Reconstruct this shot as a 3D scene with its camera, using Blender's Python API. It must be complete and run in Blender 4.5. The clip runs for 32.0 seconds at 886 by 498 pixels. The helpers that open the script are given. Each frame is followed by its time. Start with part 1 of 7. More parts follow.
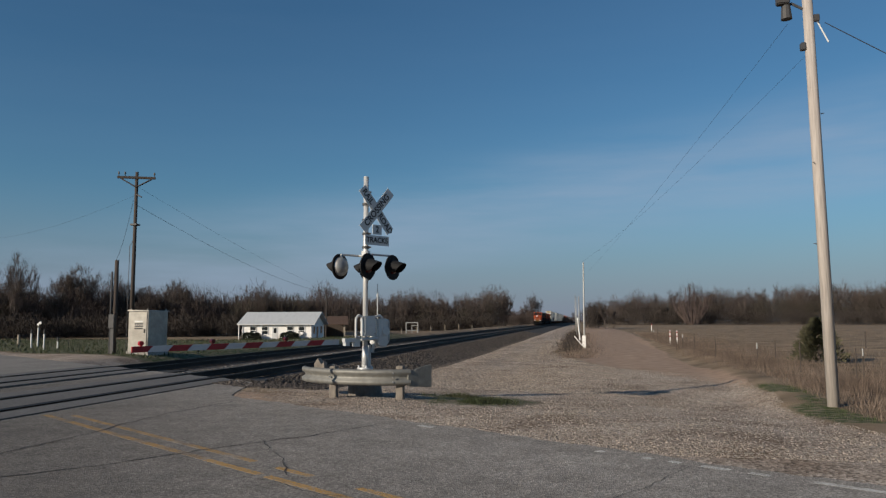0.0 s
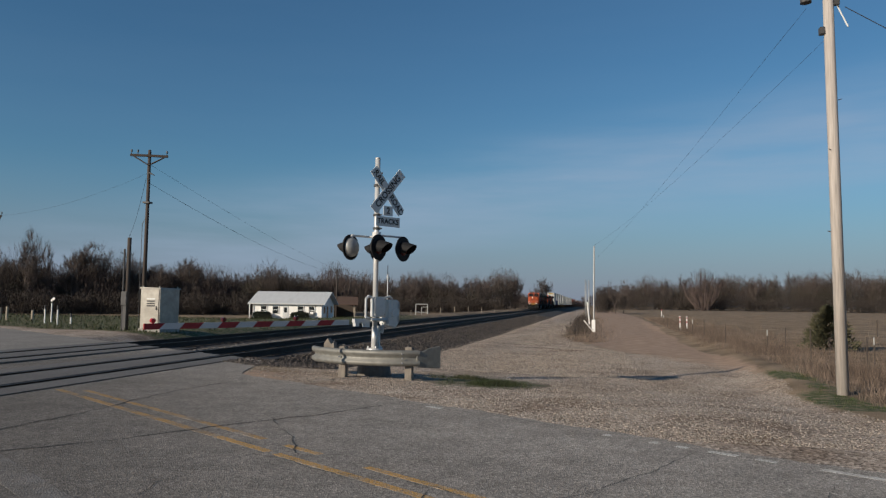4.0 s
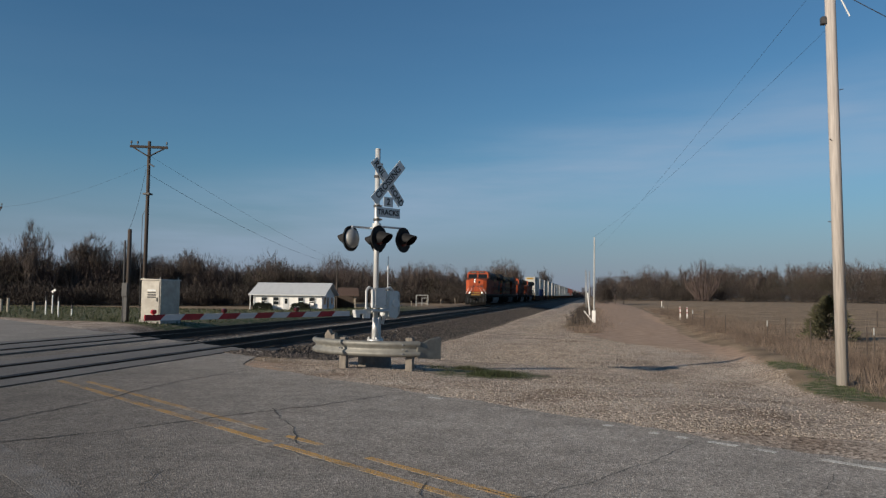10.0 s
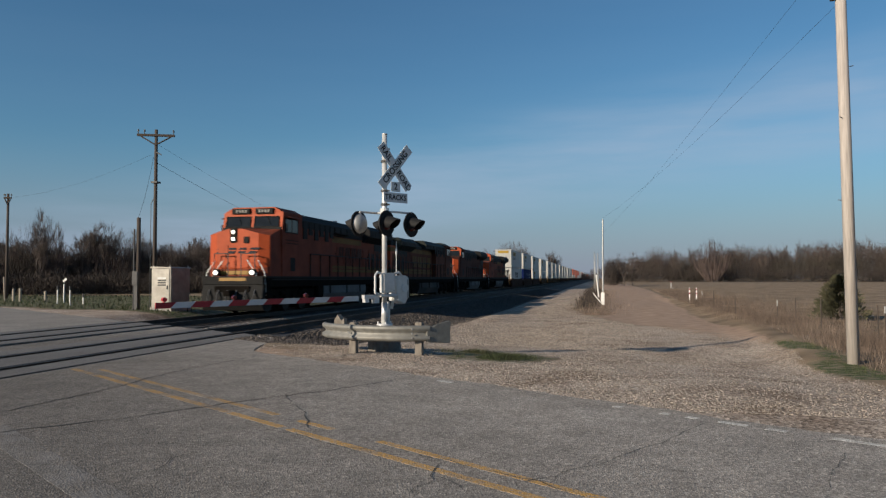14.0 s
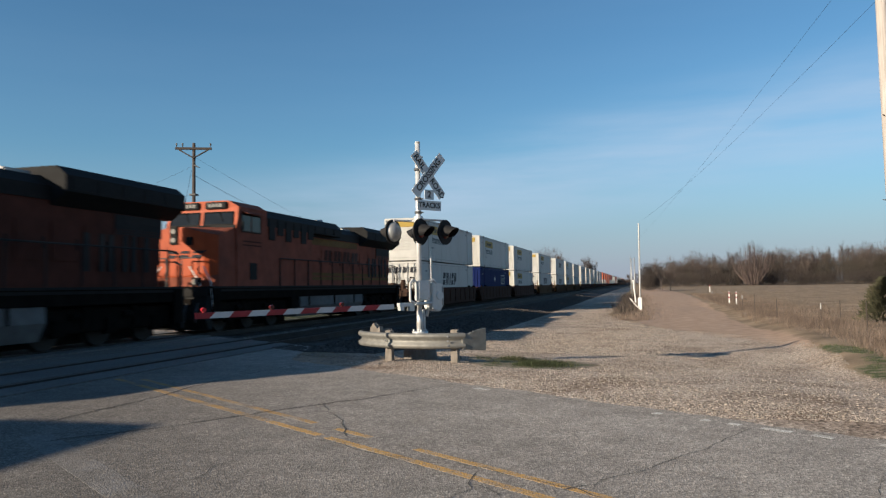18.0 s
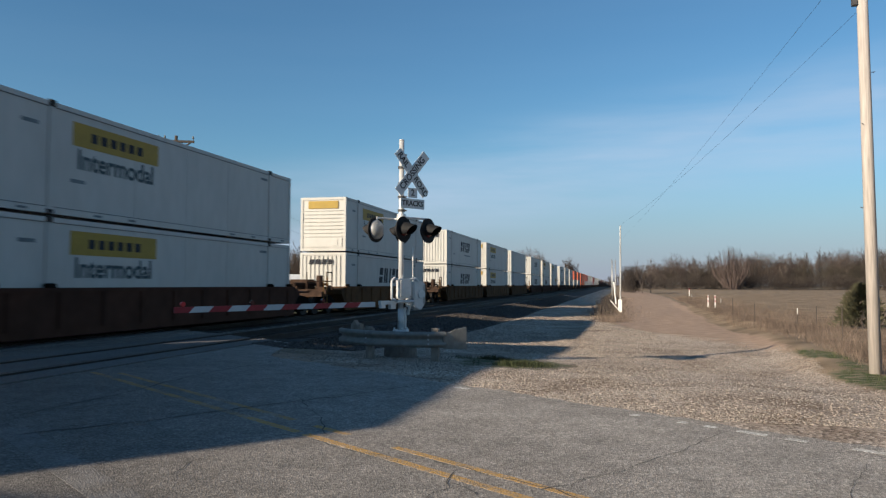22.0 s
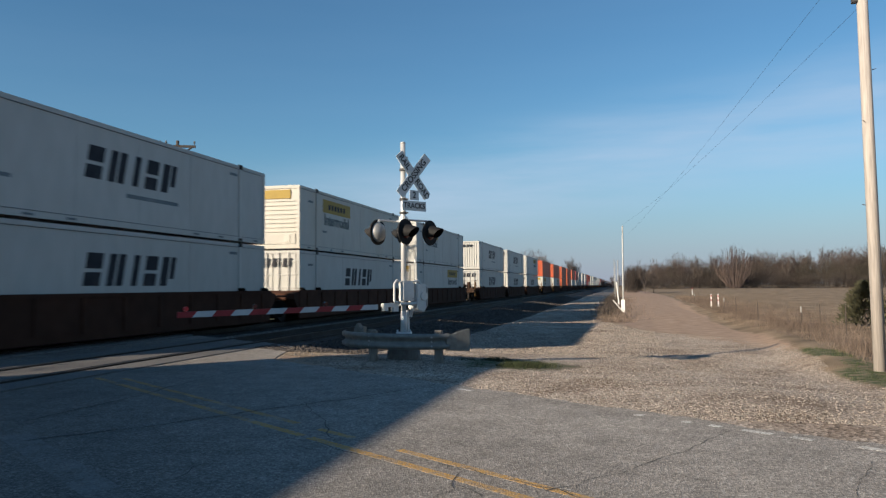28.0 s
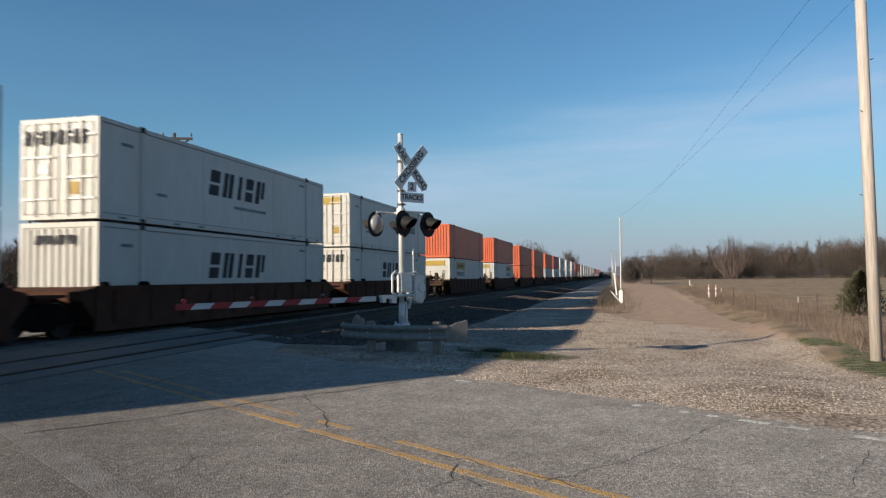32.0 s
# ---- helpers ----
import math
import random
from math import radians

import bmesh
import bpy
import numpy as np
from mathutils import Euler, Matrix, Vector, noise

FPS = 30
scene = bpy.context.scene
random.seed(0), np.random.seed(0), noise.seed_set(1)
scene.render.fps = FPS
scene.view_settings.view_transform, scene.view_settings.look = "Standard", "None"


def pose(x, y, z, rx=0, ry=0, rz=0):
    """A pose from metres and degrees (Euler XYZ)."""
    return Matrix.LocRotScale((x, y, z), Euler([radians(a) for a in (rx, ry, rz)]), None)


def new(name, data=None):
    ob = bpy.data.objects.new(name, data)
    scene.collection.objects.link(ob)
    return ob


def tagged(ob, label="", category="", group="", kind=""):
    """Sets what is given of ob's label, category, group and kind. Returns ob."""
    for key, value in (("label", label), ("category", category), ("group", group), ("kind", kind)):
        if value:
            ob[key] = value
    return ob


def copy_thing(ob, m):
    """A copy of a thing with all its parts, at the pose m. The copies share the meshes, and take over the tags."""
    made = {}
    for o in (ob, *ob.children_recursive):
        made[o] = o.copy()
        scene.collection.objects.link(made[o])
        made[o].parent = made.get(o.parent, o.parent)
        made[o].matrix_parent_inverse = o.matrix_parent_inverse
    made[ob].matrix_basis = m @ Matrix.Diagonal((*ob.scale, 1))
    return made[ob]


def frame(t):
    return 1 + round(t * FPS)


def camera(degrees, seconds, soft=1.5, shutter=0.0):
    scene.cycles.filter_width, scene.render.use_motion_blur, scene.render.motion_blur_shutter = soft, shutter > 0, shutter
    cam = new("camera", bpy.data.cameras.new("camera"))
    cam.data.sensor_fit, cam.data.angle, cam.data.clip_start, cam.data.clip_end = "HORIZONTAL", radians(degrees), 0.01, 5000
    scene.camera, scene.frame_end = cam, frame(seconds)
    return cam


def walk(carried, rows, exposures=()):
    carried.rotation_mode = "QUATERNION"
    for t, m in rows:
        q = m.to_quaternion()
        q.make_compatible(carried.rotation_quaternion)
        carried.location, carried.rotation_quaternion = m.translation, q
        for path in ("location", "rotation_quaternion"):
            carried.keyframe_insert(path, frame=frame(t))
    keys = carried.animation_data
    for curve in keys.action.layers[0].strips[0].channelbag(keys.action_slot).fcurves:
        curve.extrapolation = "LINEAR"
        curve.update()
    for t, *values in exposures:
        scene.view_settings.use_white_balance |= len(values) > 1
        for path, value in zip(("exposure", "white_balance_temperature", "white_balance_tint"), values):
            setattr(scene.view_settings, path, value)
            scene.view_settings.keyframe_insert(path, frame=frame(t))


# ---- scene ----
import itertools
cam = camera(62.0, 32.0, soft=1.3, shutter=0.3)
EYE = (0.0, 0.0, 1.515)
# seconds, tilt up, lean, turn
VIEW = [
    (0.0, 5.60, 0.18, 10.57),
    (0.5, 5.18, -0.34, 10.49),
    (1.0, 4.83, -0.72, 10.65),
    (1.5, 4.57, -0.59, 10.75),
    (2.0, 4.78, -0.18, 10.86),
    (2.5, 4.64, -0.65, 11.44),
    (3.0, 4.79, -0.73, 11.45),
    (3.5, 4.47, -0.72, 11.42),
    (5.5, 4.02, -0.71, 10.97),
    (6.0, 4.51, -0.39, 12.22),
    (6.5, 4.30, 0.00, 11.53),
    (7.0, 3.98, -0.53, 11.40),
    (7.5, 3.80, -0.47, 11.18),
    (8.0, 3.55, -0.18, 10.89),
    (8.5, 3.55, 0.09, 10.88),
    (9.0, 3.80, -0.20, 11.44),
    (9.5, 3.87, -0.51, 11.84),
    (10.0, 3.51, -0.64, 11.35),
    (10.5, 2.91, 0.18, 11.55),
    (11.0, 2.77, 0.43, 11.95),
    (11.5, 2.92, 0.38, 11.53),
    (12.0, 2.65, 0.24, 11.61),
    (12.5, 2.50, 0.51, 11.87),
    (13.0, 2.27, 0.31, 11.98),
    (13.5, 2.34, 0.30, 12.03),
    (15.5, 1.92, -0.70, 11.89),
    (16.0, 2.72, -0.45, 12.30),
    (16.5, 2.70, -0.16, 13.52),
    (17.0, 2.82, 0.71, 14.21),
    (17.5, 2.83, 0.92, 14.88),
    (18.0, 2.86, 0.88, 14.72),
    (18.5, 2.72, 0.35, 14.50),
    (19.0, 2.61, 0.61, 14.83),
    (19.5, 2.78, 0.37, 14.59),
    (20.0, 2.85, 0.64, 14.49),
    (20.5, 2.83, 0.42, 14.33),
    (21.0, 1.83, -0.68, 13.09),
    (21.5, 2.39, 0.16, 13.25),
    (22.0, 2.75, -0.18, 13.30),
    (22.5, 3.10, -0.54, 13.14),
    (23.0, 2.70, 0.22, 12.97),
    (23.5, 2.92, 0.62, 13.19),
    (24.0, 3.03, 0.60, 13.00),
    (24.5, 3.22, 0.58, 13.18),
    (25.0, 3.04, 0.62, 13.26),
    (25.5, 3.03, 0.58, 13.31),
    (27.5, 3.07, 0.52, 13.62),
    (28.0, 2.90, 0.44, 13.50),
    (28.5, 2.84, 0.46, 13.54),
    (29.0, 2.95, 0.67, 13.06),
    (29.5, 2.82, 0.34, 12.85),
    (30.0, 2.54, 0.30, 13.04),
    (30.5, 2.37, 0.61, 13.07),
    (31.0, 2.26, 0.92, 13.24),
    (31.5, 2.48, 0.74, 13.38),
    (32.0, 2.24, 0.64, 13.34),
]
LIGHTING = [(0, 0.15, 5250, 6), (5, 0.23, 5250, 6), (13, 0.31, 5300, 6), (17, 0.86, 5420, 6), (32, 0.84, 5420, 6)]
walk(cam, [(t, pose(*EYE, 90 + a, r, y)) for t, a, r, y in VIEW], LIGHTING)

# ---- light: low evening sun from behind the train, clear sky with thin cirrus ----
SUN_AZ, SUN_EL = radians(41.0), radians(19.2)      # the way the light travels, from +Y towards +X; height
world = bpy.data.worlds.new("world")
scene.world = world
world.use_nodes = True
wn, wl = world.node_tree.nodes, world.node_tree.links
wn.clear()
sky = wn.new("ShaderNodeTexSky")
sky.sky_type = "NISHITA"
sky.sun_disc = False
sky.sun_elevation = SUN_EL
sky.sun_rotation = SUN_AZ + math.pi
sky.air_density, sky.dust_density, sky.ozone_density = 1.15, 0.2, 3.0
coord = wn.new("ShaderNodeTexCoord")
wmap = wn.new("ShaderNodeMapping")
wmap.inputs["Rotation"].default_value = (0.0, radians(9), 0.0)
wmap.inputs["Scale"].default_value = (1.0, 1.0, 8.0)
cirrus = wn.new("ShaderNodeTexNoise")
cirrus.inputs["Scale"].default_value = 2.2
cirrus.inputs["Detail"].default_value = 5.0
cirrus.inputs["Roughness"].default_value = 0.55
cramp = wn.new("ShaderNodeMapRange")
for key, value in zip(("From Min", "From Max", "To Min", "To Max"), (0.32, 0.66, 0.0, 0.66)):
    cramp.inputs[key].default_value = value
# the cirrus lies in one long streak that climbs to the east
streak = wn.new("ShaderNodeVectorMath")
streak.operation = "DOT_PRODUCT"
axis_of_streak = Vector((-0.238, 0.963, 0.123)).cross(Vector((0.32, 0.925, 0.206))).normalized()
streak.inputs[1].default_value = axis_of_streak
streak_off = wn.new("ShaderNodeMath")
streak_off.operation = "ABSOLUTE"
streak_fade = wn.new("ShaderNodeMapRange")
streak_fade.interpolation_type = "SMOOTHSTEP"
for key, value in zip(("From Min", "From Max", "To Min", "To Max"), (0.004, 0.10, 1.0, 0.03)):
    streak_fade.inputs[key].default_value = value
streak_mul = wn.new("ShaderNodeMath")
streak_mul.operation = "MULTIPLY"
# pale haze low over the horizon
level = wn.new("ShaderNodeSeparateXYZ")
haze = wn.new("ShaderNodeMapRange")
haze.interpolation_type = "SMOOTHSTEP"
for key, value in zip(("From Min", "From Max", "To Min", "To Max"), (-0.02, 0.19, 0.85, 0.0)):
    haze.inputs[key].default_value = value
hmix = wn.new("ShaderNodeMix")
hmix.data_type = "RGBA"
hmix.inputs["B"].default_value = (3.6, 3.5, 4.25, 1)
tint = wn.new("ShaderNodeMix")
tint.data_type, tint.blend_type = "RGBA", "MULTIPLY"
tint.inputs["Factor"].default_value = 1.0
tint.inputs["B"].default_value = (0.90, 1.02, 1.0, 1)
wmix = wn.new("ShaderNodeMix")
wmix.data_type = "RGBA"
wmix.inputs["B"].default_value = (5.8, 6.2, 6.8, 1)
wbg = wn.new("ShaderNodeBackground")
wbg.inputs["Strength"].default_value = 0.054
wout = wn.new("ShaderNodeOutputWorld")
wl.new(coord.outputs["Generated"], wmap.inputs["Vector"])
wl.new(wmap.outputs["Vector"], cirrus.inputs["Vector"])
wl.new(cirrus.outputs["Fac"], cramp.inputs["Value"])
wl.new(coord.outputs["Generated"], streak.inputs[0])
wl.new(streak.outputs["Value"], streak_off.inputs[0])
wl.new(streak_off.outputs["Value"], streak_fade.inputs["Value"])
wl.new(streak_fade.outputs["Result"], streak_mul.inputs[0])
wl.new(cramp.outputs["Result"], streak_mul.inputs[1])
wl.new(streak_mul.outputs["Value"], wmix.inputs["Factor"])
wl.new(coord.outputs["Generated"], level.inputs["Vector"])
wl.new(level.outputs["Z"], haze.inputs["Value"])
wl.new(haze.outputs["Result"], hmix.inputs["Factor"])
wl.new(sky.outputs["Color"], tint.inputs["A"])
wl.new(tint.outputs["Result"], hmix.inputs["A"])
wl.new(hmix.outputs["Result"], wmix.inputs["A"])
wl.new(wmix.outputs["Result"], wbg.inputs["Color"])
wl.new(wbg.outputs["Background"], wout.inputs["Surface"])

sun = new("sun", bpy.data.lights.new("sun", "SUN"))
sun.data.energy, sun.data.angle, sun.data.color = 5.0, radians(0.53), (1.0, 0.75, 0.49)
to_light = Vector((math.sin(SUN_AZ) * math.cos(SUN_EL), math.cos(SUN_AZ) * math.cos(SUN_EL), -math.sin(SUN_EL)))
sun.matrix_basis = Matrix.Translation((-60, -60, 60)) @ to_light.to_track_quat("-Z", "Y").to_matrix().to_4x4()
scene.view_settings.exposure = 0.0

# ---- materials ----
def mat(name, colour, rough=0.7, metal=0.0, grain=0.12, scale=6.0, dirt=0.2, dirt_colour=(0.09, 0.075, 0.06), dirt_scale=0.6,
        bump=0.1, bump_scale=None, stretch=(1, 1, 1), vary=0.0, island=0.0, emit=0.0, spec=0.4, coords="Object"):
    """Paint, metal, wood or stone with grain at one scale and stains at a larger one."""
    m = bpy.data.materials.new(name)
    m.use_nodes = True
    n, l = m.node_tree.nodes, m.node_tree.links
    b = n["Principled BSDF"]
    b.inputs["Roughness"].default_value = rough
    b.inputs["Metallic"].default_value = metal
    b.inputs["Specular IOR Level"].default_value = spec
    tc, mp = n.new("ShaderNodeTexCoord"), n.new("ShaderNodeMapping")
    mp.inputs["Scale"].default_value = stretch
    l.new(tc.outputs[coords], mp.inputs["Vector"])
    fine, big = n.new("ShaderNodeTexNoise"), n.new("ShaderNodeTexNoise")
    fine.inputs["Scale"].default_value, fine.inputs["Detail"].default_value = scale, 6
    big.inputs["Scale"].default_value, big.inputs["Detail"].default_value = dirt_scale, 5
    l.new(mp.outputs["Vector"], fine.inputs["Vector"])
    l.new(mp.outputs["Vector"], big.inputs["Vector"])
    shade = n.new("ShaderNodeMapRange")
    for key, value in zip(("From Min", "From Max", "To Min", "To Max"), (0.3, 0.7, 1 - grain, 1 + grain)):
        shade.inputs[key].default_value = value
    l.new(fine.outputs["Fac"], shade.inputs["Value"])
    mul = n.new("ShaderNodeMix")
    mul.data_type, mul.blend_type = "RGBA", "MULTIPLY"
    mul.inputs["Factor"].default_value = 1.0
    mul.inputs["A"].default_value = (*colour, 1)
    l.new(shade.outputs["Result"], mul.inputs["B"])
    last = mul.outputs["Result"]
    if vary:
        info, hue = n.new("ShaderNodeObjectInfo"), n.new("ShaderNodeHueSaturation")
        rng = n.new("ShaderNodeMapRange")
        rng.inputs["To Min"].default_value, rng.inputs["To Max"].default_value = 1 - vary, 1 + vary
        l.new(info.outputs["Random"], rng.inputs["Value"])
        l.new(rng.outputs["Result"], hue.inputs["Value"])
        l.new(last, hue.inputs["Color"])
        last = hue.outputs["Color"]
    if island:
        geo, hue = n.new("ShaderNodeNewGeometry"), n.new("ShaderNodeHueSaturation")
        rng = n.new("ShaderNodeMapRange")
        rng.inputs["To Min"].default_value, rng.inputs["To Max"].default_value = 1 - island, 1 + island
        l.new(geo.outputs["Random Per Island"], rng.inputs["Value"])
        l.new(rng.outputs["Result"], hue.inputs["Value"])
        l.new(last, hue.inputs["Color"])
        last = hue.outputs["Color"]
    if dirt:
        stain = n.new("ShaderNodeMapRange")
        for key, value in zip(("From Min", "From Max", "To Min", "To Max"), (0.45, 0.75, 0.0, dirt)):
            stain.inputs[key].default_value = value
        l.new(big.outputs["Fac"], stain.inputs["Value"])
        mx = n.new("ShaderNodeMix")
        mx.data_type = "RGBA"
        mx.inputs["B"].default_value = (*dirt_colour, 1)
        l.new(stain.outputs["Result"], mx.inputs["Factor"])
        l.new(last, mx.inputs["A"])
        last = mx.outputs["Result"]
    l.new(last, b.inputs["Base Color"])
    if bump:
        bp = n.new("ShaderNodeBump")
        bp.inputs["Strength"].default_value, bp.inputs["Distance"].default_value = bump, 0.02
        src = fine
        if bump_scale:
            src = n.new("ShaderNodeTexNoise")
            src.inputs["Scale"].default_value, src.inputs["Detail"].default_value = bump_scale, 4
            l.new(mp.outputs["Vector"], src.inputs["Vector"])
        l.new(src.outputs["Fac"], bp.inputs["Height"])
        l.new(bp.outputs["Normal"], b.inputs["Normal"])
    if emit:
        b.inputs["Emission Color"].default_value = (*colour, 1)
        b.inputs["Emission Strength"].default_value = emit
    return m


def asphalt_like(name, paint=None, wear=0.5):
    """Old asphalt with visible aggregate and mottling, lighter towards +x and +y; paint: a worn coat over it."""
    m = bpy.data.materials.new(name)
    m.use_nodes = True
    n, l = m.node_tree.nodes, m.node_tree.links
    b = n["Principled BSDF"]
    b.inputs["Roughness"].default_value = 0.92
    b.inputs["Specular IOR Level"].default_value = 0.25
    tc = n.new("ShaderNodeTexCoord")

    def noise_of(scale, detail, lo, hi, a, c):
        t, r = n.new("ShaderNodeTexNoise"), n.new("ShaderNodeMapRange")
        t.inputs["Scale"].default_value, t.inputs["Detail"].default_value = scale, detail
        l.new(tc.outputs["Object"], t.inputs["Vector"])
        for key, value in zip(("From Min", "From Max", "To Min", "To Max"), (lo, hi, a, c)):
            r.inputs[key].default_value = value
        l.new(t.outputs["Fac"], r.inputs["Value"])
        return r.outputs["Result"]

    def times(a, c):
        k = n.new("ShaderNodeMath")
        k.operation = "MULTIPLY"
        l.new(a, k.inputs[0])
        l.new(c, k.inputs[1])
        return k.outputs["Value"]

    vor = n.new("ShaderNodeTexVoronoi")
    vor.inputs["Scale"].default_value = 62.0
    l.new(tc.outputs["Object"], vor.inputs["Vector"])
    bits = n.new("ShaderNodeValToRGB")
    for e, (p, c) in zip(bits.color_ramp.elements, ((0.1, (0.122, 0.108, 0.094)), (0.97, (0.345, 0.312, 0.27)))):
        e.position, e.color = p, (*c, 1)
    bits.color_ramp.elements.new(0.6).color = (0.21, 0.19, 0.166, 1)
    l.new(vor.outputs["Color"], bits.inputs["Fac"])
    # lane is a broad tone slope across the road, lightest towards +x and +y
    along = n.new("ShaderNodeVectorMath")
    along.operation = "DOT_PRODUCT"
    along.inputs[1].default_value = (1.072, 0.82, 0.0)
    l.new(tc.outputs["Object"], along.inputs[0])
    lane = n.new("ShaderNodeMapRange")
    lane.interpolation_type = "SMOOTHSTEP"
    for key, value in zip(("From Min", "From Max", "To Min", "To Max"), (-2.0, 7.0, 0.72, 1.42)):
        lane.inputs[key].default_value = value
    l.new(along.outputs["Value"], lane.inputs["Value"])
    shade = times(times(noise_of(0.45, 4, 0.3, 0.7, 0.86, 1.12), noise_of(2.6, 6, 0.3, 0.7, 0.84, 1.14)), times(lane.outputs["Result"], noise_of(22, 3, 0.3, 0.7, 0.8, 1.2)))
    mul = n.new("ShaderNodeMix")
    mul.data_type, mul.blend_type = "RGBA", "MULTIPLY"
    mul.inputs["Factor"].default_value = 1.0
    l.new(bits.outputs["Color"], mul.inputs["A"])
    l.new(shade, mul.inputs["B"])
    last = mul.outputs["Result"]
    if paint:
        coat = n.new("ShaderNodeMix")
        coat.data_type = "RGBA"
        coat.inputs["B"].default_value = (*paint, 1)
        l.new(times(noise_of(34, 4, 0.36, 0.6, 0.25, 1.0), noise_of(2.3, 8, wear - 0.11, wear + 0.11, 0.12, 0.85)), coat.inputs["Factor"])
        l.new(last, coat.inputs["A"])
        last = coat.outputs["Result"]
    l.new(last, b.inputs["Base Color"])
    bp = n.new("ShaderNodeBump")
    bp.inputs["Strength"].default_value, bp.inputs["Distance"].default_value = 0.45, 0.012
    l.new(vor.outputs["Distance"], bp.inputs["Height"])
    l.new(bp.outputs["Normal"], b.inputs["Normal"])
    return m


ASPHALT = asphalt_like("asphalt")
YELLOW_PAINT = asphalt_like("yellow_road_paint", (0.50, 0.285, 0.055), 0.36)
PALE_ASPHALT = mat("pale_asphalt", (0.215, 0.197, 0.175), 0.93, grain=0.3, scale=14, dirt=0.6, dirt_colour=(0.12, 0.108, 0.096), dirt_scale=0.5, bump=0.4, bump_scale=40)
YELLOW_FAINT = asphalt_like("faint_yellow_paint", (0.40, 0.235, 0.06), 0.43)
FAINT_PAINT = asphalt_like("faint_road_paint", (0.215, 0.205, 0.195), 0.5)
WHITE_PAINT = asphalt_like("white_road_paint", (0.66, 0.65, 0.61), 0.40)
PANEL = mat("crossing_panel", (0.13, 0.122, 0.114), 0.85, grain=0.3, scale=20, dirt=0.5, dirt_colour=(0.06, 0.055, 0.05), bump=0.4, bump_scale=50)
CRACK = mat("open_crack", (0.05, 0.046, 0.042), 0.95, grain=0.4, scale=30, dirt=0.5, dirt_colour=(0.11, 0.1, 0.092), dirt_scale=4.0)
MACHINE = mat("rusty_machinery", (0.05, 0.03, 0.02), 0.8, grain=0.35, scale=5, dirt=0.5, dirt_colour=(0.02, 0.014, 0.011), dirt_scale=1.5, spec=0.15)
TAR = mat("crack_tar", (0.03, 0.029, 0.028), 0.9, grain=0.2, dirt=0.0)
BALLAST = mat("ballast", (0.034, 0.029, 0.026), 0.95, grain=0.7, scale=22, dirt=0.4, dirt_colour=(0.03, 0.026, 0.024), bump=1.0, bump_scale=24)
STONE_DARK = mat("ballast_stone", (0.07, 0.06, 0.053), 0.95, island=0.6, grain=0.4, scale=5, dirt=0.3, bump=0.2)
STONE_GREY = mat("grey_ballast_stone", (0.19, 0.175, 0.16), 0.95, island=0.5, grain=0.3, scale=4, dirt=0.3, bump=0.2)
STONE_LIGHT = mat("gravel_stone", (0.25, 0.212, 0.175), 0.95, island=0.5, grain=0.3, scale=4, dirt=0.3, dirt_colour=(0.2, 0.17, 0.14), bump=0.2)
RAIL_STEEL = mat("rail_steel", (0.03, 0.024, 0.02), 0.75, metal=0.2, grain=0.3, dirt=0.3)
RAIL_TOP = mat("rail_head", (0.08, 0.073, 0.066), 0.6, metal=0.5, grain=0.1, dirt=0.1)
TIE = mat("tie_timber", (0.065, 0.052, 0.043), 0.9, grain=0.4, scale=9, stretch=(0.3, 3, 3), dirt=0.3, bump=0.5)
GALV = mat("galvanised_steel", (0.36, 0.36, 0.35), 0.55, metal=0.55, grain=0.15, scale=9, dirt=0.35, dirt_colour=(0.28, 0.26, 0.22), bump=0.05)
GUARD = mat("weathered_guardrail", (0.19, 0.187, 0.172), 0.6, metal=0.4, grain=0.2, scale=7, dirt=0.5, dirt_colour=(0.2, 0.18, 0.14), bump=0.1)
ALU = mat("aluminium_paint", (0.58, 0.58, 0.57), 0.45, metal=0.35, grain=0.08, scale=12, dirt=0.3, dirt_colour=(0.4, 0.38, 0.35), bump=0.05)
HOUSING = mat("housing_paint", (0.62, 0.62, 0.6), 0.5, metal=0.1, grain=0.08, scale=5, dirt=0.4, dirt_colour=(0.36, 0.35, 0.33), bump=0.05)
SILVER = mat("silver_cabinet", (0.40, 0.375, 0.33), 0.36, metal=0.3, grain=0.2, scale=3, dirt=0.6, dirt_colour=(0.2, 0.175, 0.145), dirt_scale=1.6, bump=0.12)
BLACK = mat("black_paint", (0.014, 0.014, 0.015), 0.7, grain=0.2, dirt=0.3, bump=0.05, spec=0.2)
DARK_GREY = mat("dark_grey_paint", (0.05, 0.05, 0.052), 0.6, grain=0.2, dirt=0.4)
SIGN_WHITE = mat("sign_white", (0.62, 0.63, 0.62), 0.5, grain=0.06, dirt=0.25, dirt_colour=(0.4, 0.4, 0.38))
LETTER = mat("sign_black", (0.02, 0.02, 0.02), 0.6, dirt=0.0, grain=0.1)
LENS = mat("red_lens", (0.06, 0.007, 0.009), 0.15, grain=0.1, dirt=0.2)
LAMP_RED = mat("lit_red_lamp", (0.34, 0.014, 0.02), 0.35, grain=0.0, dirt=0.0, emit=0.03)
GATE_RED = mat("gate_red", (0.24, 0.014, 0.02), 0.5, grain=0.15, dirt=0.3, dirt_colour=(0.2, 0.03, 0.03))
GATE_WHITE = mat("gate_white", (0.50, 0.50, 0.50), 0.5, grain=0.08, dirt=0.3, dirt_colour=(0.4, 0.4, 0.4))
DARK_CONCRETE = mat("dark_concrete", (0.17, 0.155, 0.135), 0.9, grain=0.25, scale=10, dirt=0.5, dirt_colour=(0.06, 0.052, 0.045), bump=0.3)
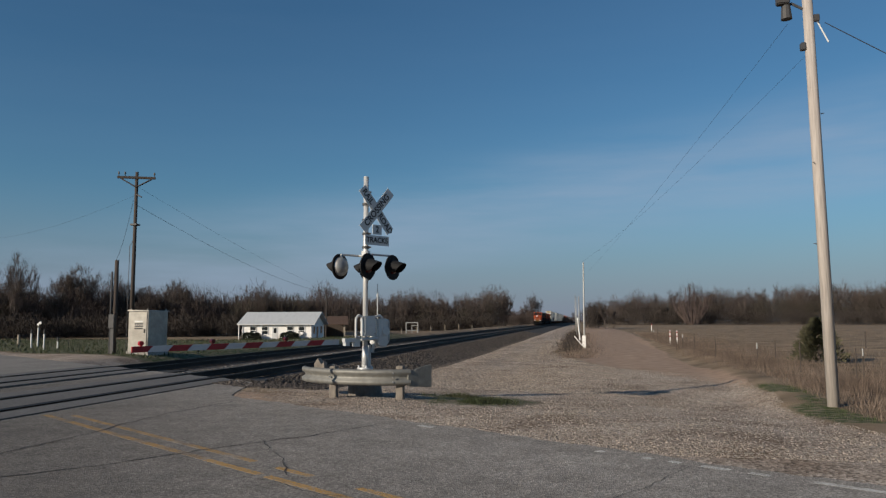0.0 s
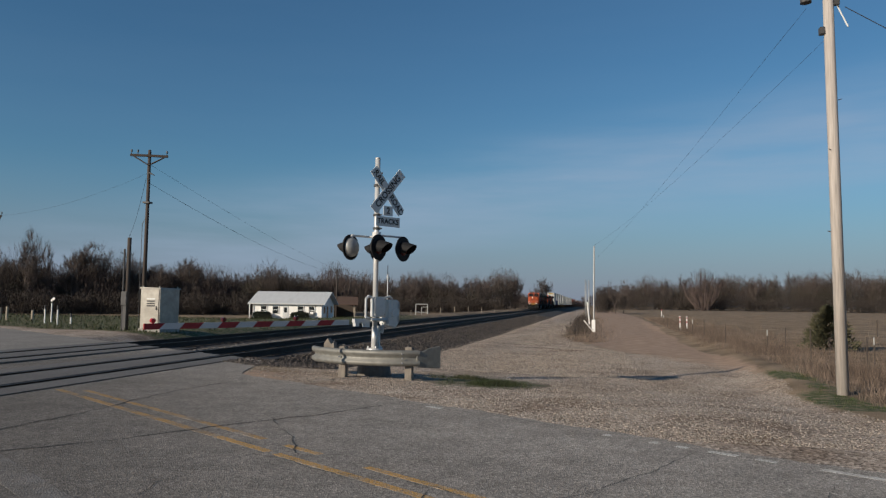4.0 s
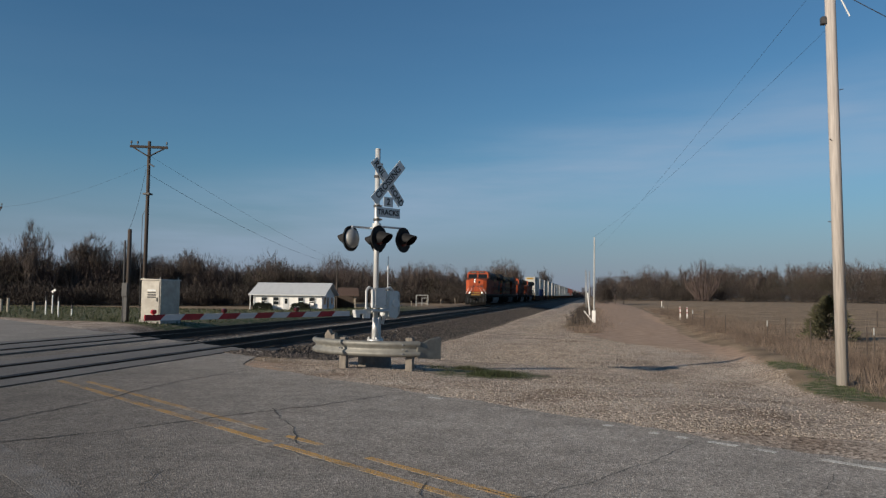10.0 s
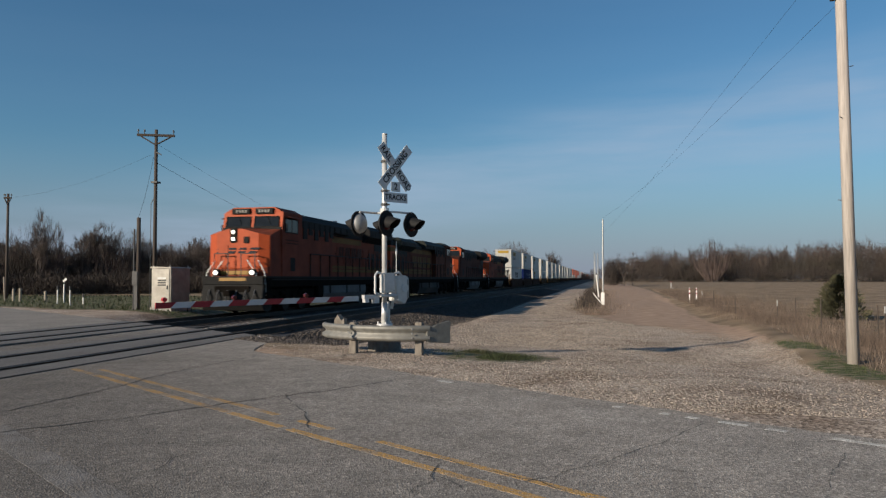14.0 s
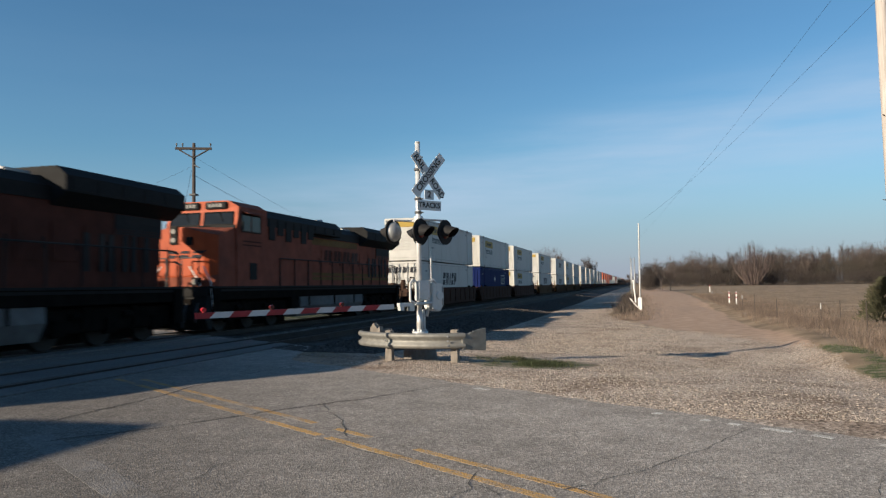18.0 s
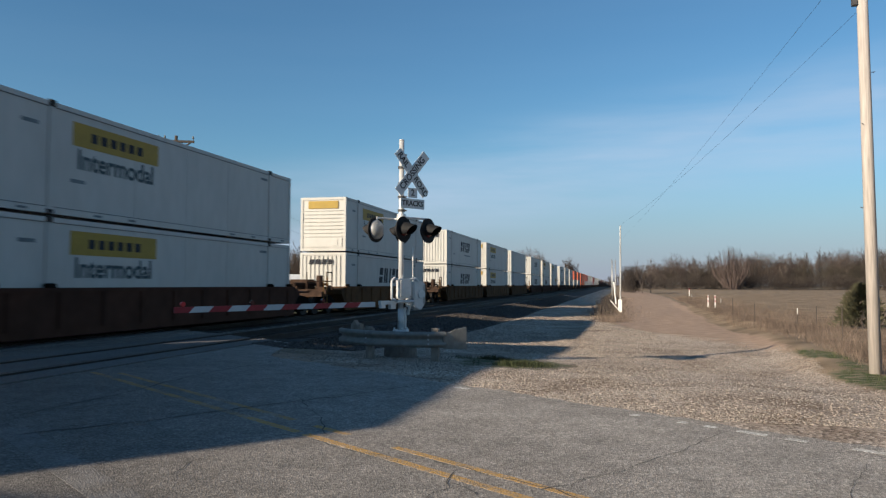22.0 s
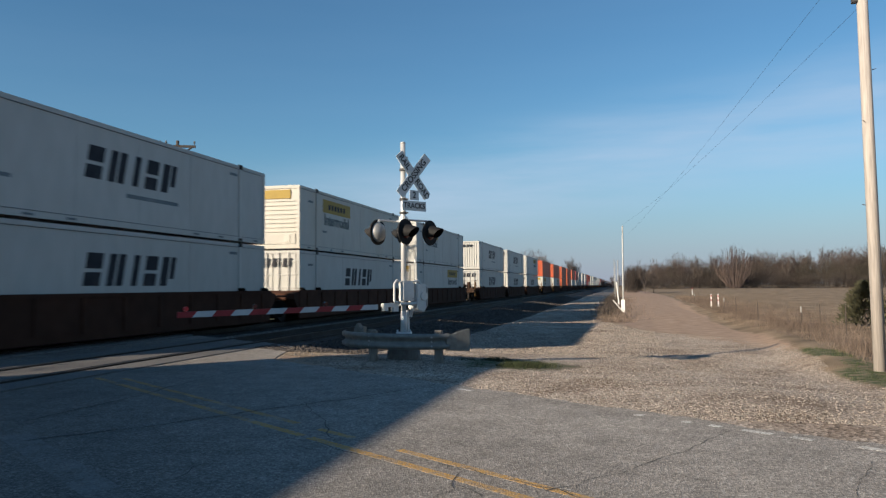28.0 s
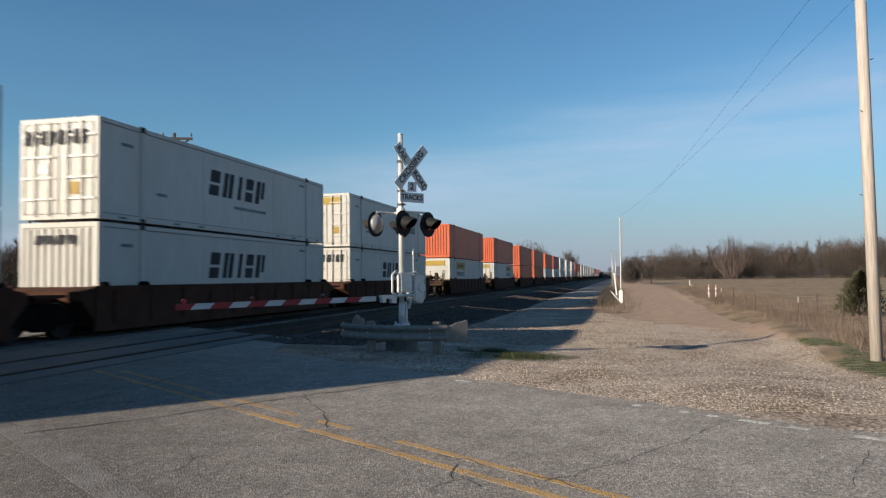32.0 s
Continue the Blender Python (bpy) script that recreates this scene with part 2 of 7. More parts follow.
GUARD_POST = mat("weathered_post", (0.22, 0.195, 0.165), 0.9, grain=0.3, scale=9, stretch=(3, 3, 0.5), dirt=0.5, bump=0.3)
CONCRETE = mat("concrete", (0.36, 0.34, 0.31), 0.9, grain=0.2, scale=12, dirt=0.4, bump=0.3)
POST_WOOD = mat("post_timber", (0.33, 0.29, 0.23), 0.9, grain=0.3, scale=8, stretch=(4, 4, 0.4), dirt=0.3, bump=0.3)
POLE_NEW = mat("new_pole_timber", (0.40, 0.36, 0.325), 0.85, grain=0.22, scale=7, stretch=(5, 5, 0.25), dirt=0.35, dirt_colour=(0.26, 0.22, 0.19), dirt_scale=1.2, bump=0.3)
POLE_OLD = mat("old_pole_timber", (0.06, 0.048, 0.04), 0.9, grain=0.3, scale=7, stretch=(5, 5, 0.25), dirt=0.4, bump=0.3)
WIRE = mat("wire", (0.02, 0.02, 0.022), 0.6, dirt=0.0, bump=0.0)
HOUSE_WHITE = mat("white_siding", (0.78, 0.77, 0.74), 0.7, grain=0.05, dirt=0.2, dirt_colour=(0.5, 0.48, 0.44), bump=0.1)
ROOF_GREY = mat("pale_roof", (0.52, 0.53, 0.53), 0.5, grain=0.12, scale=3, stretch=(6, 1, 1), dirt=0.3, dirt_colour=(0.3, 0.3, 0.3))
ROOF_BROWN = mat("brown_roof", (0.085, 0.055, 0.04), 0.8, grain=0.2, dirt=0.3)
WINDOW = mat("dark_window", (0.015, 0.018, 0.02), 0.08, grain=0.1, dirt=0.0, bump=0.0, spec=0.7)
WHITE_POST = mat("white_post", (0.76, 0.75, 0.72), 0.6, grain=0.08, dirt=0.3, dirt_colour=(0.4, 0.35, 0.3))
BARK = mat("bark", (0.078, 0.063, 0.055), 0.95, grain=0.3, scale=3, dirt=0.3, dirt_colour=(0.05, 0.04, 0.033), vary=0.3)
TWIG = mat("twigs", (0.082, 0.066, 0.057), 0.95, grain=0.4, scale=0.6, dirt=0.3, dirt_colour=(0.06, 0.042, 0.032), vary=0.25, bump=0.0)
SHRUB = mat("shrub_foliage", (0.022, 0.027, 0.015), 0.9, grain=0.5, scale=3, dirt=0.2, bump=0.0)
CEDAR = mat("cedar_foliage", (0.075, 0.072, 0.036), 0.9, grain=0.5, scale=3, dirt=0.3, dirt_colour=(0.08, 0.06, 0.03), bump=0.0)
DRY_GRASS = mat("dry_grass", (0.152, 0.116, 0.09), 0.95, island=0.45, grain=0.45, scale=1.5, dirt=0.4, dirt_colour=(0.12, 0.085, 0.055), bump=0.0)
STALK = mat("dead_stalks", (0.105, 0.078, 0.06), 0.95, island=0.45, grain=0.4, scale=1.5, dirt=0.3, bump=0.0)
# green grass darkened for the shade on the far verge; the tuft shares it
DARK_ROUGH_GRASS = mat("dark_rough_grass", (0.034, 0.043, 0.016), 0.95, grain=0.5, scale=3, dirt=0.4, dirt_colour=(0.07, 0.055, 0.03), bump=0.0)
GREEN_GRASS = mat("green_grass", (0.055, 0.07, 0.022), 0.95, grain=0.5, scale=3, dirt=0.4, dirt_colour=(0.12, 0.1, 0.05), bump=0.0)
THICKET_OLIVE = mat("olive_twigs", (0.05, 0.043, 0.031), 0.95, island=0.3, grain=0.35, scale=0.15, dirt=0.3, dirt_colour=(0.05, 0.044, 0.034), dirt_scale=0.03, bump=0.0)
THICKET = mat("thicket_twigs", (0.062, 0.047, 0.041), 0.95, island=0.3, grain=0.35, scale=0.15, dirt=0.4, dirt_colour=(0.05, 0.04, 0.037), dirt_scale=0.03, bump=0.0)
PALE_TWIG = mat("pale_twigs", (0.115, 0.086, 0.076), 0.95, island=0.2, grain=0.3, scale=0.5, dirt=0.2, bump=0.0)
BRUSH = mat("brush", (0.04, 0.032, 0.027), 0.95, island=0.15, grain=0.4, scale=1.5, dirt=0.3, bump=0.0)
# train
# side oranges: ORANGE darkened to hold the sides' shade, besides the grime
GRIMY_SHADE_ORANGE = mat("grimy_shade_orange_paint", (0.165, 0.046, 0.026), 0.75, grain=0.15, scale=2.5, dirt=0.6, dirt_colour=(0.07, 0.028, 0.018), dirt_scale=0.7, bump=0.03, spec=0.1)
DULL_SHADE_ORANGE = mat("dull_shade_orange_paint", (0.115, 0.043, 0.026), 0.8, grain=0.2, scale=2.5, dirt=0.6, dirt_colour=(0.045, 0.026, 0.02), dirt_scale=0.7, bump=0.03, spec=0.1)
SOOTY_SHADE_ORANGE = mat("sooty_shade_orange_paint", (0.068, 0.024, 0.016), 0.75, grain=0.2, scale=2.5, dirt=0.6, dirt_colour=(0.035, 0.016, 0.012), dirt_scale=0.7, bump=0.03, spec=0.1)
DUSTY_SHADE_ORANGE = mat("dusty_shade_orange_paint", (0.21, 0.068, 0.042), 0.8, grain=0.18, scale=2.5, dirt=0.5, dirt_colour=(0.11, 0.05, 0.036), dirt_scale=0.7, bump=0.03, spec=0.1)
ORANGE = mat("orange_paint", (0.345, 0.066, 0.018), 0.55, grain=0.12, scale=2.5, spec=0.2, dirt=0.35, dirt_colour=(0.2, 0.03, 0.006), dirt_scale=0.7, bump=0.03)
LAMP_OFF = mat("unlit_lamp", (0.25, 0.24, 0.22), 0.2, grain=0.05, dirt=0.2)
# YELLOW dulled for stripes in side shade, with grime; other trim shares it
GRIMY_DULL_YELLOW = mat("grimy_dull_yellow_paint", (0.15, 0.085, 0.022), 0.7, grain=0.2, dirt=0.6, dirt_colour=(0.035, 0.018, 0.01), spec=0.15)
LOGO_FADED = mat("faded_logo", (0.05, 0.016, 0.009), 0.7, grain=0.2, dirt=0.4, spec=0.1)
LOCO_BLACK = mat("black_loco_paint", (0.013, 0.013, 0.013), 0.7, grain=0.2, dirt=0.5, dirt_colour=(0.022, 0.019, 0.016), spec=0.12)
LOCO_GREEN = mat("dark_green_paint", (0.012, 0.016, 0.013), 0.7, grain=0.2, dirt=0.4, dirt_colour=(0.03, 0.027, 0.024), spec=0.25)
YELLOW = mat("yellow_paint", (0.26, 0.145, 0.018), 0.5, grain=0.12, dirt=0.5, dirt_colour=(0.07, 0.045, 0.02))
UNDER = mat("underframe_grime", (0.008, 0.007, 0.006), 0.95, grain=0.4, scale=3, dirt=0.5, dirt_colour=(0.016, 0.012, 0.01), spec=0.03)
TANK = mat("fuel_tank", (0.02, 0.019, 0.018), 0.85, grain=0.2, dirt=0.5)
TANK_DUSTY = mat("dusty_fuel_tank", (0.12, 0.12, 0.117), 0.8, grain=0.2, scale=3, dirt=0.5, dirt_colour=(0.05, 0.046, 0.042), spec=0.2)
WHEEL = mat("wheel_steel", (0.02, 0.017, 0.015), 0.7, metal=0.3, grain=0.2, dirt=0.4)
HEADLIGHT = mat("headlight", (1.0, 0.9, 0.72), 0.3, grain=0.0, dirt=0.0, bump=0.0, emit=1.2)
BOX_WHITE = mat("white_container", (0.445, 0.438, 0.41), 0.5, grain=0.06, scale=3, dirt=0.3, dirt_colour=(0.32, 0.29, 0.25), dirt_scale=0.5, stretch=(1, 1, 0.35), vary=0.06, bump=0.03)
BOX_CREAM = mat("cream_container", (0.46, 0.44, 0.39), 0.5, grain=0.06, scale=3, dirt=0.4, dirt_colour=(0.42, 0.33, 0.22), dirt_scale=0.5, stretch=(1, 1, 0.35), vary=0.06, bump=0.03)
BOX_GREY = mat("grey_container", (0.30, 0.33, 0.35), 0.5, grain=0.08, dirt=0.3, bump=0.03)
BOX_BLUE = mat("blue_container", (0.004, 0.012, 0.078), 0.75, spec=0.12, grain=0.1, dirt=0.3, dirt_colour=(0.012, 0.015, 0.055), bump=0.03)
BOX_ORANGE = mat("orange_container", (0.40, 0.085, 0.03), 0.55, grain=0.12, dirt=0.5, dirt_colour=(0.2, 0.07, 0.04), vary=0.15, bump=0.03)
BOX_RED = mat("red_container", (0.30, 0.04, 0.035), 0.5, grain=0.1, dirt=0.35, dirt_colour=(0.12, 0.03, 0.03), vary=0.15, bump=0.03)
LOGO_DARK = mat("dark_logo", (0.016, 0.017, 0.024), 0.6, grain=0.15, spec=0.15, dirt=0.12, dirt_colour=(0.2, 0.2, 0.2), dirt_scale=2.0)
LOGO_YELLOW = mat("yellow_logo", (0.32, 0.215, 0.022), 0.6, grain=0.1, dirt=0.4, dirt_colour=(0.22, 0.15, 0.02), dirt_scale=1.5)
LOGO_TEAL = mat("teal_lettering", (0.022, 0.045, 0.055), 0.55, grain=0.15, dirt=0.2, dirt_colour=(0.15, 0.16, 0.16))
LOGO_GREY = mat("grey_lettering", (0.09, 0.115, 0.13), 0.5, grain=0.15, dirt=0.3, dirt_colour=(0.3, 0.3, 0.3))
WELL_BROWN = mat("well_car_brown", (0.1, 0.052, 0.022), 0.8, spec=0.08, grain=0.2, scale=2, dirt=0.55, dirt_colour=(0.026, 0.018, 0.012), dirt_scale=0.6, vary=0.2)
WELL_DARK = mat("well_car_dark", (0.058, 0.028, 0.018), 0.8, spec=0.08, grain=0.2, scale=2, dirt=0.55, dirt_colour=(0.028, 0.018, 0.013), dirt_scale=0.6, vary=0.2)
GLASS = mat("cab_glass", (0.012, 0.014, 0.016), 0.05, grain=0.1, dirt=0.25, dirt_colour=(0.05, 0.052, 0.055), dirt_scale=1.5, bump=0.0, spec=0.25)

# ---- helpers for meshes ----
def box(bm, x0, x1, y0, y1, z0, z1, bevel=0.0):
    v = [bm.verts.new((x, y, z)) for z in (z0, z1) for x, y in ((x0, y0), (x1, y0), (x1, y1), (x0, y1))]
    faces = [bm.faces.new([v[i] for i in q]) for q in ((3, 2, 1, 0), (4, 5, 6, 7), (0, 1, 5, 4), (1, 2, 6, 5), (2, 3, 7, 6), (3, 0, 4, 7))]
    if bevel:
        bmesh.ops.bevel(bm, geom=list({e for f in faces for e in f.edges}), offset=bevel, segments=2, affect="EDGES")
    return v


def tube(bm, a, b, r0, r1=None, seg=8, caps=True):
    a, b = Vector(a), Vector(b)
    r1 = r0 if r1 is None else r1
    q = (b - a).to_track_quat("Z", "Y")
    rings = []
    for c, r in ((a, r0), (b, r1)):
        rings.append([bm.verts.new(c + q @ Vector((r * math.cos(t), r * math.sin(t), 0))) for t in (2 * math.pi * i / seg for i in range(seg))])
    for i in range(seg):
        j = (i + 1) % seg
        bm.faces.new((rings[0][i], rings[0][j], rings[1][j], rings[1][i]))
    if caps:
        bm.faces.new(rings[0][::-1])
        bm.faces.new(rings[1])


def pipe(bm, pts, r, seg=6):
    for a, b in zip(pts, pts[1:]):
        tube(bm, a, b, r, r, seg)


def prism(bm, pts, a, b, axis="x"):
    """A solid with the given outline, from a to b along the axis."""
    put = {"x": lambda p, c: (c, p[0], p[1]), "y": lambda p, c: (p[0], c, p[1]), "z": lambda p, c: (p[0], p[1], c)}[axis]
    r = [[bm.verts.new(put(p, c)) for p in pts] for c in (a, b)]
    n = len(pts)
    for i in range(n):
        j = (i + 1) % n
        bm.faces.new((r[0][i], r[0][j], r[1][j], r[1][i]))
    bm.faces.new(r[0][::-1])
    bm.faces.new(r[1])


def dome(bm, centre, r, axis, depth, seg=20, rings=5):
    """A shallow bowl or dome round centre that bulges along the axis."""
    q = Vector(axis).to_track_quat("Z", "Y")
    last = None
    for k in range(rings):
        a = math.pi / 2 * k / rings
        row = [bm.verts.new(Vector(centre) + q @ Vector((r * math.cos(a) * math.cos(t), r * math.cos(a) * math.sin(t), depth * math.sin(a))))
               for t in (2 * math.pi * i / seg for i in range(seg))]
        if last:
            for i in range(seg):
                j = (i + 1) % seg
                bm.faces.new((last[i], last[j], row[j], row[i]))
        last = row
    bm.faces.new(last)


def mesh_of(name, bm, material, smooth=False):
    bmesh.ops.recalc_face_normals(bm, faces=bm.faces)
    me = bpy.data.meshes.new(name)
    bm.to_mesh(me)
    bm.free()
    me.materials.append(material)
    if smooth:
        for p in me.polygons:
            p.use_smooth = True
    return me


def part(name, bm, material, parent, label="", smooth=False):
    ob = new(name, mesh_of(name, bm, material, smooth))
    ob.parent = parent
    if label:
        tagged(ob, label)
    return ob


def simple(name, make, material, parent, label="", smooth=False):
    bm = bmesh.new()
    make(bm)
    return part(name, bm, material, parent, label, smooth)


def thing(name, label, category, m=None, group="", kind=""):
    ob = new(name)
    if m is not None:
        ob.matrix_basis = m
    return tagged(ob, label, category, group, kind)


def from_arrays(name, verts, faces, material):
    me = bpy.data.meshes.new(name)
    verts, faces = np.asarray(verts, dtype=np.float32), np.asarray(faces, dtype=np.int32)
    me.vertices.add(len(verts))
    me.vertices.foreach_set("co", verts.ravel())
    k = faces.shape[1]
    me.loops.add(faces.size)
    me.loops.foreach_set("vertex_index", faces.ravel())
    me.polygons.add(len(faces))
    me.polygons.foreach_set("loop_start", np.arange(0, faces.size, k, dtype=np.int32))
    me.update(calc_edges=True)
    me.validate()
    me.materials.append(material)
    return me


rng = np.random.default_rng(7)
RX, RY = np.array((-0.82, 0.572)), np.array((0.572, 0.82))     # along the road towards the tracks; across it, away from the eye


def road_across(x, y):
    return RY[0] * x + RY[1] * y


def smooth01(a, b, v):
    t = np.clip((v - a) / (b - a), 0, 1)
    return t * t * (3 - 2 * t)


def ripple(x, y):
    return 0.5 * np.sin(0.9 * x + 1.3 * np.sin(0.37 * y)) + 0.5 * np.sin(0.71 * y + 1.7 * np.sin(0.43 * x) + 2.0)


def ground_z(x, y):
    x, y = np.asarray(x, float), np.asarray(y, float)
    n = road_across(x, y)
    z = np.full(np.broadcast(x, y).shape, -0.032) - 0.043 * smooth01(-9.0, -9.6, x)
    lot = smooth01(9.0, 15.5, n) * smooth01(-9.5, -6.5, x)
    rim = x - np.interp(y, (14, 18, 26, 40), (4.4, 4.6, 5.6, 6.5))
    hollow = smooth01(13.5, 20.0, n) * smooth01(-6.5, -3.5, x) * smooth01(0.3, -1.2, rim)
    z = z - 0.33 * lot - (0.19 + 0.08 * smooth01(-1.0, 2.0, x)) * hollow * smooth01(110, 60, y) + 0.1 * smooth01(-0.9, 0.2, rim) * smooth01(11.0, 14.5, n) * smooth01(24, 19, y)
    east = smooth01(4.5, 9.0, x) * smooth01(9.0, 16.0, n)
    z = z - 0.12 * east + 0.25 * smooth01(60, 300, y) * smooth01(5, 40, x)
    west = smooth01(-21.0, -40.0, x) * smooth01(58.0, 95.0, y)
    z = z - 1.3 * west
    far_track = smooth01(24.0, 36.0, y) * smooth01(-4.5, -7.0, x) * smooth01(-23.0, -20.0, x)
    z = z - 0.25 * far_track
    lumps = np.sin(1.7 * x + 0.6 * y) * np.sin(0.9 * y - 0.5 * x + 1.0) + 0.5 * np.sin(2.9 * x - 1.3 * y) * np.sin(2.1 * y + 1.1 * x) + 0.4 * np.sin(4.3 * x + 2.2 * y + 2.0) * np.sin(3.7 * y - 1.9 * x)
    z = z + 0.009 * lumps * smooth01(8.0, 9.5, n) + 0.05 * ripple(0.3 * x, 0.3 * y) * smooth01(14, 40, np.hypot(x, y))
    bed = smooth01(-6.2, -8.6, x) * smooth01(-21.5, -19.0, x)
    z = z - 0.4 * bed * (smooth01(10.2, 11.6, n) + smooth01(0.3, -1.0, n))
    behind = smooth01(0.4, -1.5, n)
    return z - 0.15 * behind


# ---- ground: one sheet to the horizon ----
def axis(lo, hi, step, out_lo, out_hi, grow):
    mid = list(np.arange(lo, hi + 1e-6, step))
    a, s = [], step
    v = lo
    while v > out_lo:
        s *= grow
        v -= s
        a.append(v)
    b, s, v = [], step, hi
    while v < out_hi:
        s *= grow
        v += s
        b.append(v)
    return np.array(a[::-1] + mid + b)


gx, gy = axis(-28, 14, 0.3, -2600, 2600, 1.13), axis(2, 46, 0.3, -900, 3600, 1.12)
GX, GY = np.meshgrid(gx, gy)
GZ = ground_z(GX, GY)
nx, ny = len(gx), len(gy)
idx = np.arange(nx * ny).reshape(ny, nx)
quads = np.stack([idx[:-1, :-1], idx[:-1, 1:], idx[1:, 1:], idx[1:, :-1]], -1).reshape(-1, 4)


def zones(x, y):
    """Shares of gravel, green grass, dry grass and bare dirt."""
    n = road_across(x, y)
    w = 0.5 * ripple(x * 1.1, y * 0.9)
    verge = x - np.interp(y, (14, 18, 26, 36, 44, 75, 130), (4.5, 4.6, 5.5, 5.2, 5.1, 6.2, 7.8))
    lot = smooth01(7.2, 8.2, n + 0.2 * w) * smooth01(-8.0, -5.8, x + 0.8 * w) * smooth01(0.1, -0.5, x - np.interp(y, (14, 18, 26, 40), (4.4, 4.5, 5.5, 5.3)) + 0.35 * w) * smooth01(6, -6, y - 41 + 3.2 * np.clip(x, -3, 5) + 3 * w)
    strip = smooth01(-7.5, -6.0, x) * smooth01(-1.4, -2.4, x + 0.4 * w) * smooth01(22, 27, y) * smooth01(420, 200, y)
    west_gravel = smooth01(-17, -18.5, x) * smooth01(32.5, 30.5, y + 0.35 * x + 7.0 + w) * smooth01(-10, 2, n)
    gravel = np.clip(lot + strip + west_gravel, 0, 1)
    dirt = smooth01(-5, 4, y - 40 + 3.2 * np.clip(x, -3, 5) + 2 * w) * smooth01(-1.2, 0.4, x + 0.4 * w - 0.006 * y) * smooth01(0.5, -0.5, verge + 0.4 * w) * smooth01(330, 150, y)
    dirt = np.clip(dirt + 0.75 * smooth01(8.9, 8.1, n + 0.5 * w) * smooth01(7.2, 7.6, n) * smooth01(2.5, -0.5, x), 0, 1)
    green = smooth01(-0.5, 0.05, verge + 0.35 * w) * smooth01(1.0, 0.5, verge) * smooth01(28, 25, y) * smooth01(8.6, 9.6, n) * smooth01(-0.3, 0.35, ripple(2.3 * x + 0.8 * y, 1.3 * y - 0.6 * x))
    green = np.clip(green + smooth01(-2.0, 0.2, -np.hypot((x + 2.1) / 0.85, (y - 15.9) / 1.25) + 0.75 + 0.3 * w) * 0.8, 0, 1)
    green = np.clip(green + smooth01(-17, -19, x) * smooth01(31, 33, y + 0.35 * x + 7.0 + w) * smooth01(120, 60, y), 0, 1)
    return gravel, green, np.clip(1 - gravel - green - dirt, 0, 1), dirt


def ground_material():
    m = bpy.data.materials.new("ground")
    m.use_nodes = True
    n, l = m.node_tree.nodes, m.node_tree.links
    b = n["Principled BSDF"]
    b.inputs["Roughness"].default_value = 0.95
    b.inputs["Specular IOR Level"].default_value = 0.2
    tc = n.new("ShaderNodeTexCoord")

    def noise_of(scale, detail=5):
        t = n.new("ShaderNodeTexNoise")
        t.inputs["Scale"].default_value, t.inputs["Detail"].default_value = scale, detail
        l.new(tc.outputs["Object"], t.inputs["Vector"])
        return t.outputs["Fac"]

    def ramp(fac, *stops):
        r = n.new("ShaderNodeValToRGB")
        r.color_ramp.elements[0].position, r.color_ramp.elements[0].color = stops[0][0], (*stops[0][1], 1)
        r.color_ramp.elements[1].position, r.color_ramp.elements[1].color = stops[-1][0], (*stops[-1][1], 1)
        for p, c in stops[1:-1]:
            r.color_ramp.elements.new(p).color = (*c, 1)
        l.new(fac, r.inputs["Fac"])
        return r.outputs["Color"]

    vor = n.new("ShaderNodeTexVoronoi")
    vor.inputs["Scale"].default_value = 26.0
    l.new(tc.outputs["Object"], vor.inputs["Vector"])
    stones = ramp(vor.outputs["Color"], (0.1, (0.15, 0.122, 0.097)), (0.5, (0.37, 0.312, 0.253)), (1.0, (0.70, 0.62, 0.53)))
    patch = ramp(noise_of(0.7, 9), (0.34, (0.58, 0.51, 0.45)), (0.5, (0.88, 0.84, 0.80)), (0.68, (1.12, 1.09, 1.05)))
    mixg = n.new("ShaderNodeMix")
    mixg.data_type, mixg.blend_type = "RGBA", "MULTIPLY"
    mixg.inputs["Factor"].default_value = 1.0
    l.new(stones, mixg.inputs["A"])
    l.new(patch, mixg.inputs["B"])
    colours = {
        "gravel": mixg.outputs["Result"],
        "green": ramp(noise_of(4.5, 8), (0.32, (0.04, 0.055, 0.018)), (0.48, (0.072, 0.085, 0.032)), (0.6, (0.19, 0.155, 0.105))),
        "dry": ramp(noise_of(0.5, 8), (0.32, (0.12, 0.09, 0.058)), (0.5, (0.22, 0.163, 0.104)), (0.68, (0.32, 0.243, 0.158))),
        "dirt": ramp(noise_of(1.6, 9), (0.28, (0.255, 0.176, 0.122)), (0.5, (0.335, 0.24, 0.17)), (0.72, (0.42, 0.31, 0.225))),
    }
    warp = noise_of(3.0)
    last = colours["dry"]
    for key in ("dirt", "gravel", "green"):
        at = n.new("ShaderNodeAttribute")
        at.attribute_name = "share_" + key
        add = n.new("ShaderNodeMath")
        add.operation = "ADD"
        l.new(at.outputs["Fac"], add.inputs[0])
        l.new(warp, add.inputs[1])
        step = n.new("ShaderNodeMapRange")
        step.inputs["From Min"].default_value, step.inputs["From Max"].default_value = 0.82, 1.18
        l.new(add.outputs["Value"], step.inputs["Value"])
        mx = n.new("ShaderNodeMix")
        mx.data_type = "RGBA"
        l.new(step.outputs["Result"], mx.inputs["Factor"])
        l.new(last, mx.inputs["A"])
        l.new(colours[key], mx.inputs["B"])
        last = mx.outputs["Result"]
    l.new(last, b.inputs["Base Color"])
    bp = n.new("ShaderNodeBump")
    bp.inputs["Strength"].default_value, bp.inputs["Distance"].default_value = 0.5, 0.02
    l.new(vor.outputs["Distance"], bp.inputs["Height"])
    l.new(bp.outputs["Normal"], b.inputs["Normal"])
    return m


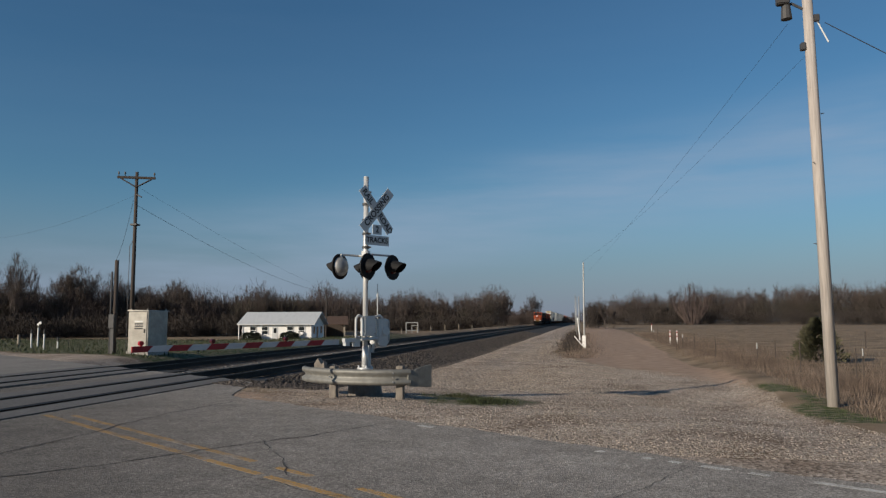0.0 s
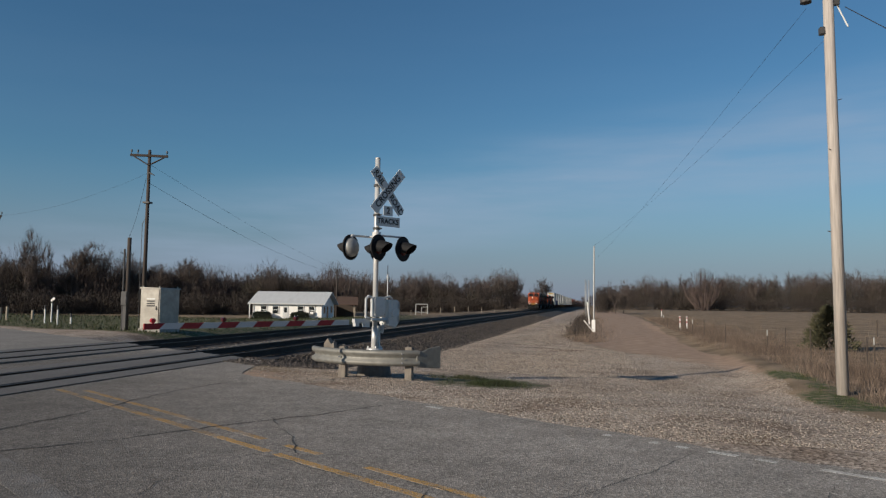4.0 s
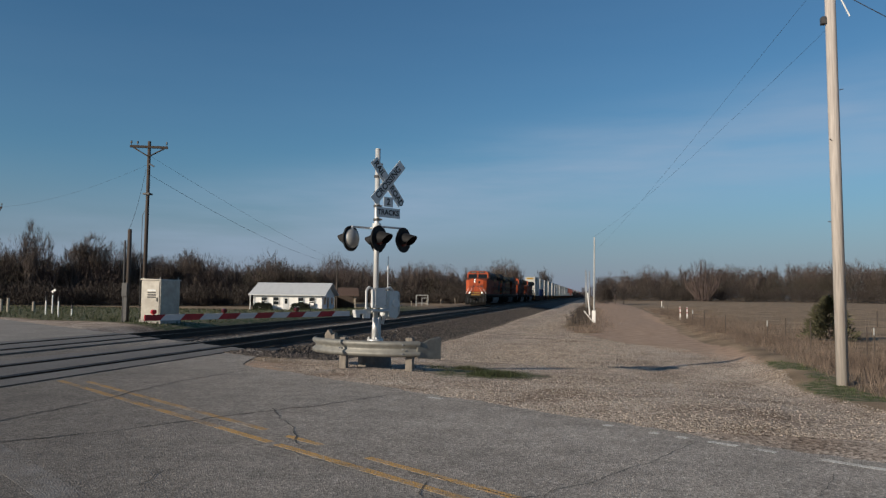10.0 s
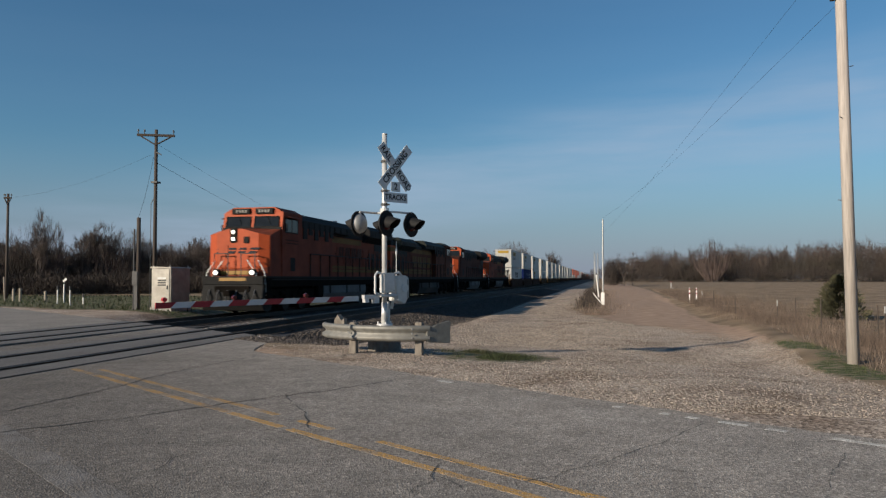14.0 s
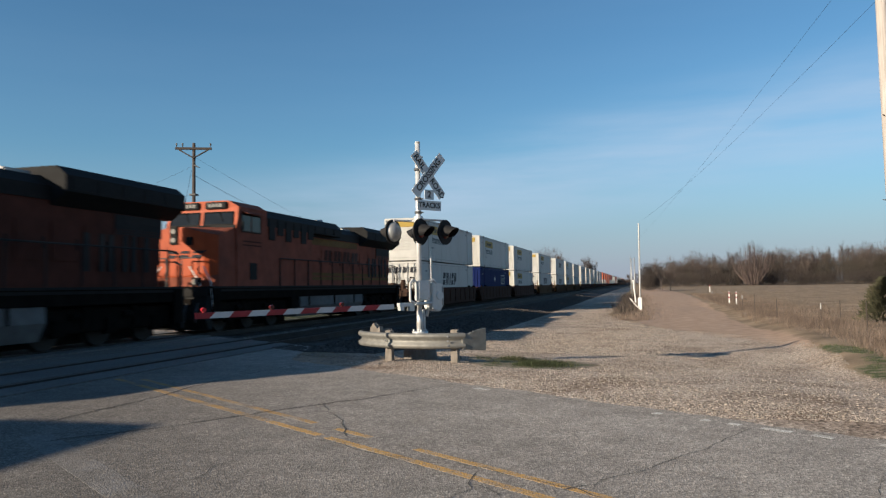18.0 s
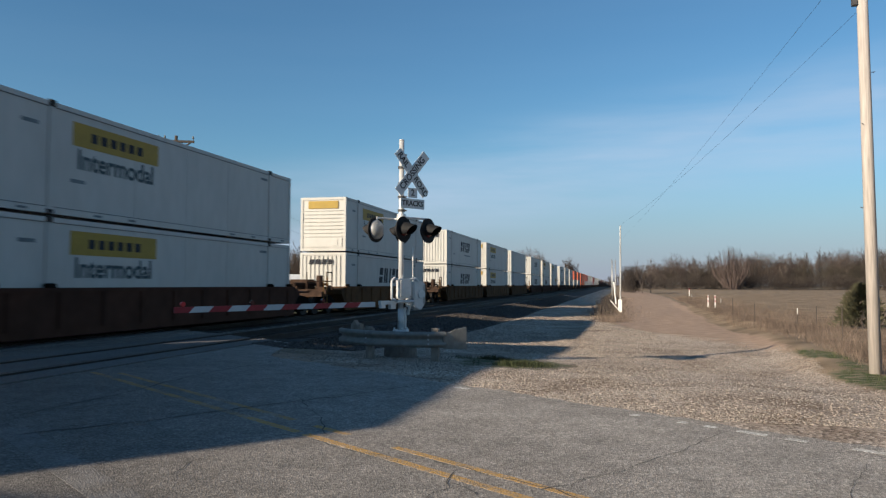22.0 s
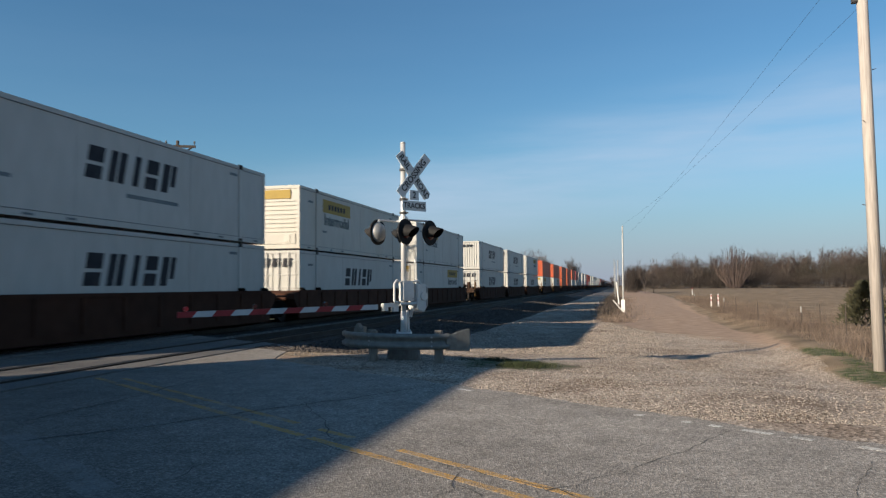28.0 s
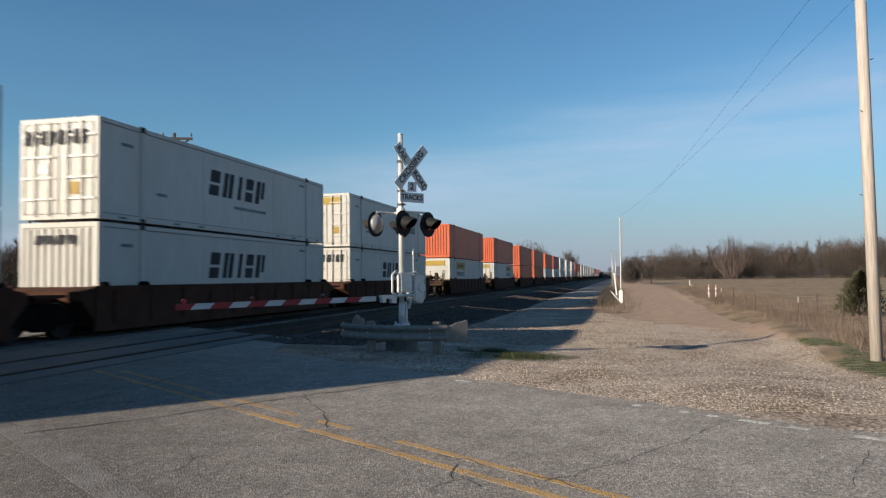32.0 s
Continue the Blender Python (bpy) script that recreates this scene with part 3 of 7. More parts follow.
ground_me = from_arrays("ground", np.stack([GX, GY, GZ], -1).reshape(-1, 3), quads, ground_material())
for key, share in zip(("gravel", "green", "dry", "dirt"), zones(GX, GY)):
    ground_me.attributes.new("share_" + key, "FLOAT", "POINT").data.foreach_set("value", share.ravel().astype(np.float32))
for p in ground_me.polygons:
    p.use_smooth = True
ground = tagged(new("ground", ground_me), "gravel lot, dirt lane and dry winter grassland", "ground", kind="structure")

# ---- road: asphalt across the tracks ----
NEAR, FAR = -10.75, -15.35       # centre lines of the two tracks
ROAD_LO, ROAD_HI = 0.45, 7.8


def road_y(x, n):
    return (n - RY[0] * x) / RY[1]


def road_hi(x):
    return float(ROAD_HI + 2.2 * np.clip((-7.3 - x) / 1.0, 0, 1))


road = thing("road", "worn grey asphalt two-lane road crossing the tracks", "road", kind="structure")


def slab(name, x0, x1, material, top=-0.02, label=""):
    bm = bmesh.new()
    xs = np.linspace(x0, x1, max(2, int(abs(x1 - x0) / 0.12)))
    rows = []
    for x in xs:
        jag = 0.05 * math.sin(3.1 * x) + 0.03 * math.sin(7.7 * x + 1) + 0.03 * math.sin(16.3 * x + 2)
        a, b = road_y(x, ROAD_LO) + jag, road_y(x, road_hi(x)) + jag
        rows.append([bm.verts.new((x, a, -0.2)), bm.verts.new((x, a, top)), bm.verts.new((x, b, top)), bm.verts.new((x, b, -0.2))])
    for r, s in zip(rows, rows[1:]):
        for i in range(3):
            bm.faces.new((r[i], s[i], s[i + 1], r[i + 1]))
    bm.faces.new(rows[0])
    bm.faces.new(rows[-1][::-1])
    return part(name, bm, material, road, label)


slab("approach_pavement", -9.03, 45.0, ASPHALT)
slab("middle_pavement", -13.36, -12.42, ASPHALT)
slab("far_pavement", -60.0, -17.05, PALE_ASPHALT, top=-0.03)
for c in (NEAR, FAR):
    for a, b in ((c - 1.62, c - 0.93), (c - 0.57, c + 0.57), (c + 0.93, c + 1.64)):
        slab("crossing_panel", a + 0.02, b - 0.02, PANEL, top=-0.012)
    bm = bmesh.new()
    box(bm, c - 1.75, c + 1.75, road_y(c, ROAD_LO) - 1, road_y(c, road_hi(c)) + 1, -0.3, -0.16)
    part("crossing_bed", bm, TAR, road)


def stripe(name, n0, n1, pieces, material):
    bm = bmesh.new()
    for a, b in pieces:
        pts = []
        for s, n in ((a, n0), (b, n0), (b, n1), (a, n1)):
            p = RX * s + RY * n
            pts.append((p[0], p[1]))
        prism(bm, pts, -0.0198, -0.0186, "z")
    return part(name, bm, material, road)


stripe("yellow_line", 3.99, 4.09, [(-30, 6.62), (6.75, 7.9)], YELLOW_PAINT)
stripe("yellow_line", 3.99, 4.10, [(7.95, 13.6)], YELLOW_FAINT)
stripe("yellow_line", 4.31, 4.40, [(-30, 5.55), (6.3, 6.95)], YELLOW_PAINT)
stripe("yellow_line", 4.31, 4.41, [(7.4, 13.2)], YELLOW_FAINT)
stripe("edge_line", 7.52, 7.62, [(-30, 1.2), (1.35, 2.65), (3.07, 3.28), (3.48, 3.79), (4.03, 4.16), (4.38, 4.48), (5.0, 5.1), (7.9, 8.2)], WHITE_PAINT)
stripe("worn_line", 1.68, 1.98, [(2.0, 8.9)], FAINT_PAINT)
stripe("edge_line", 0.70, 0.80, [(-30, 9)], WHITE_PAINT)


def crack(points, width):
    """A tarred or open crack as a thin, wandering strip."""
    bm = bmesh.new()
    wander = random.Random(len(points) + int(points[0][0] * 10))
    path = []
    for (x0, y0), (x1, y1) in zip(points, points[1:]):
        k = max(2, int(math.hypot(x1 - x0, y1 - y0) / 0.16))
        for i in range(k):
            t = i / k
            path.append((x0 + (x1 - x0) * t + wander.uniform(-0.035, 0.035), y0 + (y1 - y0) * t + wander.uniform(-0.035, 0.035)))
    path.append(points[-1])
    last = None
    for (x, y), (x2, y2) in zip(path, path[1:] + [(2 * path[-1][0] - path[-2][0], 2 * path[-1][1] - path[-2][1])]):
        d = Vector((x2 - x, y2 - y, 0))
        if d.length < 1e-5:
            continue
        s = d.normalized().cross(Vector((0, 0, 1))) * width * wander.uniform(0.25, 0.7) / 2
        row = [bm.verts.new((x - s.x, y - s.y, -0.0145)), bm.verts.new((x + s.x, y + s.y, -0.0145))]
        if last:
            bm.faces.new((last[0], last[1], row[1], row[0]))
        last = row
    return part("crack", bm, CRACK, road)


for pts, width in (
        ([ (-6.78, 7.31), (-6.76, 8.19), (-6.73, 9.27), (-6.85, 10.38), (-6.90, 11.62), (-6.67, 13.50) ], 0.055),
        ([ (-5.88, 6.35), (-5.59, 6.78), (-5.05, 7.45), (-4.62, 8.16), (-4.22, 8.87), (-3.62, 9.70), (-3.04, 10.84) ], 0.05),
        ([ (-4.14, 9.21), (-3.72, 8.52), (-3.33, 8.01), (-3.07, 7.55), (-2.96, 7.20), (-2.76, 7.10) ], 0.02),
        ([ (-0.35, 5.92), (-0.03, 6.27), (0.22, 6.72), (0.60, 7.30), (1.09, 8.31) ], 0.013),
        ([ (-1.31, 5.99), (-1.27, 5.64), (-1.27, 5.44), (-1.35, 5.17) ], 0.02),
        ([ (-3.47, 5.34), (-3.57, 5.75), (-3.51, 6.02) ], 0.02),
        ([ (2.04, 7.06), (1.81, 6.44), (1.63, 5.91) ], 0.009),
        ([ (-1.56, 6.28), (-1.28, 6.13), (-0.96, 5.91), (-0.49, 5.66), (-0.22, 5.41) ], 0.02),
        ([ (-3.35, 7.04), (-2.98, 6.89), (-2.35, 6.46), (-2.06, 6.40) ], 0.02),
        ([ (-7.36, 8.31), (-7.10, 8.40) ], 0.02),
        ([ (-0.29, 5.90), (-0.45, 5.75), (-0.57, 5.62) ], 0.02),
        ([ (-1.27, 5.64), (-1.11, 5.54), (-1.02, 5.38) ], 0.02),
        ([(-0.7, 9.85), (-2.0, 10.6), (-3.2, 11.5)], 0.02)):
    crack(pts, width)

# ---- tracks ----
track_bed = thing("track_bed", "dark ballast bed under two railway tracks", "railway track", kind="structure")
bm = bmesh.new()
prof = [(-20.2, -0.62), (-17.4, -0.215), (-13.4, -0.215), (-13.05, -0.3), (-12.75, -0.215), (-9.0, -0.215), (-6.3, -0.62)]
last = None
for y in [-400, -60, -12, -6] + list(np.arange(0, 60, 0.8)) + list(np.arange(60, 300, 8)) + [400, 600, 900, 1400]:
    row = [bm.verts.new((x + 0.05 * math.sin(y * 1.7 + i), y, z + 0.015 * math.sin(y * 2.3 + 2 * i))) for i, (x, z) in enumerate(prof)]
    if last:
        for i in range(len(prof) - 1):
            bm.faces.new((last[i], last[i + 1], row[i + 1], row[i]))
    last = row
part("ballast", bm, BALLAST, track_bed)
for c in (NEAR, FAR):
    for g in (-0.7525, 0.7525):
        bm = bmesh.new()
        x = c + g
        prism(bm, [(x - 0.075, -0.185), (x + 0.075, -0.185), (x + 0.075, -0.17), (x + 0.012, -0.15), (x + 0.012, -0.04), (x + 0.037, -0.03),
                   (x + 0.037, -0.004), (x - 0.037, -0.004), (x - 0.037, -0.03), (x - 0.012, -0.04), (x - 0.012, -0.15), (x - 0.075, -0.17)], -400, 1400, "y")
        rail = part("rail", bm, RAIL_STEEL, track_bed, "rust-brown steel rail")
        bm = bmesh.new()
        box(bm, x - 0.03, x + 0.03, -400, 1400, -0.004, 0.0)
        part("rail_head", bm, RAIL_TOP, rail)
bm = bmesh.new()
for c in (NEAR, FAR):
    for i in range(260):
        y = 14.0 + 0.53 * i + (1.2 if c == FAR else 0)
        box(bm, c - 1.3, c + 1.3, y - 0.11, y + 0.11, -0.32, -0.206 + 0.006 * math.sin(i * 5.3))
tagged(part("timber_ties", bm, TIE, track_bed), kind="stuff")

# ---- crossing signal with its lowered gate ----
MAST = Vector((-4.644, 15.62, 0.0))
FACE = Vector((0.82, -0.572, 0))        # the way the sign faces
SIDE = Vector((0.572, 0.82, 0))         # to the right as a driver sees it


def text_mesh(body, size, material, name="lettering", bold=0.004):
    cu = bpy.data.curves.new(name, "FONT")
    cu.body, cu.size, cu.align_x, cu.align_y = body, size, "CENTER", "CENTER"
    cu.extrude, cu.offset = 0.002, bold
    ob = bpy.data.objects.new(name, cu)
    me = bpy.data.meshes.new_from_object(ob)
    bpy.data.objects.remove(ob)
    me.materials.append(material)
    return me


def crossing_signal():
    s = thing("crossing_signal", "silver railroad crossing signal with crossbuck, lights and lowered gate", "crossing signal", Matrix.Translation(MAST))
    turn = Matrix((SIDE, Vector((0, 0, 1)), FACE)).transposed().to_4x4()     # x to the driver's right, y up, z towards the driver
    at = lambda right, up, out: SIDE * right + Vector((0, 0, up)) + FACE * out

    simple("foundation", lambda b: tube(b, (0, 0, -0.3), (0, 0, 0.46), 0.38, 0.34, 24), DARK_CONCRETE, s, "dark weathered round concrete foundation")

    def mast(b):
        tube(b, (0, 0, 0.5), (0, 0, 4.70), 0.057, 0.057, 16)
        tube(b, (0, 0, 4.70), (0, 0, 4.73), 0.064, 0.05, 16)
        tube(b, (0, 0, 0.46), (0, 0, 0.52), 0.17, 0.17, 16)
        tube(b, (0, 0, 0.52), (0, 0, 0.98), 0.074, 0.064, 16)
        for a in range(4):
            t = a * math.pi / 2 + 0.5
            tube(b, (0.14 * math.cos(t), 0.14 * math.sin(t), 0.5), (0.14 * math.cos(t), 0.14 * math.sin(t), 0.57), 0.02, 0.02, 6)
    simple("mast", mast, ALU, s, "bright aluminium mast", True)

    def conduit(b):
        pipe(b, [at(0.16, 0.5, -0.05), at(0.16, 1.0, -0.05)], 0.035, 8)
        tube(b, at(0.16, 0.46, -0.05), at(0.16, 0.52, -0.05), 0.09, 0.09, 10)
    simple("conduit", conduit, ALU, s)

    for tilt, words in ((-45, "RAIL  ROAD"), (45, "CROSSING")):
        out = 0.135 if tilt > 0 else 0.115
        m = Matrix.Translation(at(0.20, 3.985, out)) @ turn @ pose(0, 0, 0, 0, 0, tilt * 1.08)
        blade = simple("crossbuck_blade", lambda b: box(b, -0.61, 0.61, -0.115, 0.115, -0.005, 0.005), SIGN_WHITE, s, "white sign blade with black letters")
        blade.matrix_basis = m
        if tilt < 0:
            for word, dx in (("RAIL", -0.37), ("ROAD", 0.385)):
                t = new("lettering", text_mesh(word, 0.185, LETTER))
                t.parent, t.matrix_basis = blade, pose(dx, 0, 0.008)
        else:
            t = new("lettering", text_mesh(words, 0.2, LETTER))
            t.parent, t.matrix_basis = blade, pose(0, 0, 0.008)
    for words, right, up, w, h, size in (("2", 0.22, 3.545, 0.26, 0.22, 0.2), ("TRACKS", 0.22, 3.305, 0.68, 0.22, 0.165)):
        plate = simple("number_plate" if words == "2" else "tracks_plate", lambda b: box(b, -w / 2, w / 2, -h / 2, h / 2, -0.004, 0.004), SIGN_WHITE, s, "white plate with black lettering")
        plate.matrix_basis = Matrix.Translation(at(right, up, 0.12)) @ turn
        t = new("lettering", text_mesh(words, size, LETTER))
        t.parent, t.matrix_basis = plate, pose(0, 0, 0.007)

    for up in (4.35, 4.08, 3.72, 3.42, 3.12):
        simple("sign_bracket", lambda b: (tube(b, at(0, up, 0), at(0, up + 0.05, 0), 0.082, 0.082, 14), tube(b, at(0, up + 0.025, 0.05), at(0.06, up + 0.025, 0.11), 0.018, 0.018, 6)), DARK_GREY, s)

    def arms(b):
        for r0, r1, out in ((-0.15, 0.55, 0.24), (-0.50, 0.25, -0.24)):
            pipe(b, [at(0, 2.97, 0), at(0, 2.97, out), at(r0, 2.97, out), at(r0, 2.9, out)], 0.024, 8)
            pipe(b, [at(0, 2.97, out), at(r1, 2.97, out), at(r1, 2.9, out)], 0.024, 8)
        tube(b, at(0, 2.88, 0), at(0, 3.06, 0), 0.10, 0.10, 14)
        pipe(b, [at(-0.5, 2.95, -0.24), at(-0.42, 2.8, -0.2)], 0.02, 6)
    simple("light_arm", arms, ALU, s, "silver tubular arm carrying the lights")

    for right, out, face in ((-0.15, 0.27, 1), (0.55, 0.27, 1), (-0.50, -0.27, -1), (0.25, -0.27, -1)):
        c, f = at(right, 2.71, out), Vector((0.94, -0.342, 0)) * face
        lamp = simple("flashing_light", lambda b: tube(b, c - f * 0.012, c + f * 0.012, 0.28, 0.28, 28), BLACK, s, "black round light with a hooded red lens")
        simple("housing", lambda b: dome(b, c - f * 0.014, 0.215, -f, 0.15), GALV if face < 0 else DARK_GREY, lamp, "round cast housing", True)
        simple("lens", lambda b: dome(b, c + f * 0.014, 0.155, f, 0.045), LENS, lamp, "dark red lens", True)

        def hood(b):
            q = f.to_track_quat("Z", "Y")
            upq = q.inverted() @ Vector((0, 0, 1))
            base = math.atan2(upq.y, upq.x)
            last = None
            for k in range(15):
                a = base + radians(-130 + 260 * k / 14)
                top = math.cos(a - base)
                length = 0.11 + 0.22 * max(0.0, 0.5 + 0.5 * top)
                droop = Vector((0, 0, -0.06 * (0.5 + 0.5 * top)))
                d0 = q @ Vector((0.165 * math.cos(a), 0.165 * math.sin(a), 0.015))
                d1 = q @ Vector((0.135 * math.cos(a), 0.135 * math.sin(a), length)) + droop
                e0 = q @ Vector((0.172 * math.cos(a), 0.172 * math.sin(a), 0.015))
                e1 = q @ Vector((0.142 * math.cos(a), 0.142 * math.sin(a), length)) + droop
                row = [b.verts.new(c + d) for d in (d0, d1, e1, e0)]
                if last:
                    for i in range(4):
                        j = (i + 1) % 4
                        b.faces.new((last[i], last[j], row[j], row[i]))
                last = row
        simple("hood", hood, BLACK, lamp)

    # gate mechanism
    def housing(b):
        m = Matrix.Translation(at(0.40, 1.28, -0.02)) @ turn
        v = []
        for z in (-0.16, 0.16):
            v.append([b.verts.new(m @ Vector((x, y, z))) for x, y in ((-0.14, -0.26), (0.08, -0.34), (0.2, -0.18), (0.2, 0.24), (0.12, 0.3), (-0.14, 0.3))])
        for i in range(6):
            j = (i + 1) % 6
            b.faces.new((v[0][i], v[0][j], v[1][j], v[1][i]))
        b.faces.new(v[0][::-1])
        b.faces.new(v[1])
        bmesh.ops.bevel(b, geom=list(b.edges), offset=0.02, segments=2, affect="EDGES")
    simple("mechanism_housing", housing, HOUSING, s, "pale painted steel gate mechanism housing")

    def box_front(b):
        m = Matrix.Translation(at(0.0, 1.42, 0.10)) @ turn
        for v in box(b, -0.17, 0.17, -0.22, 0.22, -0.06, 0.06):
            v.co = m @ v.co
        bmesh.ops.bevel(b, geom=list(b.edges), offset=0.012, segments=2, affect="EDGES")
    simple("junction_box", box_front, ALU, s, "bright aluminium box")

    face = Matrix.Translation(at(0.0, 1.42, 0.162)) @ turn
    lid = simple("box_lid", lambda b: box(b, -0.145, 0.145, -0.19, 0.19, 0.0, 0.014, 0.004), ALU, s)
    lid.matrix_basis = face
    for x, y in ((-0.125, -0.17), (0.125, -0.17), (-0.125, 0.17), (0.125, 0.17)):
        simple("lid_bolt", lambda b: tube(b, (x, y, 0.012), (x, y, 0.03), 0.014, 0.014, 6), GALV, lid)
    cover = simple("access_cover", lambda b: tube(b, (0.06, 0.02, 0.0), (0.06, 0.02, 0.03), 0.1, 0.095, 18), HOUSING, s)
    cover.matrix_basis = Matrix.Translation(at(0.40, 1.28, 0.14)) @ turn
    hinge = simple("housing_hinge", lambda b: tube(b, (0.15, -0.2, 0.01), (0.15, 0.22, 0.01), 0.018, 0.018, 8), GALV, s)
    hinge.matrix_basis = Matrix.Translation(at(0.40, 1.28, 0.14)) @ turn
    for right, w in ((-0.25, -0.1), (0.25, 0.14)):
        simple("counterweight_arm", lambda b: pipe(b, [at(right, 1.17, 0.12), at(right + w, 1.2, 0.12), at(right + w, 1.58, 0.12), at(right + w * 0.4, 1.65, 0.12), at(right - w * 0.5, 1.62, 0.12)], 0.026, 8), ALU, s, "bright looped counterweight arm")

    def clamps(b):
        pipe(b, [at(-0.22, 1.14, 0.14), at(0.24, 1.14, 0.14)], 0.035, 8)
        pipe(b, [at(0.2, 1.14, 0.1), at(0.2, 0.85, 0.0)], 0.035, 8)
    simple("cross_bar", clamps, ALU, s)
    for up in (1.25, 1.52):
        simple("mounting_clamp", lambda b: tube(b, at(0, up, 0), at(0, up + 0.06, 0), 0.11, 0.11, 14), ALU, s)

    def pivot(b):
        for v0, v1, u0, u1 in ((-0.62, -0.2, 1.08, 1.16), (-0.6, -0.5, 1.0, 1.08), (-0.35, -0.22, 0.98, 1.08)):
            m = Matrix.Translation(at(0, 0, 0.05)) @ turn
            for v in box(b, v0, v1, u0, u1, -0.05, 0.05):
                v.co = m @ v.co
    simple("arm_bracket", pivot, ALU, s)

    base, tip = Vector((-5.0, 14.88, 1.09)) - MAST, Vector((-7.46, 11.36, 1.055)) - MAST
    d = (tip - base)
    length = d.length
    d.normalize()
    up = Vector((0, 0, 1))
    inward = d.cross(up).normalized()
    arm = simple("gate_arm", lambda b: None, GATE_WHITE, s, "lowered gate arm striped red and white with red lamps")
    k = 12
    for i in range(k):
        a, e = length * i / k, length * (i + 1) / k
        h0 = 0.052
        bm = bmesh.new()
        slant = 0.10
        v = []
        for o in (-0.02, 0.02):
            v.append([bm.verts.new(base + d * x + up * z + inward * o) for x, z in ((a + (slant if i else 0), -h0), (e + (slant if i < k - 1 else 0), -h0), (e, h0), (a, h0))])
        for p in range(4):
            q = (p + 1) % 4
            bm.faces.new((v[0][p], v[0][q], v[1][q], v[1][p]))
        bm.faces.new(v[0][::-1])
        bm.faces.new(v[1])
        part("stripe", bm, GATE_RED if i % 2 else GATE_WHITE, arm)
    for f in (0.965, 0.66, 0.30):
        c = base + d * length * f + up * 0.10
        simple("arm_lamp", lambda b: (tube(b, c - inward * 0.04, c + inward * 0.04, 0.04, 0.04, 12), tube(b, c - up * 0.07, c, 0.02, 0.02, 6)), LAMP_RED if f > 0.9 else LENS, arm, "small red gate lamp")
    def whip(b):
        tube(b, (0.16, 0.40, 1.3), (0.16, 0.40, 2.35), 0.012, 0.009, 6)
        tube(b, (0.16, 0.40, 2.05), (0.16, 0.40, 2.18), 0.022, 0.022, 8)
    simple("whip_pole", whip, ALU, s)
    return s


crossing_signal()


def guardrail():
    g = thing("guardrail", "weathered grey W-beam guardrail curved round the crossing signal", "guardrail")
    plan = [(-6.02, 15.72), (-5.92, 15.33), (-5.64, 14.97), (-5.2, 14.68), (-4.8, 14.5), (-4.4, 14.42), (-4.0, 14.42), (-3.65, 14.5), (-3.4, 14.62)]
    prof = [(0.0, 0.24), (0.05, 0.27), (0.05, 0.33), (-0.02, 0.375), (-0.02, 0.425), (0.05, 0.47), (0.05, 0.53), (0.0, 0.56)]
    knots = plan
    plan = []                                   # the bend, rounded
    for i in range(len(knots) - 1):
        a, b, c, d = (Vector(knots[min(max(i + o, 0), len(knots) - 1)]) for o in (-1, 0, 1, 2))
        for u in (0.0, 0.25, 0.5, 0.75):
            p = 0.5 * (2 * b + (c - a) * u + (2 * a - 5 * b + 4 * c - d) * u * u + (3 * b - a - 3 * c + d) * u ** 3)
            plan.append((p.x, p.y))
    plan.append(knots[-1])

    def beam(b):
        last = None
        for i, (x, y) in enumerate(plan):
            p, q = plan[max(0, i - 1)], plan[min(len(plan) - 1, i + 1)]
            t = Vector((q[0] - p[0], q[1] - p[1], 0)).normalized()
            nrm = Vector((t.y, -t.x, 0))
            row = [b.verts.new((x + nrm.x * (o + th), y + nrm.y * (o + th), z)) for th in (0, -0.012) for o, z in (prof if th == 0 else prof[::-1])]
            if last:
                for k in range(len(row)):
                    j = (k + 1) % len(row)
                    b.faces.new((last[k], row[k], row[j], last[j]))
            last = row
    simple("w_beam", beam, GUARD, g, "grey corrugated steel beam", True)
    for x, y in ((-5.1, 14.6), (-3.72, 14.44)):
        for z in (0.31, 0.4, 0.49):
            simple("splice_bolt", lambda b: tube(b, (x, y, z), (x + 0.02, y - 0.03, z), 0.018, 0.018, 8), GALV, g)
    def end(b):
        prism(b, [(0.0, 0.22), (0.55, 0.18), (0.55, 0.64), (0.3, 0.60), (0.15, 0.54), (0.0, 0.54)], -0.03, 0.03, "y")
        bmesh.ops.transform(b, matrix=pose(-3.45, 14.58, 0, 0, 0, 42), verts=b.verts)
        bmesh.ops.bevel(b, geom=list(b.edges), offset=0.012, segments=2, affect="EDGES")
    simple("end_terminal", end, GUARD, g, "flared grey end terminal")
    for x, y, top in ((-5.05, 14.74, 0.6), (-3.62, 14.66, 0.62), (-5.5, 15.25, 0.66), (-5.28, 15.3, 0.6)):
        simple("post", lambda b: box(b, x - 0.075, x + 0.075, y - 0.075, y + 0.09, 0.3 if y > 15 else -0.4, top, 0.01), GUARD_POST, g, "grey weathered post")
    simple("block", lambda b: prism(b, [(-5.58, 0.42), (-5.34, 0.42), (-5.36, 0.66), (-5.42, 0.62), (-5.5, 0.74), (-5.57, 0.64)], 15.0, 15.2, "y"), GUARD_POST, g, "split timber block")
    return g


guardrail()


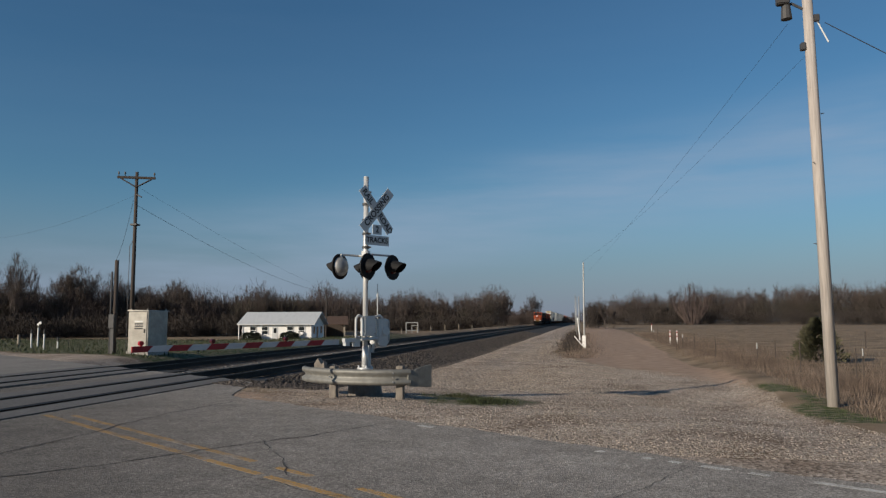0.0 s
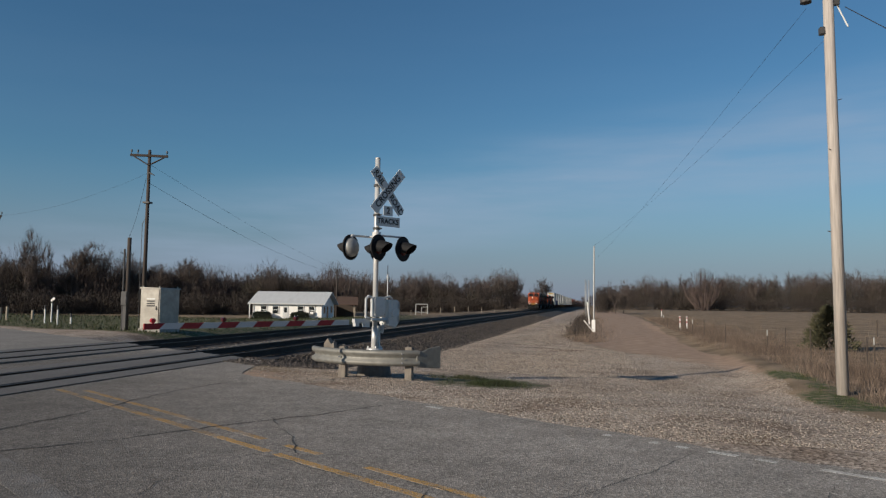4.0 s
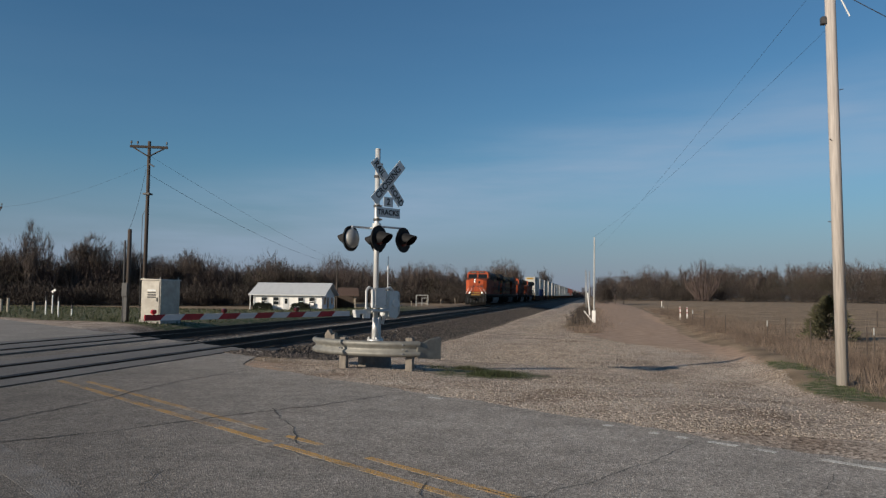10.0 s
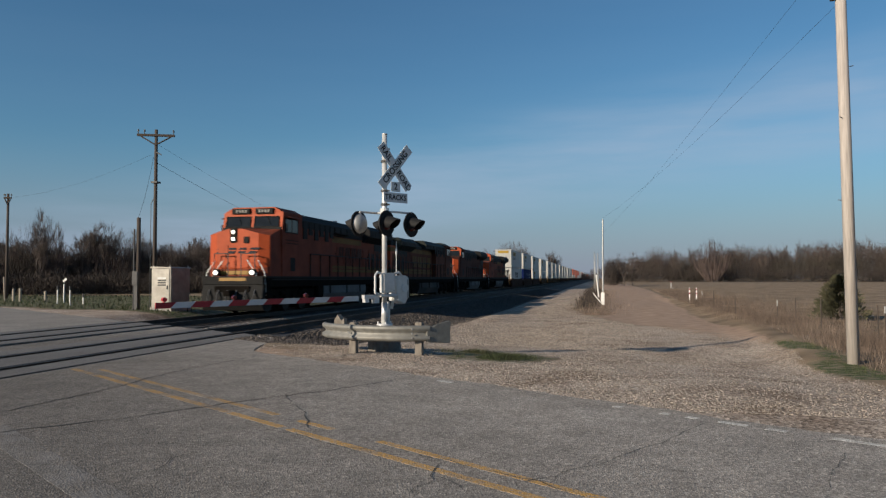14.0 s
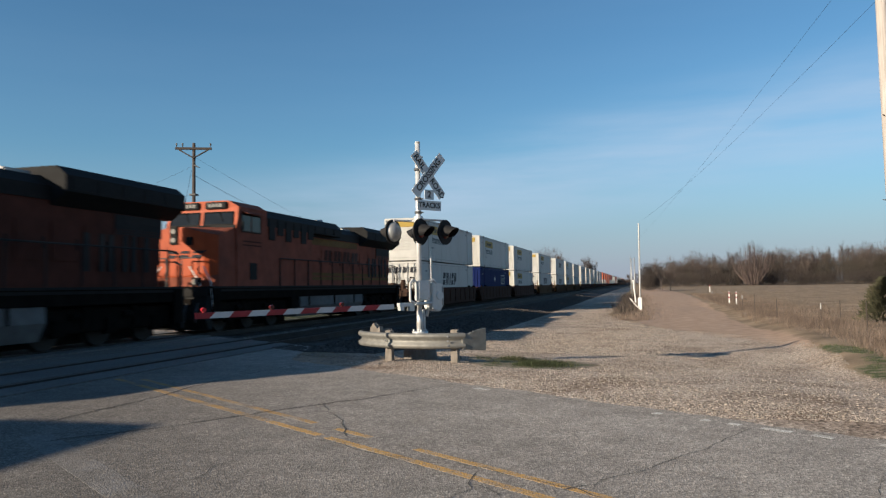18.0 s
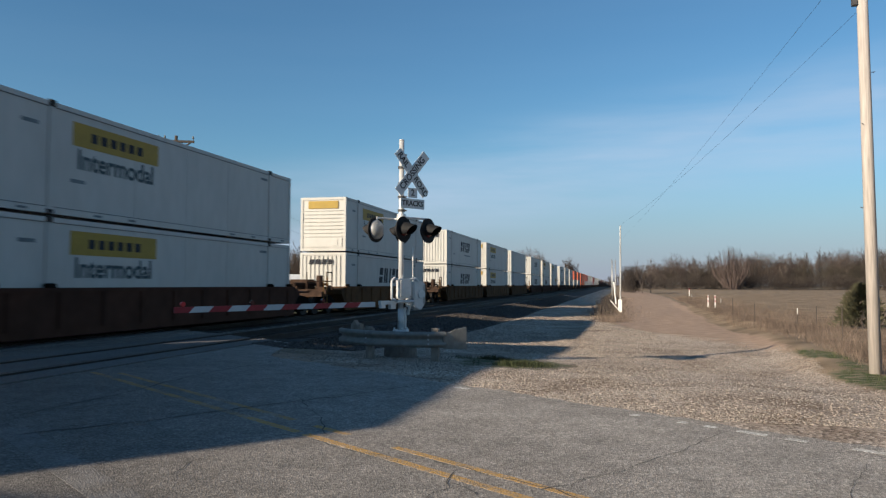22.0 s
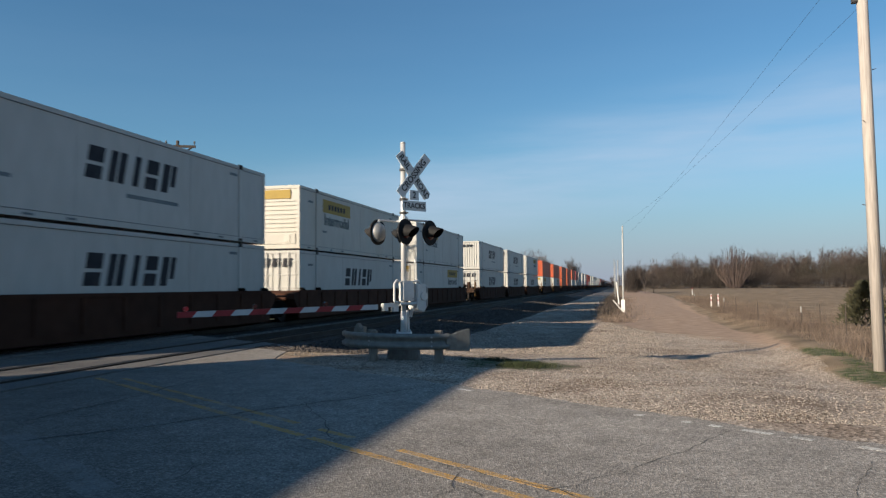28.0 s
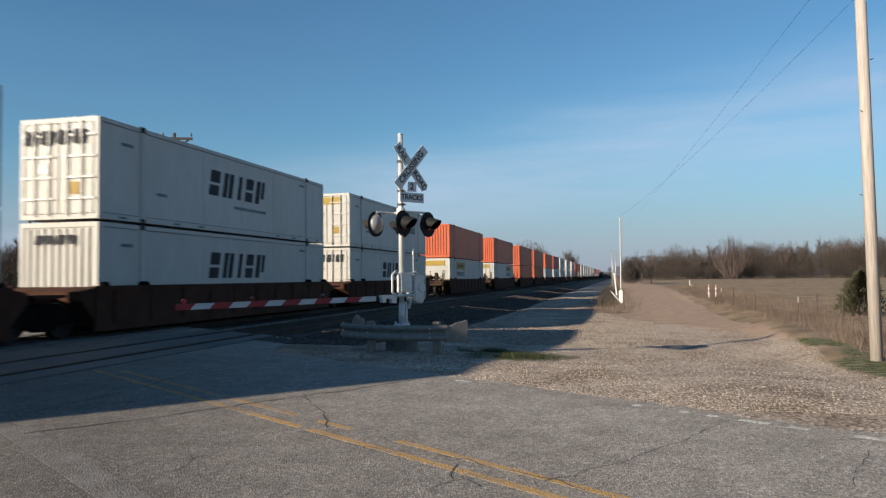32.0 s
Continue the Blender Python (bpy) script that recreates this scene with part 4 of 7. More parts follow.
# ---- silver equipment cabinet and its neighbours ----
def signal_cabinet():
    c = thing("signal_cabinet", "silver sheet-metal railway signal cabinet on the gravel", "equipment cabinet", pose(-22.3, 35.35, -0.02, 0, 0, 2))
    simple("body", lambda b: box(b, -0.55, 0.55, -0.95, 0.95, 0.05, 2.1, 0.02), SILVER, c)
    simple("roof", lambda b: prism(b, [(-0.59, 2.1), (0.59, 2.1), (0.57, 2.14), (-0.57, 2.18)], -1.02, 1.02, "y"), SILVER, c, "flat silver roof lid")
    door = simple("door", lambda b: box(b, -0.48, 0.48, -0.985, -0.955, 0.14, 2.04, 0.008), SILVER, c, "bright silver door")
    simple("handle", lambda b: box(b, 0.34, 0.39, -1.02, -0.99, 1.0, 1.2), DARK_GREY, door)
    for i in range(4):
        simple("label_bar", lambda b: box(b, -0.18, 0.28, -0.992, -0.987, 1.18 + 0.12 * i, 1.25 + 0.12 * i), DARK_GREY if i < 3 else SIGN_WHITE, door)
    for x, y in ((-0.46, -0.9), (0.46, -0.9), (0.46, 0.9)):
        simple("roof_eye", lambda b: tube(b, (x, y, 2.12), (x, y, 2.25), 0.035, 0.02, 8), SILVER, c)
    simple("base", lambda b: box(b, -0.6, 0.6, -1.0, 1.0, -0.2, 0.06), CONCRETE, c)


signal_cabinet()


def utility_pole(name, label, x, y, height, r0, r1, material, arm=0.0, arm_turn=0.0, lean=0.0):
    z = float(ground_z(x, y))
    p = thing(name, label, "utility pole", pose(x, y, z, 0, lean, 0))
    simple("pole", lambda b: tube(b, (0, 0, -0.5), (0, 0, height), r0, r1, 14), material, p, smooth=True)
    if arm:
        holder = simple("crossarm", lambda b: box(b, -arm, arm, -0.14, -0.03, height - 0.42, height - 0.28, 0.01), POLE_OLD, p, "dark timber crossarm")
        holder.matrix_basis = pose(0, 0, 0, 0, 0, arm_turn)
        for side in (-1, 1):
            simple("brace", lambda b: tube(b, (side * arm * 0.8, -0.09, height - 0.42), (0, -0.12, height - 0.92), 0.045, 0.045, 6), POLE_OLD, holder)
        for f in (-0.93, -0.6, 0.93):
            simple("insulator", lambda b: (tube(b, (f * arm, -0.08, height - 0.28), (f * arm, -0.08, height - 0.14), 0.02, 0.02, 6), tube(b, (f * arm, -0.08, height - 0.16), (f * arm, -0.08, height - 0.02), 0.06, 0.04, 8)), DARK_GREY, holder)
    return p


tall = utility_pole("utility_pole", "dark weathered timber utility pole with a crossarm", -25.3, 38.4, 10.35, 0.125, 0.09, POLE_OLD, 1.05, 22)
simple("conduit", lambda b: pipe(b, [(-0.22, -0.1, -0.3), (-0.22, -0.1, 6.0), (-0.05, 0, 6.4)], 0.018, 6), DARK_GREY, tall)
simple("cutout", lambda b: tube(b, (0.1, -0.1, 9.0), (0.55, -0.3, 8.8), 0.05, 0.03, 8), DARK_GREY, tall)
simple("band", lambda b: box(b, -0.2, 0.2, -0.2, 0.2, 7.2, 7.3), DARK_GREY, tall)
short = utility_pole("service_pole", "short timber service pole with meter box and conduit", -23.55, 34.3, 4.8, 0.11, 0.1, POLE_OLD)
simple("meter_box", lambda b: box(b, -0.16, 0.16, -0.3, -0.1, 1.3, 2.0, 0.02), DARK_GREY, short, "grey meter box")
simple("conduit", lambda b: pipe(b, [(-0.15, -0.14, -0.2), (-0.15, -0.14, 4.2)], 0.045, 8), DARK_GREY, short, "grey conduit")
simple("riser_cover", lambda b: box(b, -0.1, 0.1, -0.2, -0.1, -0.2, 1.3, 0.01), DARK_GREY, short)
utility_pole("utility_pole", "slim grey timber pole on the grass", -47.4, 51.5, 8.6, 0.13, 0.09, POLE_OLD, 0.3, 20)
utility_pole("utility_pole", "grey timber pole beside the white house", -39.4, 111.1, 8.0, 0.14, 0.1, POLE_OLD, 0.4, 30)

near_pole = utility_pole("utility_pole", "new pale timber utility pole beside the gravel lot", 5.09, 16.7, 10.4, 0.122, 0.102, POLE_NEW, 0, 0, -0.6)
simple("bracket_light", lambda b: (pipe(b, [(-0.1, 0, 8.55), (-0.32, 0.05, 8.72), (-0.42, 0.08, 8.62)], 0.03, 6), tube(b, (-0.42, 0.08, 8.38), (-0.42, 0.08, 8.72), 0.12, 0.09, 10),
       box(b, -0.62, -0.36, -0.06, 0.14, 8.7, 8.92, 0.02)), DARK_GREY, near_pole, "dark yard light on a bracket")
simple("dead_end_clamp", lambda b: box(b, -0.2, -0.1, -0.08, 0.06, 7.62, 7.78, 0.01), DARK_GREY, near_pole)
simple("guy_clamp", lambda b: (box(b, 0.1, 0.22, -0.05, 0.05, 8.25, 8.4, 0.01), tube(b, (0.15, 0, 8.3), (0.2, -0.02, 8.2), 0.03, 0.02, 6)), DARK_GREY, near_pole)
simple("guy_insulator", lambda b: tube(b, (0.17, -0.01, 8.25), (0.36, -0.05, 7.75), 0.016, 0.016, 8), SIGN_WHITE, near_pole, "white rod insulator")
for a, z in ((0.6, 1.9), (2.2, 3.4), (4.0, 5.1), (0.2, 6.2), (1.1, 4.4)):
    simple("stub", lambda b: tube(b, (0.14 * math.cos(a), 0.14 * math.sin(a), z), (0.22 * math.cos(a), 0.22 * math.sin(a), z + 0.02), 0.012, 0.006, 5), POLE_OLD, near_pole)


def wire(a, b, sag, r=0.012, label="thin dark overhead wire"):
    bm = bmesh.new()
    a, b = Vector(a), Vector(b)
    pts = [a.lerp(b, i / 14) - Vector((0, 0, 4 * sag * (i / 14) * (1 - i / 14))) for i in range(15)]
    last = None
    for p, q in zip(pts, pts[1:] + [pts[-1] * 2 - pts[-2]]):
        d = (q - p).normalized()
        u = d.cross(Vector((0, 0, 1))).normalized() * r
        v = u.cross(d)
        ring = [bm.verts.new(p + o) for o in (u, v, -u, -v)]
        for i in range(4 if last else 0):
            bm.faces.new((last[i], last[(i + 1) % 4], ring[(i + 1) % 4], ring[i]))
        last = ring
    w = new("overhead_wire", mesh_of("overhead_wire", bm, WIRE))
    return tagged(w, label, "wire", "overhead wires")


wire((4.93, 16.75, 7.25), (0.2, 58.0, 6.1), 0.35, 0.004)
wire((4.6, 16.8, 8.0), (0.3, 74.0, 5.9), 0.3, 0.004)
wire((5.3, 16.6, 7.9), (9.5, 8.0, 0.0), 0.0, 0.009, "thin steel guy wire")
wire((5.0, 16.6, 9.9), (8.0, -30.0, 9.5), 0.6, 0.011)
wire((-25.2, 38.2, 8.3), (-39.4, 111.1, 6.2), 0.9, 0.011)
wire((-25.2, 38.2, 9.4), (-39.4, 111.1, 6.7), 0.5, 0.007)
wire((-25.4, 38.3, 8.6), (-23.6, 34.3, 4.7), 0.35, 0.009)
wire((-25.4, 38.5, 8.9), (-47.4, 51.5, 8.2), 0.5, 0.005)


# ---- posts and markers ----
def post_thing(name, label, category, x, y, h, r, material, cap=None, lean=(0, 0), group=""):
    p = thing(name, label, category, pose(x, y, float(ground_z(x, y)), lean[0], lean[1], 0), group)
    simple("shaft", lambda b: tube(b, (0, 0, -0.3), (0, 0, h), r, r * 0.92, 8), material, p)
    if cap:
        simple("cap", lambda b: tube(b, (0, 0, h - 0.22), (0, 0, h + 0.04), r * 1.25, r * 1.1, 8), cap, p, "coloured cap")
    return p


for x, y, h, cap in ((-33.9, 41.0, 1.10, DARK_GREY), (-34.9, 42.8, 1.23, None), (-31.3, 38.9, 1.15, DARK_GREY), (-32.1, 41.1, 0.64, DARK_GREY)):
    post_thing("pipeline_marker", "white pipeline marker post with a dark top, on grass", "marker post", x, y, h, 0.045, WHITE_POST, cap, group="white marker posts")
sign = thing("tilted_sign", "small tilted white sign board on a post", "sign", pose(-35.0, 43.0, float(ground_z(-35.0, 43.0)) + 1.4))
sb = simple("board", lambda b: box(b, -0.16, 0.16, -0.015, 0.015, -0.07, 0.07), WHITE_POST, sign)
sb.matrix_basis = pose(0, 0, 0.1, 0, -35, 0)
simple("stem", lambda b: tube(b, (0, 0, -1.7), (0, 0, 0.1), 0.03, 0.03, 6), DARK_GREY, sign)
for x, y, h in ((-38.2, 45.0, 0.72), (-39.9, 44.6, 0.96), (-41.0, 45.2, 0.9)):
    post_thing("fence_post", "grey timber fence post on grass", "fence post", x, y, h, 0.09, POST_WOOD, group="old fence posts")
post_thing("leaning_post", "thin grey post leaning in the grass", "fence post", -41.9, 45.4, 1.75, 0.045, POST_WOOD, None, (0, -4))
for i in range(10):
    post_thing("fence_post", "grey timber fence post on grass", "fence post", -36.0 + 2.2 * i, 124.0 + 2.4 * i, 1.1, 0.05, POST_WOOD, group="far fence posts")
for x, y in ((7.45, 66.0), (8.05, 66.3)):
    m = post_thing("reflector_marker", "white post with red bands in dry grass", "marker post", x, y, 1.15, 0.05, WHITE_POST, group="red banded markers")
    for z in (0.6, 0.95):
        simple("red_band", lambda b: tube(b, (0, 0, z), (0, 0, z + 0.12), 0.055, 0.055, 8), GATE_RED, m)
post_thing("reflector_marker", "white post with red bands in dry grass", "marker post", 13.5, 150.0, 1.3, 0.06, WHITE_POST, GATE_RED, group="red banded markers")

slim = thing("slim_pole", "tall slim grey pole with white painted foot", "pole", pose(0.2, 58.0, float(ground_z(0.2, 58)), 0, 0.4, 0))
simple("shaft", lambda b: tube(b, (0, 0, -0.3), (0, 0, 6.6), 0.065, 0.05, 8), GALV, slim)
simple("foot", lambda b: (box(b, -0.16, 0.12, -0.1, 0.1, -0.1, 0.95, 0.02), tube(b, (-0.32, 0, 0.6), (-0.5, 0.1, 2.3), 0.05, 0.05, 6)), WHITE_POST, slim, "white painted foot")
simple("stay", lambda b: pipe(b, [(-0.1, 0, 0.1), (-0.75, 0, 0.9)], 0.04, 6), WHITE_POST, slim)
for x, y, h in ((-0.2, 75.0, 4.5), (-0.6, 96.0, 5.0), (-0.9, 120.0, 6.0)):
    utility_pole("utility_pole", "slim grey pole among weeds", x, y, h, 0.06, 0.045, GALV)
for i, (x, y) in enumerate([(7.6, 34.8), (9.0, 37.5), (8.1, 30.1), (9.7, 28.4), (6.9, 41.0), (6.7, 47.0), (6.8, 53.0), (7.2, 60.0), (8.0, 24.0), (8.8, 20.5), (9.5, 17.6), (7.0, 72.0), (7.4, 80.0), (7.9, 90.0)]):
    post_thing("fence_post", "thin steel fence post with a pale tip in dry grass", "fence post", x, y, 0.95 + 0.1 * (i % 3), 0.022, POLE_OLD, GALV if i % 3 == 0 else None, group="field fence posts")
post_thing("fence_post", "pale timber post in the field", "fence post", 19.9, 57.6, 1.2, 0.05, POLE_OLD)


# ---- house and shed beyond the tracks ----
def house():
    z = -1.15
    h = thing("house", "white single-storey house with pale roof beyond the tracks", "house", pose(-46.9, 97.3, z, 0, 0, 6.5))
    L, W, H = 9.9, 7.4, 2.35
    simple("wall_front", lambda b: box(b, 0, L, 0, 0.2, -0.5, H), HOUSE_WHITE, h)
    simple("wall_back", lambda b: box(b, 0, L, W - 0.2, W, -0.5, H), HOUSE_WHITE, h)
    for x0 in (0.0, L - 0.2):
        simple("gable_wall", lambda b: prism(b, [(0.2, -0.5), (W - 0.2, -0.5), (W - 0.2, H), (W / 2, H + 1.45), (0.2, H)], x0, x0 + 0.2, "x"), HOUSE_WHITE, h)
    for s in (0, 1):
        y0, y1 = (-0.5, W / 2) if s == 0 else (W + 0.5, W / 2)
        simple("roof", lambda b: prism(b, [(y0, H - 0.12), (y1, H + 1.62), (y1, H + 1.74), (y0, H)], -0.6, L + 0.6, "x"), ROOF_GREY, h, "pale metal roof")
    for x in (1.2, 2.9, 6.5, 8.1):
        w = simple("window", lambda b: box(b, x, x + 0.8, -0.05, 0.05, 0.95, 1.95), WINDOW, h, "dark window")
        simple("window_frame", lambda b: (box(b, x - 0.06, x + 0.86, -0.09, -0.052, 1.42, 1.48), box(b, x - 0.07, x, -0.09, -0.03, 0.9, 2.0), box(b, x + 0.8, x + 0.87, -0.09, -0.03, 0.9, 2.0)), HOUSE_WHITE, w)
    d = simple("door", lambda b: box(b, 4.35, 5.15, -0.05, 0.05, 0.0, 2.0, 0.01), ROOF_GREY, h, "pale grey door")
    simple("door_pane", lambda b: box(b, 4.55, 4.95, -0.07, -0.052, 1.1, 1.8), WINDOW, d)
    for x in (1.45, 8.3):
        simple("air_conditioner", lambda b: box(b, x, x + 0.55, -0.4, 0.0, 0.9, 1.25, 0.02), HOUSE_WHITE, h)
    for y in (1.2, 3.0, 5.4):
        simple("side_window", lambda b: box(b, L - 0.05, L + 0.05, y, y + 0.8, 0.3 if y == 3.0 else 1.0, 2.0), WINDOW, h, "dark opening")
    simple("porch_post", lambda b: tube(b, (-0.3, -0.45, -0.5), (-0.3, -0.45, 2.25), 0.07, 0.07, 6), HOUSE_WHITE, h)
    for x0, x1 in ((0.6, 2.8), (6.0, 8.2)):
        shrub_at = thing("shrub", "low dark clipped shrub against the house", "shrub", Matrix.Translation(h.matrix_basis @ Vector(((x0 + x1) / 2, -1.0, 0.0))), "house shrubs")
        bm = bmesh.new()
        for i in range(1900):
            p = Vector((random.uniform(-1.35, 1.35), random.uniform(-0.5, 0.5), random.uniform(-0.1, 1.2)))
            if (p.x / 1.35) ** 4 + ((p.z - 0.1) / 1.1) ** 4 > 1:
                continue
            d = Vector((random.gauss(0, 1), random.gauss(0, 1), random.gauss(0, 1))).normalized() * 0.14
            e = d.orthogonal().normalized() * 0.1
            bm.faces.new([bm.verts.new(p + q) for q in (d, e, -d)])
        part("foliage", bm, SHRUB, shrub_at).matrix_basis = pose(0, 0, 0, 0, 0, 6.5)


house()
shed = thing("shed", "small open shed with a brown roof beside the house", "shed", pose(-43.4, 121.0, -1.15, 0, 0, 20))
for x in (0.0, 3.6):
    for y in (0.0, 4.0):
        simple("post", lambda b: box(b, x - 0.1, x + 0.1, y - 0.1, y + 0.1, -0.3, 2.2), POST_WOOD, shed)
# back wall in dark timber, putting the open shed's inner shade into colour
simple("back_wall", lambda b: box(b, 0, 3.6, 4.1, 4.2, -0.3, 2.2), POLE_OLD, shed, "plank back wall, dark for the shade inside the shed")
simple("side_wall", lambda b: box(b, -0.1, 0.0, 0.3, 4.1, -0.3, 2.2), POLE_OLD, shed, "dark plank side wall")
for s in (0, 1):
    y0, y1 = (-0.6, 2.0) if s == 0 else (4.8, 2.0)
    simple("roof", lambda b: prism(b, [(y0, 2.15), (y1, 3.5), (y1, 3.62), (y0, 2.27)], -0.5, 4.2, "x"), ROOF_BROWN, shed, "brown sheet roof")
rack = thing("pipe_frame", "white welded pipe frame standing on grass", "metal frame", pose(-29.1, 126.6, -1.1))
simple("frame", lambda b: (pipe(b, [(-1.1, 0, -0.3), (-1.1, 0, 2.4), (1.0, 0, 2.4), (1.0, 0, -0.3)], 0.09, 6), pipe(b, [(-0.2, 0.6, 0), (-0.2, 0.6, 1.9), (1.0, 0.6, 1.9)], 0.07, 6), pipe(b, [(-1.1, 0, 1.0), (1.0, 0, 1.0)], 0.06, 6)), GALV, rack)

# ---- trees, brush and grass ----
def tree_meshes(seed, height, spread, twigs):
    r = random.Random(seed)
    trunk, crown = bmesh.new(), bmesh.new()

    def twig(p, d, length):
        side = d.cross(Vector((r.uniform(-1, 1), r.uniform(-1, 1), r.uniform(-1, 1))))
        if side.length < 1e-4:
            return
        side = side.normalized() * length * 0.013
        crown.faces.new([crown.verts.new(q) for q in (p - side, p + side, p + d * length)])

    def grow(p, d, length, radius, level):
        bend = Vector((r.gauss(0, 0.1), r.gauss(0, 0.1), 0.1))
        mid = p + d * length * 0.5
        d2 = (d + bend).normalized()
        end = mid + d2 * length * 0.5
        bm = trunk if level < 2 else crown
        tube(bm, p, mid, radius, radius * 0.8, 5 if level < 2 else 3, False)
        tube(bm, mid, end, radius * 0.8, radius * 0.55, 5 if level < 2 else 3, False)
        if level >= 4:
            for _ in range(twigs):
                t = r.uniform(0.1, 1.0)
                q = p.lerp(end, t)
                twig(q, (d2 + Vector((r.gauss(0, 0.45), r.gauss(0, 0.45), r.gauss(0.35, 0.35)))).normalized(), length * r.uniform(0.6, 1.15))
            return
        for _ in range(3 if level else r.choice((3, 4, 5))):
            t = r.uniform(0.45, 1.0) if level else r.uniform(0.5, 1.0)
            a = r.uniform(0, 2 * math.pi)
            out = Vector((math.cos(a), math.sin(a), 0)) * spread * r.uniform(0.6, 1.3)
            grow(p.lerp(end, t), (d2 + out * 0.8 + Vector((0, 0, 0.5))).normalized(), length * r.uniform(0.58, 0.8), radius * 0.5, level + 1)
        if level < 2:
            grow(end, (d2 + Vector((r.gauss(0, 0.2), r.gauss(0, 0.2), 0.2))).normalized(), length * 0.75, radius * 0.55, level + 1)

    grow(Vector((0, 0, -0.3)), Vector((r.gauss(0, 0.04), r.gauss(0, 0.04), 1)).normalized(), height * 0.34, height * 0.015, 0)
    return mesh_of("trunk", trunk, BARK), mesh_of("crown", crown, TWIG)


SHAPES = ((3, 14.5, 0.75), (11, 15.5, 0.6), (23, 13.5, 0.9), (31, 14.5, 0.7), (47, 13, 1.0))
TREES = [tree_meshes(*shape, 17) for shape in SHAPES]
SPARSE_TREES = [tree_meshes(*shape, 7) for shape in SHAPES]        # for the woods far off


def tree(kind, x, y, scale, turn, label="bare brown deciduous tree in the treeline", group="treeline trees"):
    t = thing("tree", label, "tree", pose(x, y, float(ground_z(x, y)), 0, 0, turn), group)
    for name, me in zip(("trunk", "crown"), (TREES if math.hypot(x, y) < 210 else SPARSE_TREES)[kind]):
        o = new(name, me)
        o.parent = t
        o.scale = (scale, scale, scale * (0.9 + 0.2 * ((turn * 7) % 10) / 10))
    return t


def polar(deg, dist):
    """A place at that many degrees to the left of the tracks' line."""
    return -math.sin(radians(deg)) * dist, math.cos(radians(deg)) * dist


pick = random.Random(5)
for i in range(90):                 # beyond the grass to the west
    a = 45 - 26 * i / 89 + pick.uniform(-0.4, 0.4)
    x, y = polar(a, pick.uniform(158, 195))
    tree(pick.randrange(5), x, y, pick.uniform(0.6, 0.74) * (0.62 + 0.0115 * a) * (1.38 if i % 7 == 2 and a > 30 else 1.0), pick.uniform(0, 360))
for i in range(64):                 # along the tracks, further away
    a = 21.5 - 18.5 * i / 63 + pick.uniform(-0.3, 0.3)
    x, y = polar(a, pick.uniform(225, 275))
    if x > -25:
        x, y = polar(pick.uniform(3.4, 6.2), pick.uniform(420, 520))
    tree(pick.randrange(5), x, y, pick.uniform(0.75, 0.95) * (1.06 if 3.5 < a < 7.5 else 0.95), pick.uniform(0, 360))
for i in range(20):                 # closing the view past the far end of the tracks
    x, y = polar(pick.uniform(-3.0, 3.5), pick.uniform(950, 1150))
    tree(pick.randrange(5), x, y, pick.uniform(0.8, 1.3), pick.uniform(0, 360))
for i in range(84):                 # beyond the field to the east
    a = -1.4 - 24 * i / 83 + pick.uniform(-0.3, 0.3)
    x, y = polar(a, pick.uniform(330, 400))
    tree(pick.randrange(5), x, y, pick.uniform(0.8, 1.05) * (1.0 + 0.015 * abs(a)), pick.uniform(0, 360))
for a, size in ((40.7, 1.02), (38.0, 1.05), (36.9, 1.05), (32.4, 0.98), (30.0, 0.92)):
    tree(pick.randrange(5), *polar(a, 162), size, pick.uniform(0, 360), "tall bare tree rising above the thicket")
for a, d, s in ((5.8, 432, 1.4), (5.45, 440, 1.3), (6.1, 445, 1.15), (4.1, 440, 1.05), (3.85, 446, 1.2), (3.6, 450, 1.22), (3.4, 452, 1.12), (3.2, 455, 0.95)):
    tree(pick.randrange(5), *polar(a, d), s, pick.uniform(0, 360), "tall bare tree beside the far tracks")
for a, d, s in ((-1.8, 175, 0.5), (-2.4, 185, 0.52)):
    x, y = polar(a, d)
    tree(pick.randrange(5), x, y, s, pick.uniform(0, 360), "small dense bare tree beside the lane", "lane trees")


def brush_band(name, label, spots, low, high, width, material, lean=0.18):
    """Many upright blades or stalks as one mesh: spots is an array of x, y."""
    n = len(spots)
    z = ground_z(spots[:, 0], spots[:, 1])
    h = rng.uniform(low, high, n)
    a = rng.uniform(0, 2 * np.pi, n)
    w = width * rng.uniform(0.5, 1.4, n)
    base = np.stack([spots[:, 0], spots[:, 1], z - 0.03], -1)
    side = np.stack([np.cos(a), np.sin(a), np.zeros(n)], -1) * w[:, None]
    tip = base + np.stack([rng.normal(0, lean, n) * h, rng.normal(0, lean, n) * h, h], -1)
    v = np.stack([base - side, base + side, tip], 1).reshape(-1, 3)
    me = from_arrays(name, v, np.arange(3 * n).reshape(-1, 3), material)
    return tagged(new(name, me), label, "brush", kind="stuff")


def band(count, a0, a1, d0, d1):
    a, d = np.radians(rng.uniform(a0, a1, count)), rng.uniform(d0, d1, count)
    return np.stack([-np.sin(a) * d, np.cos(a) * d], -1)


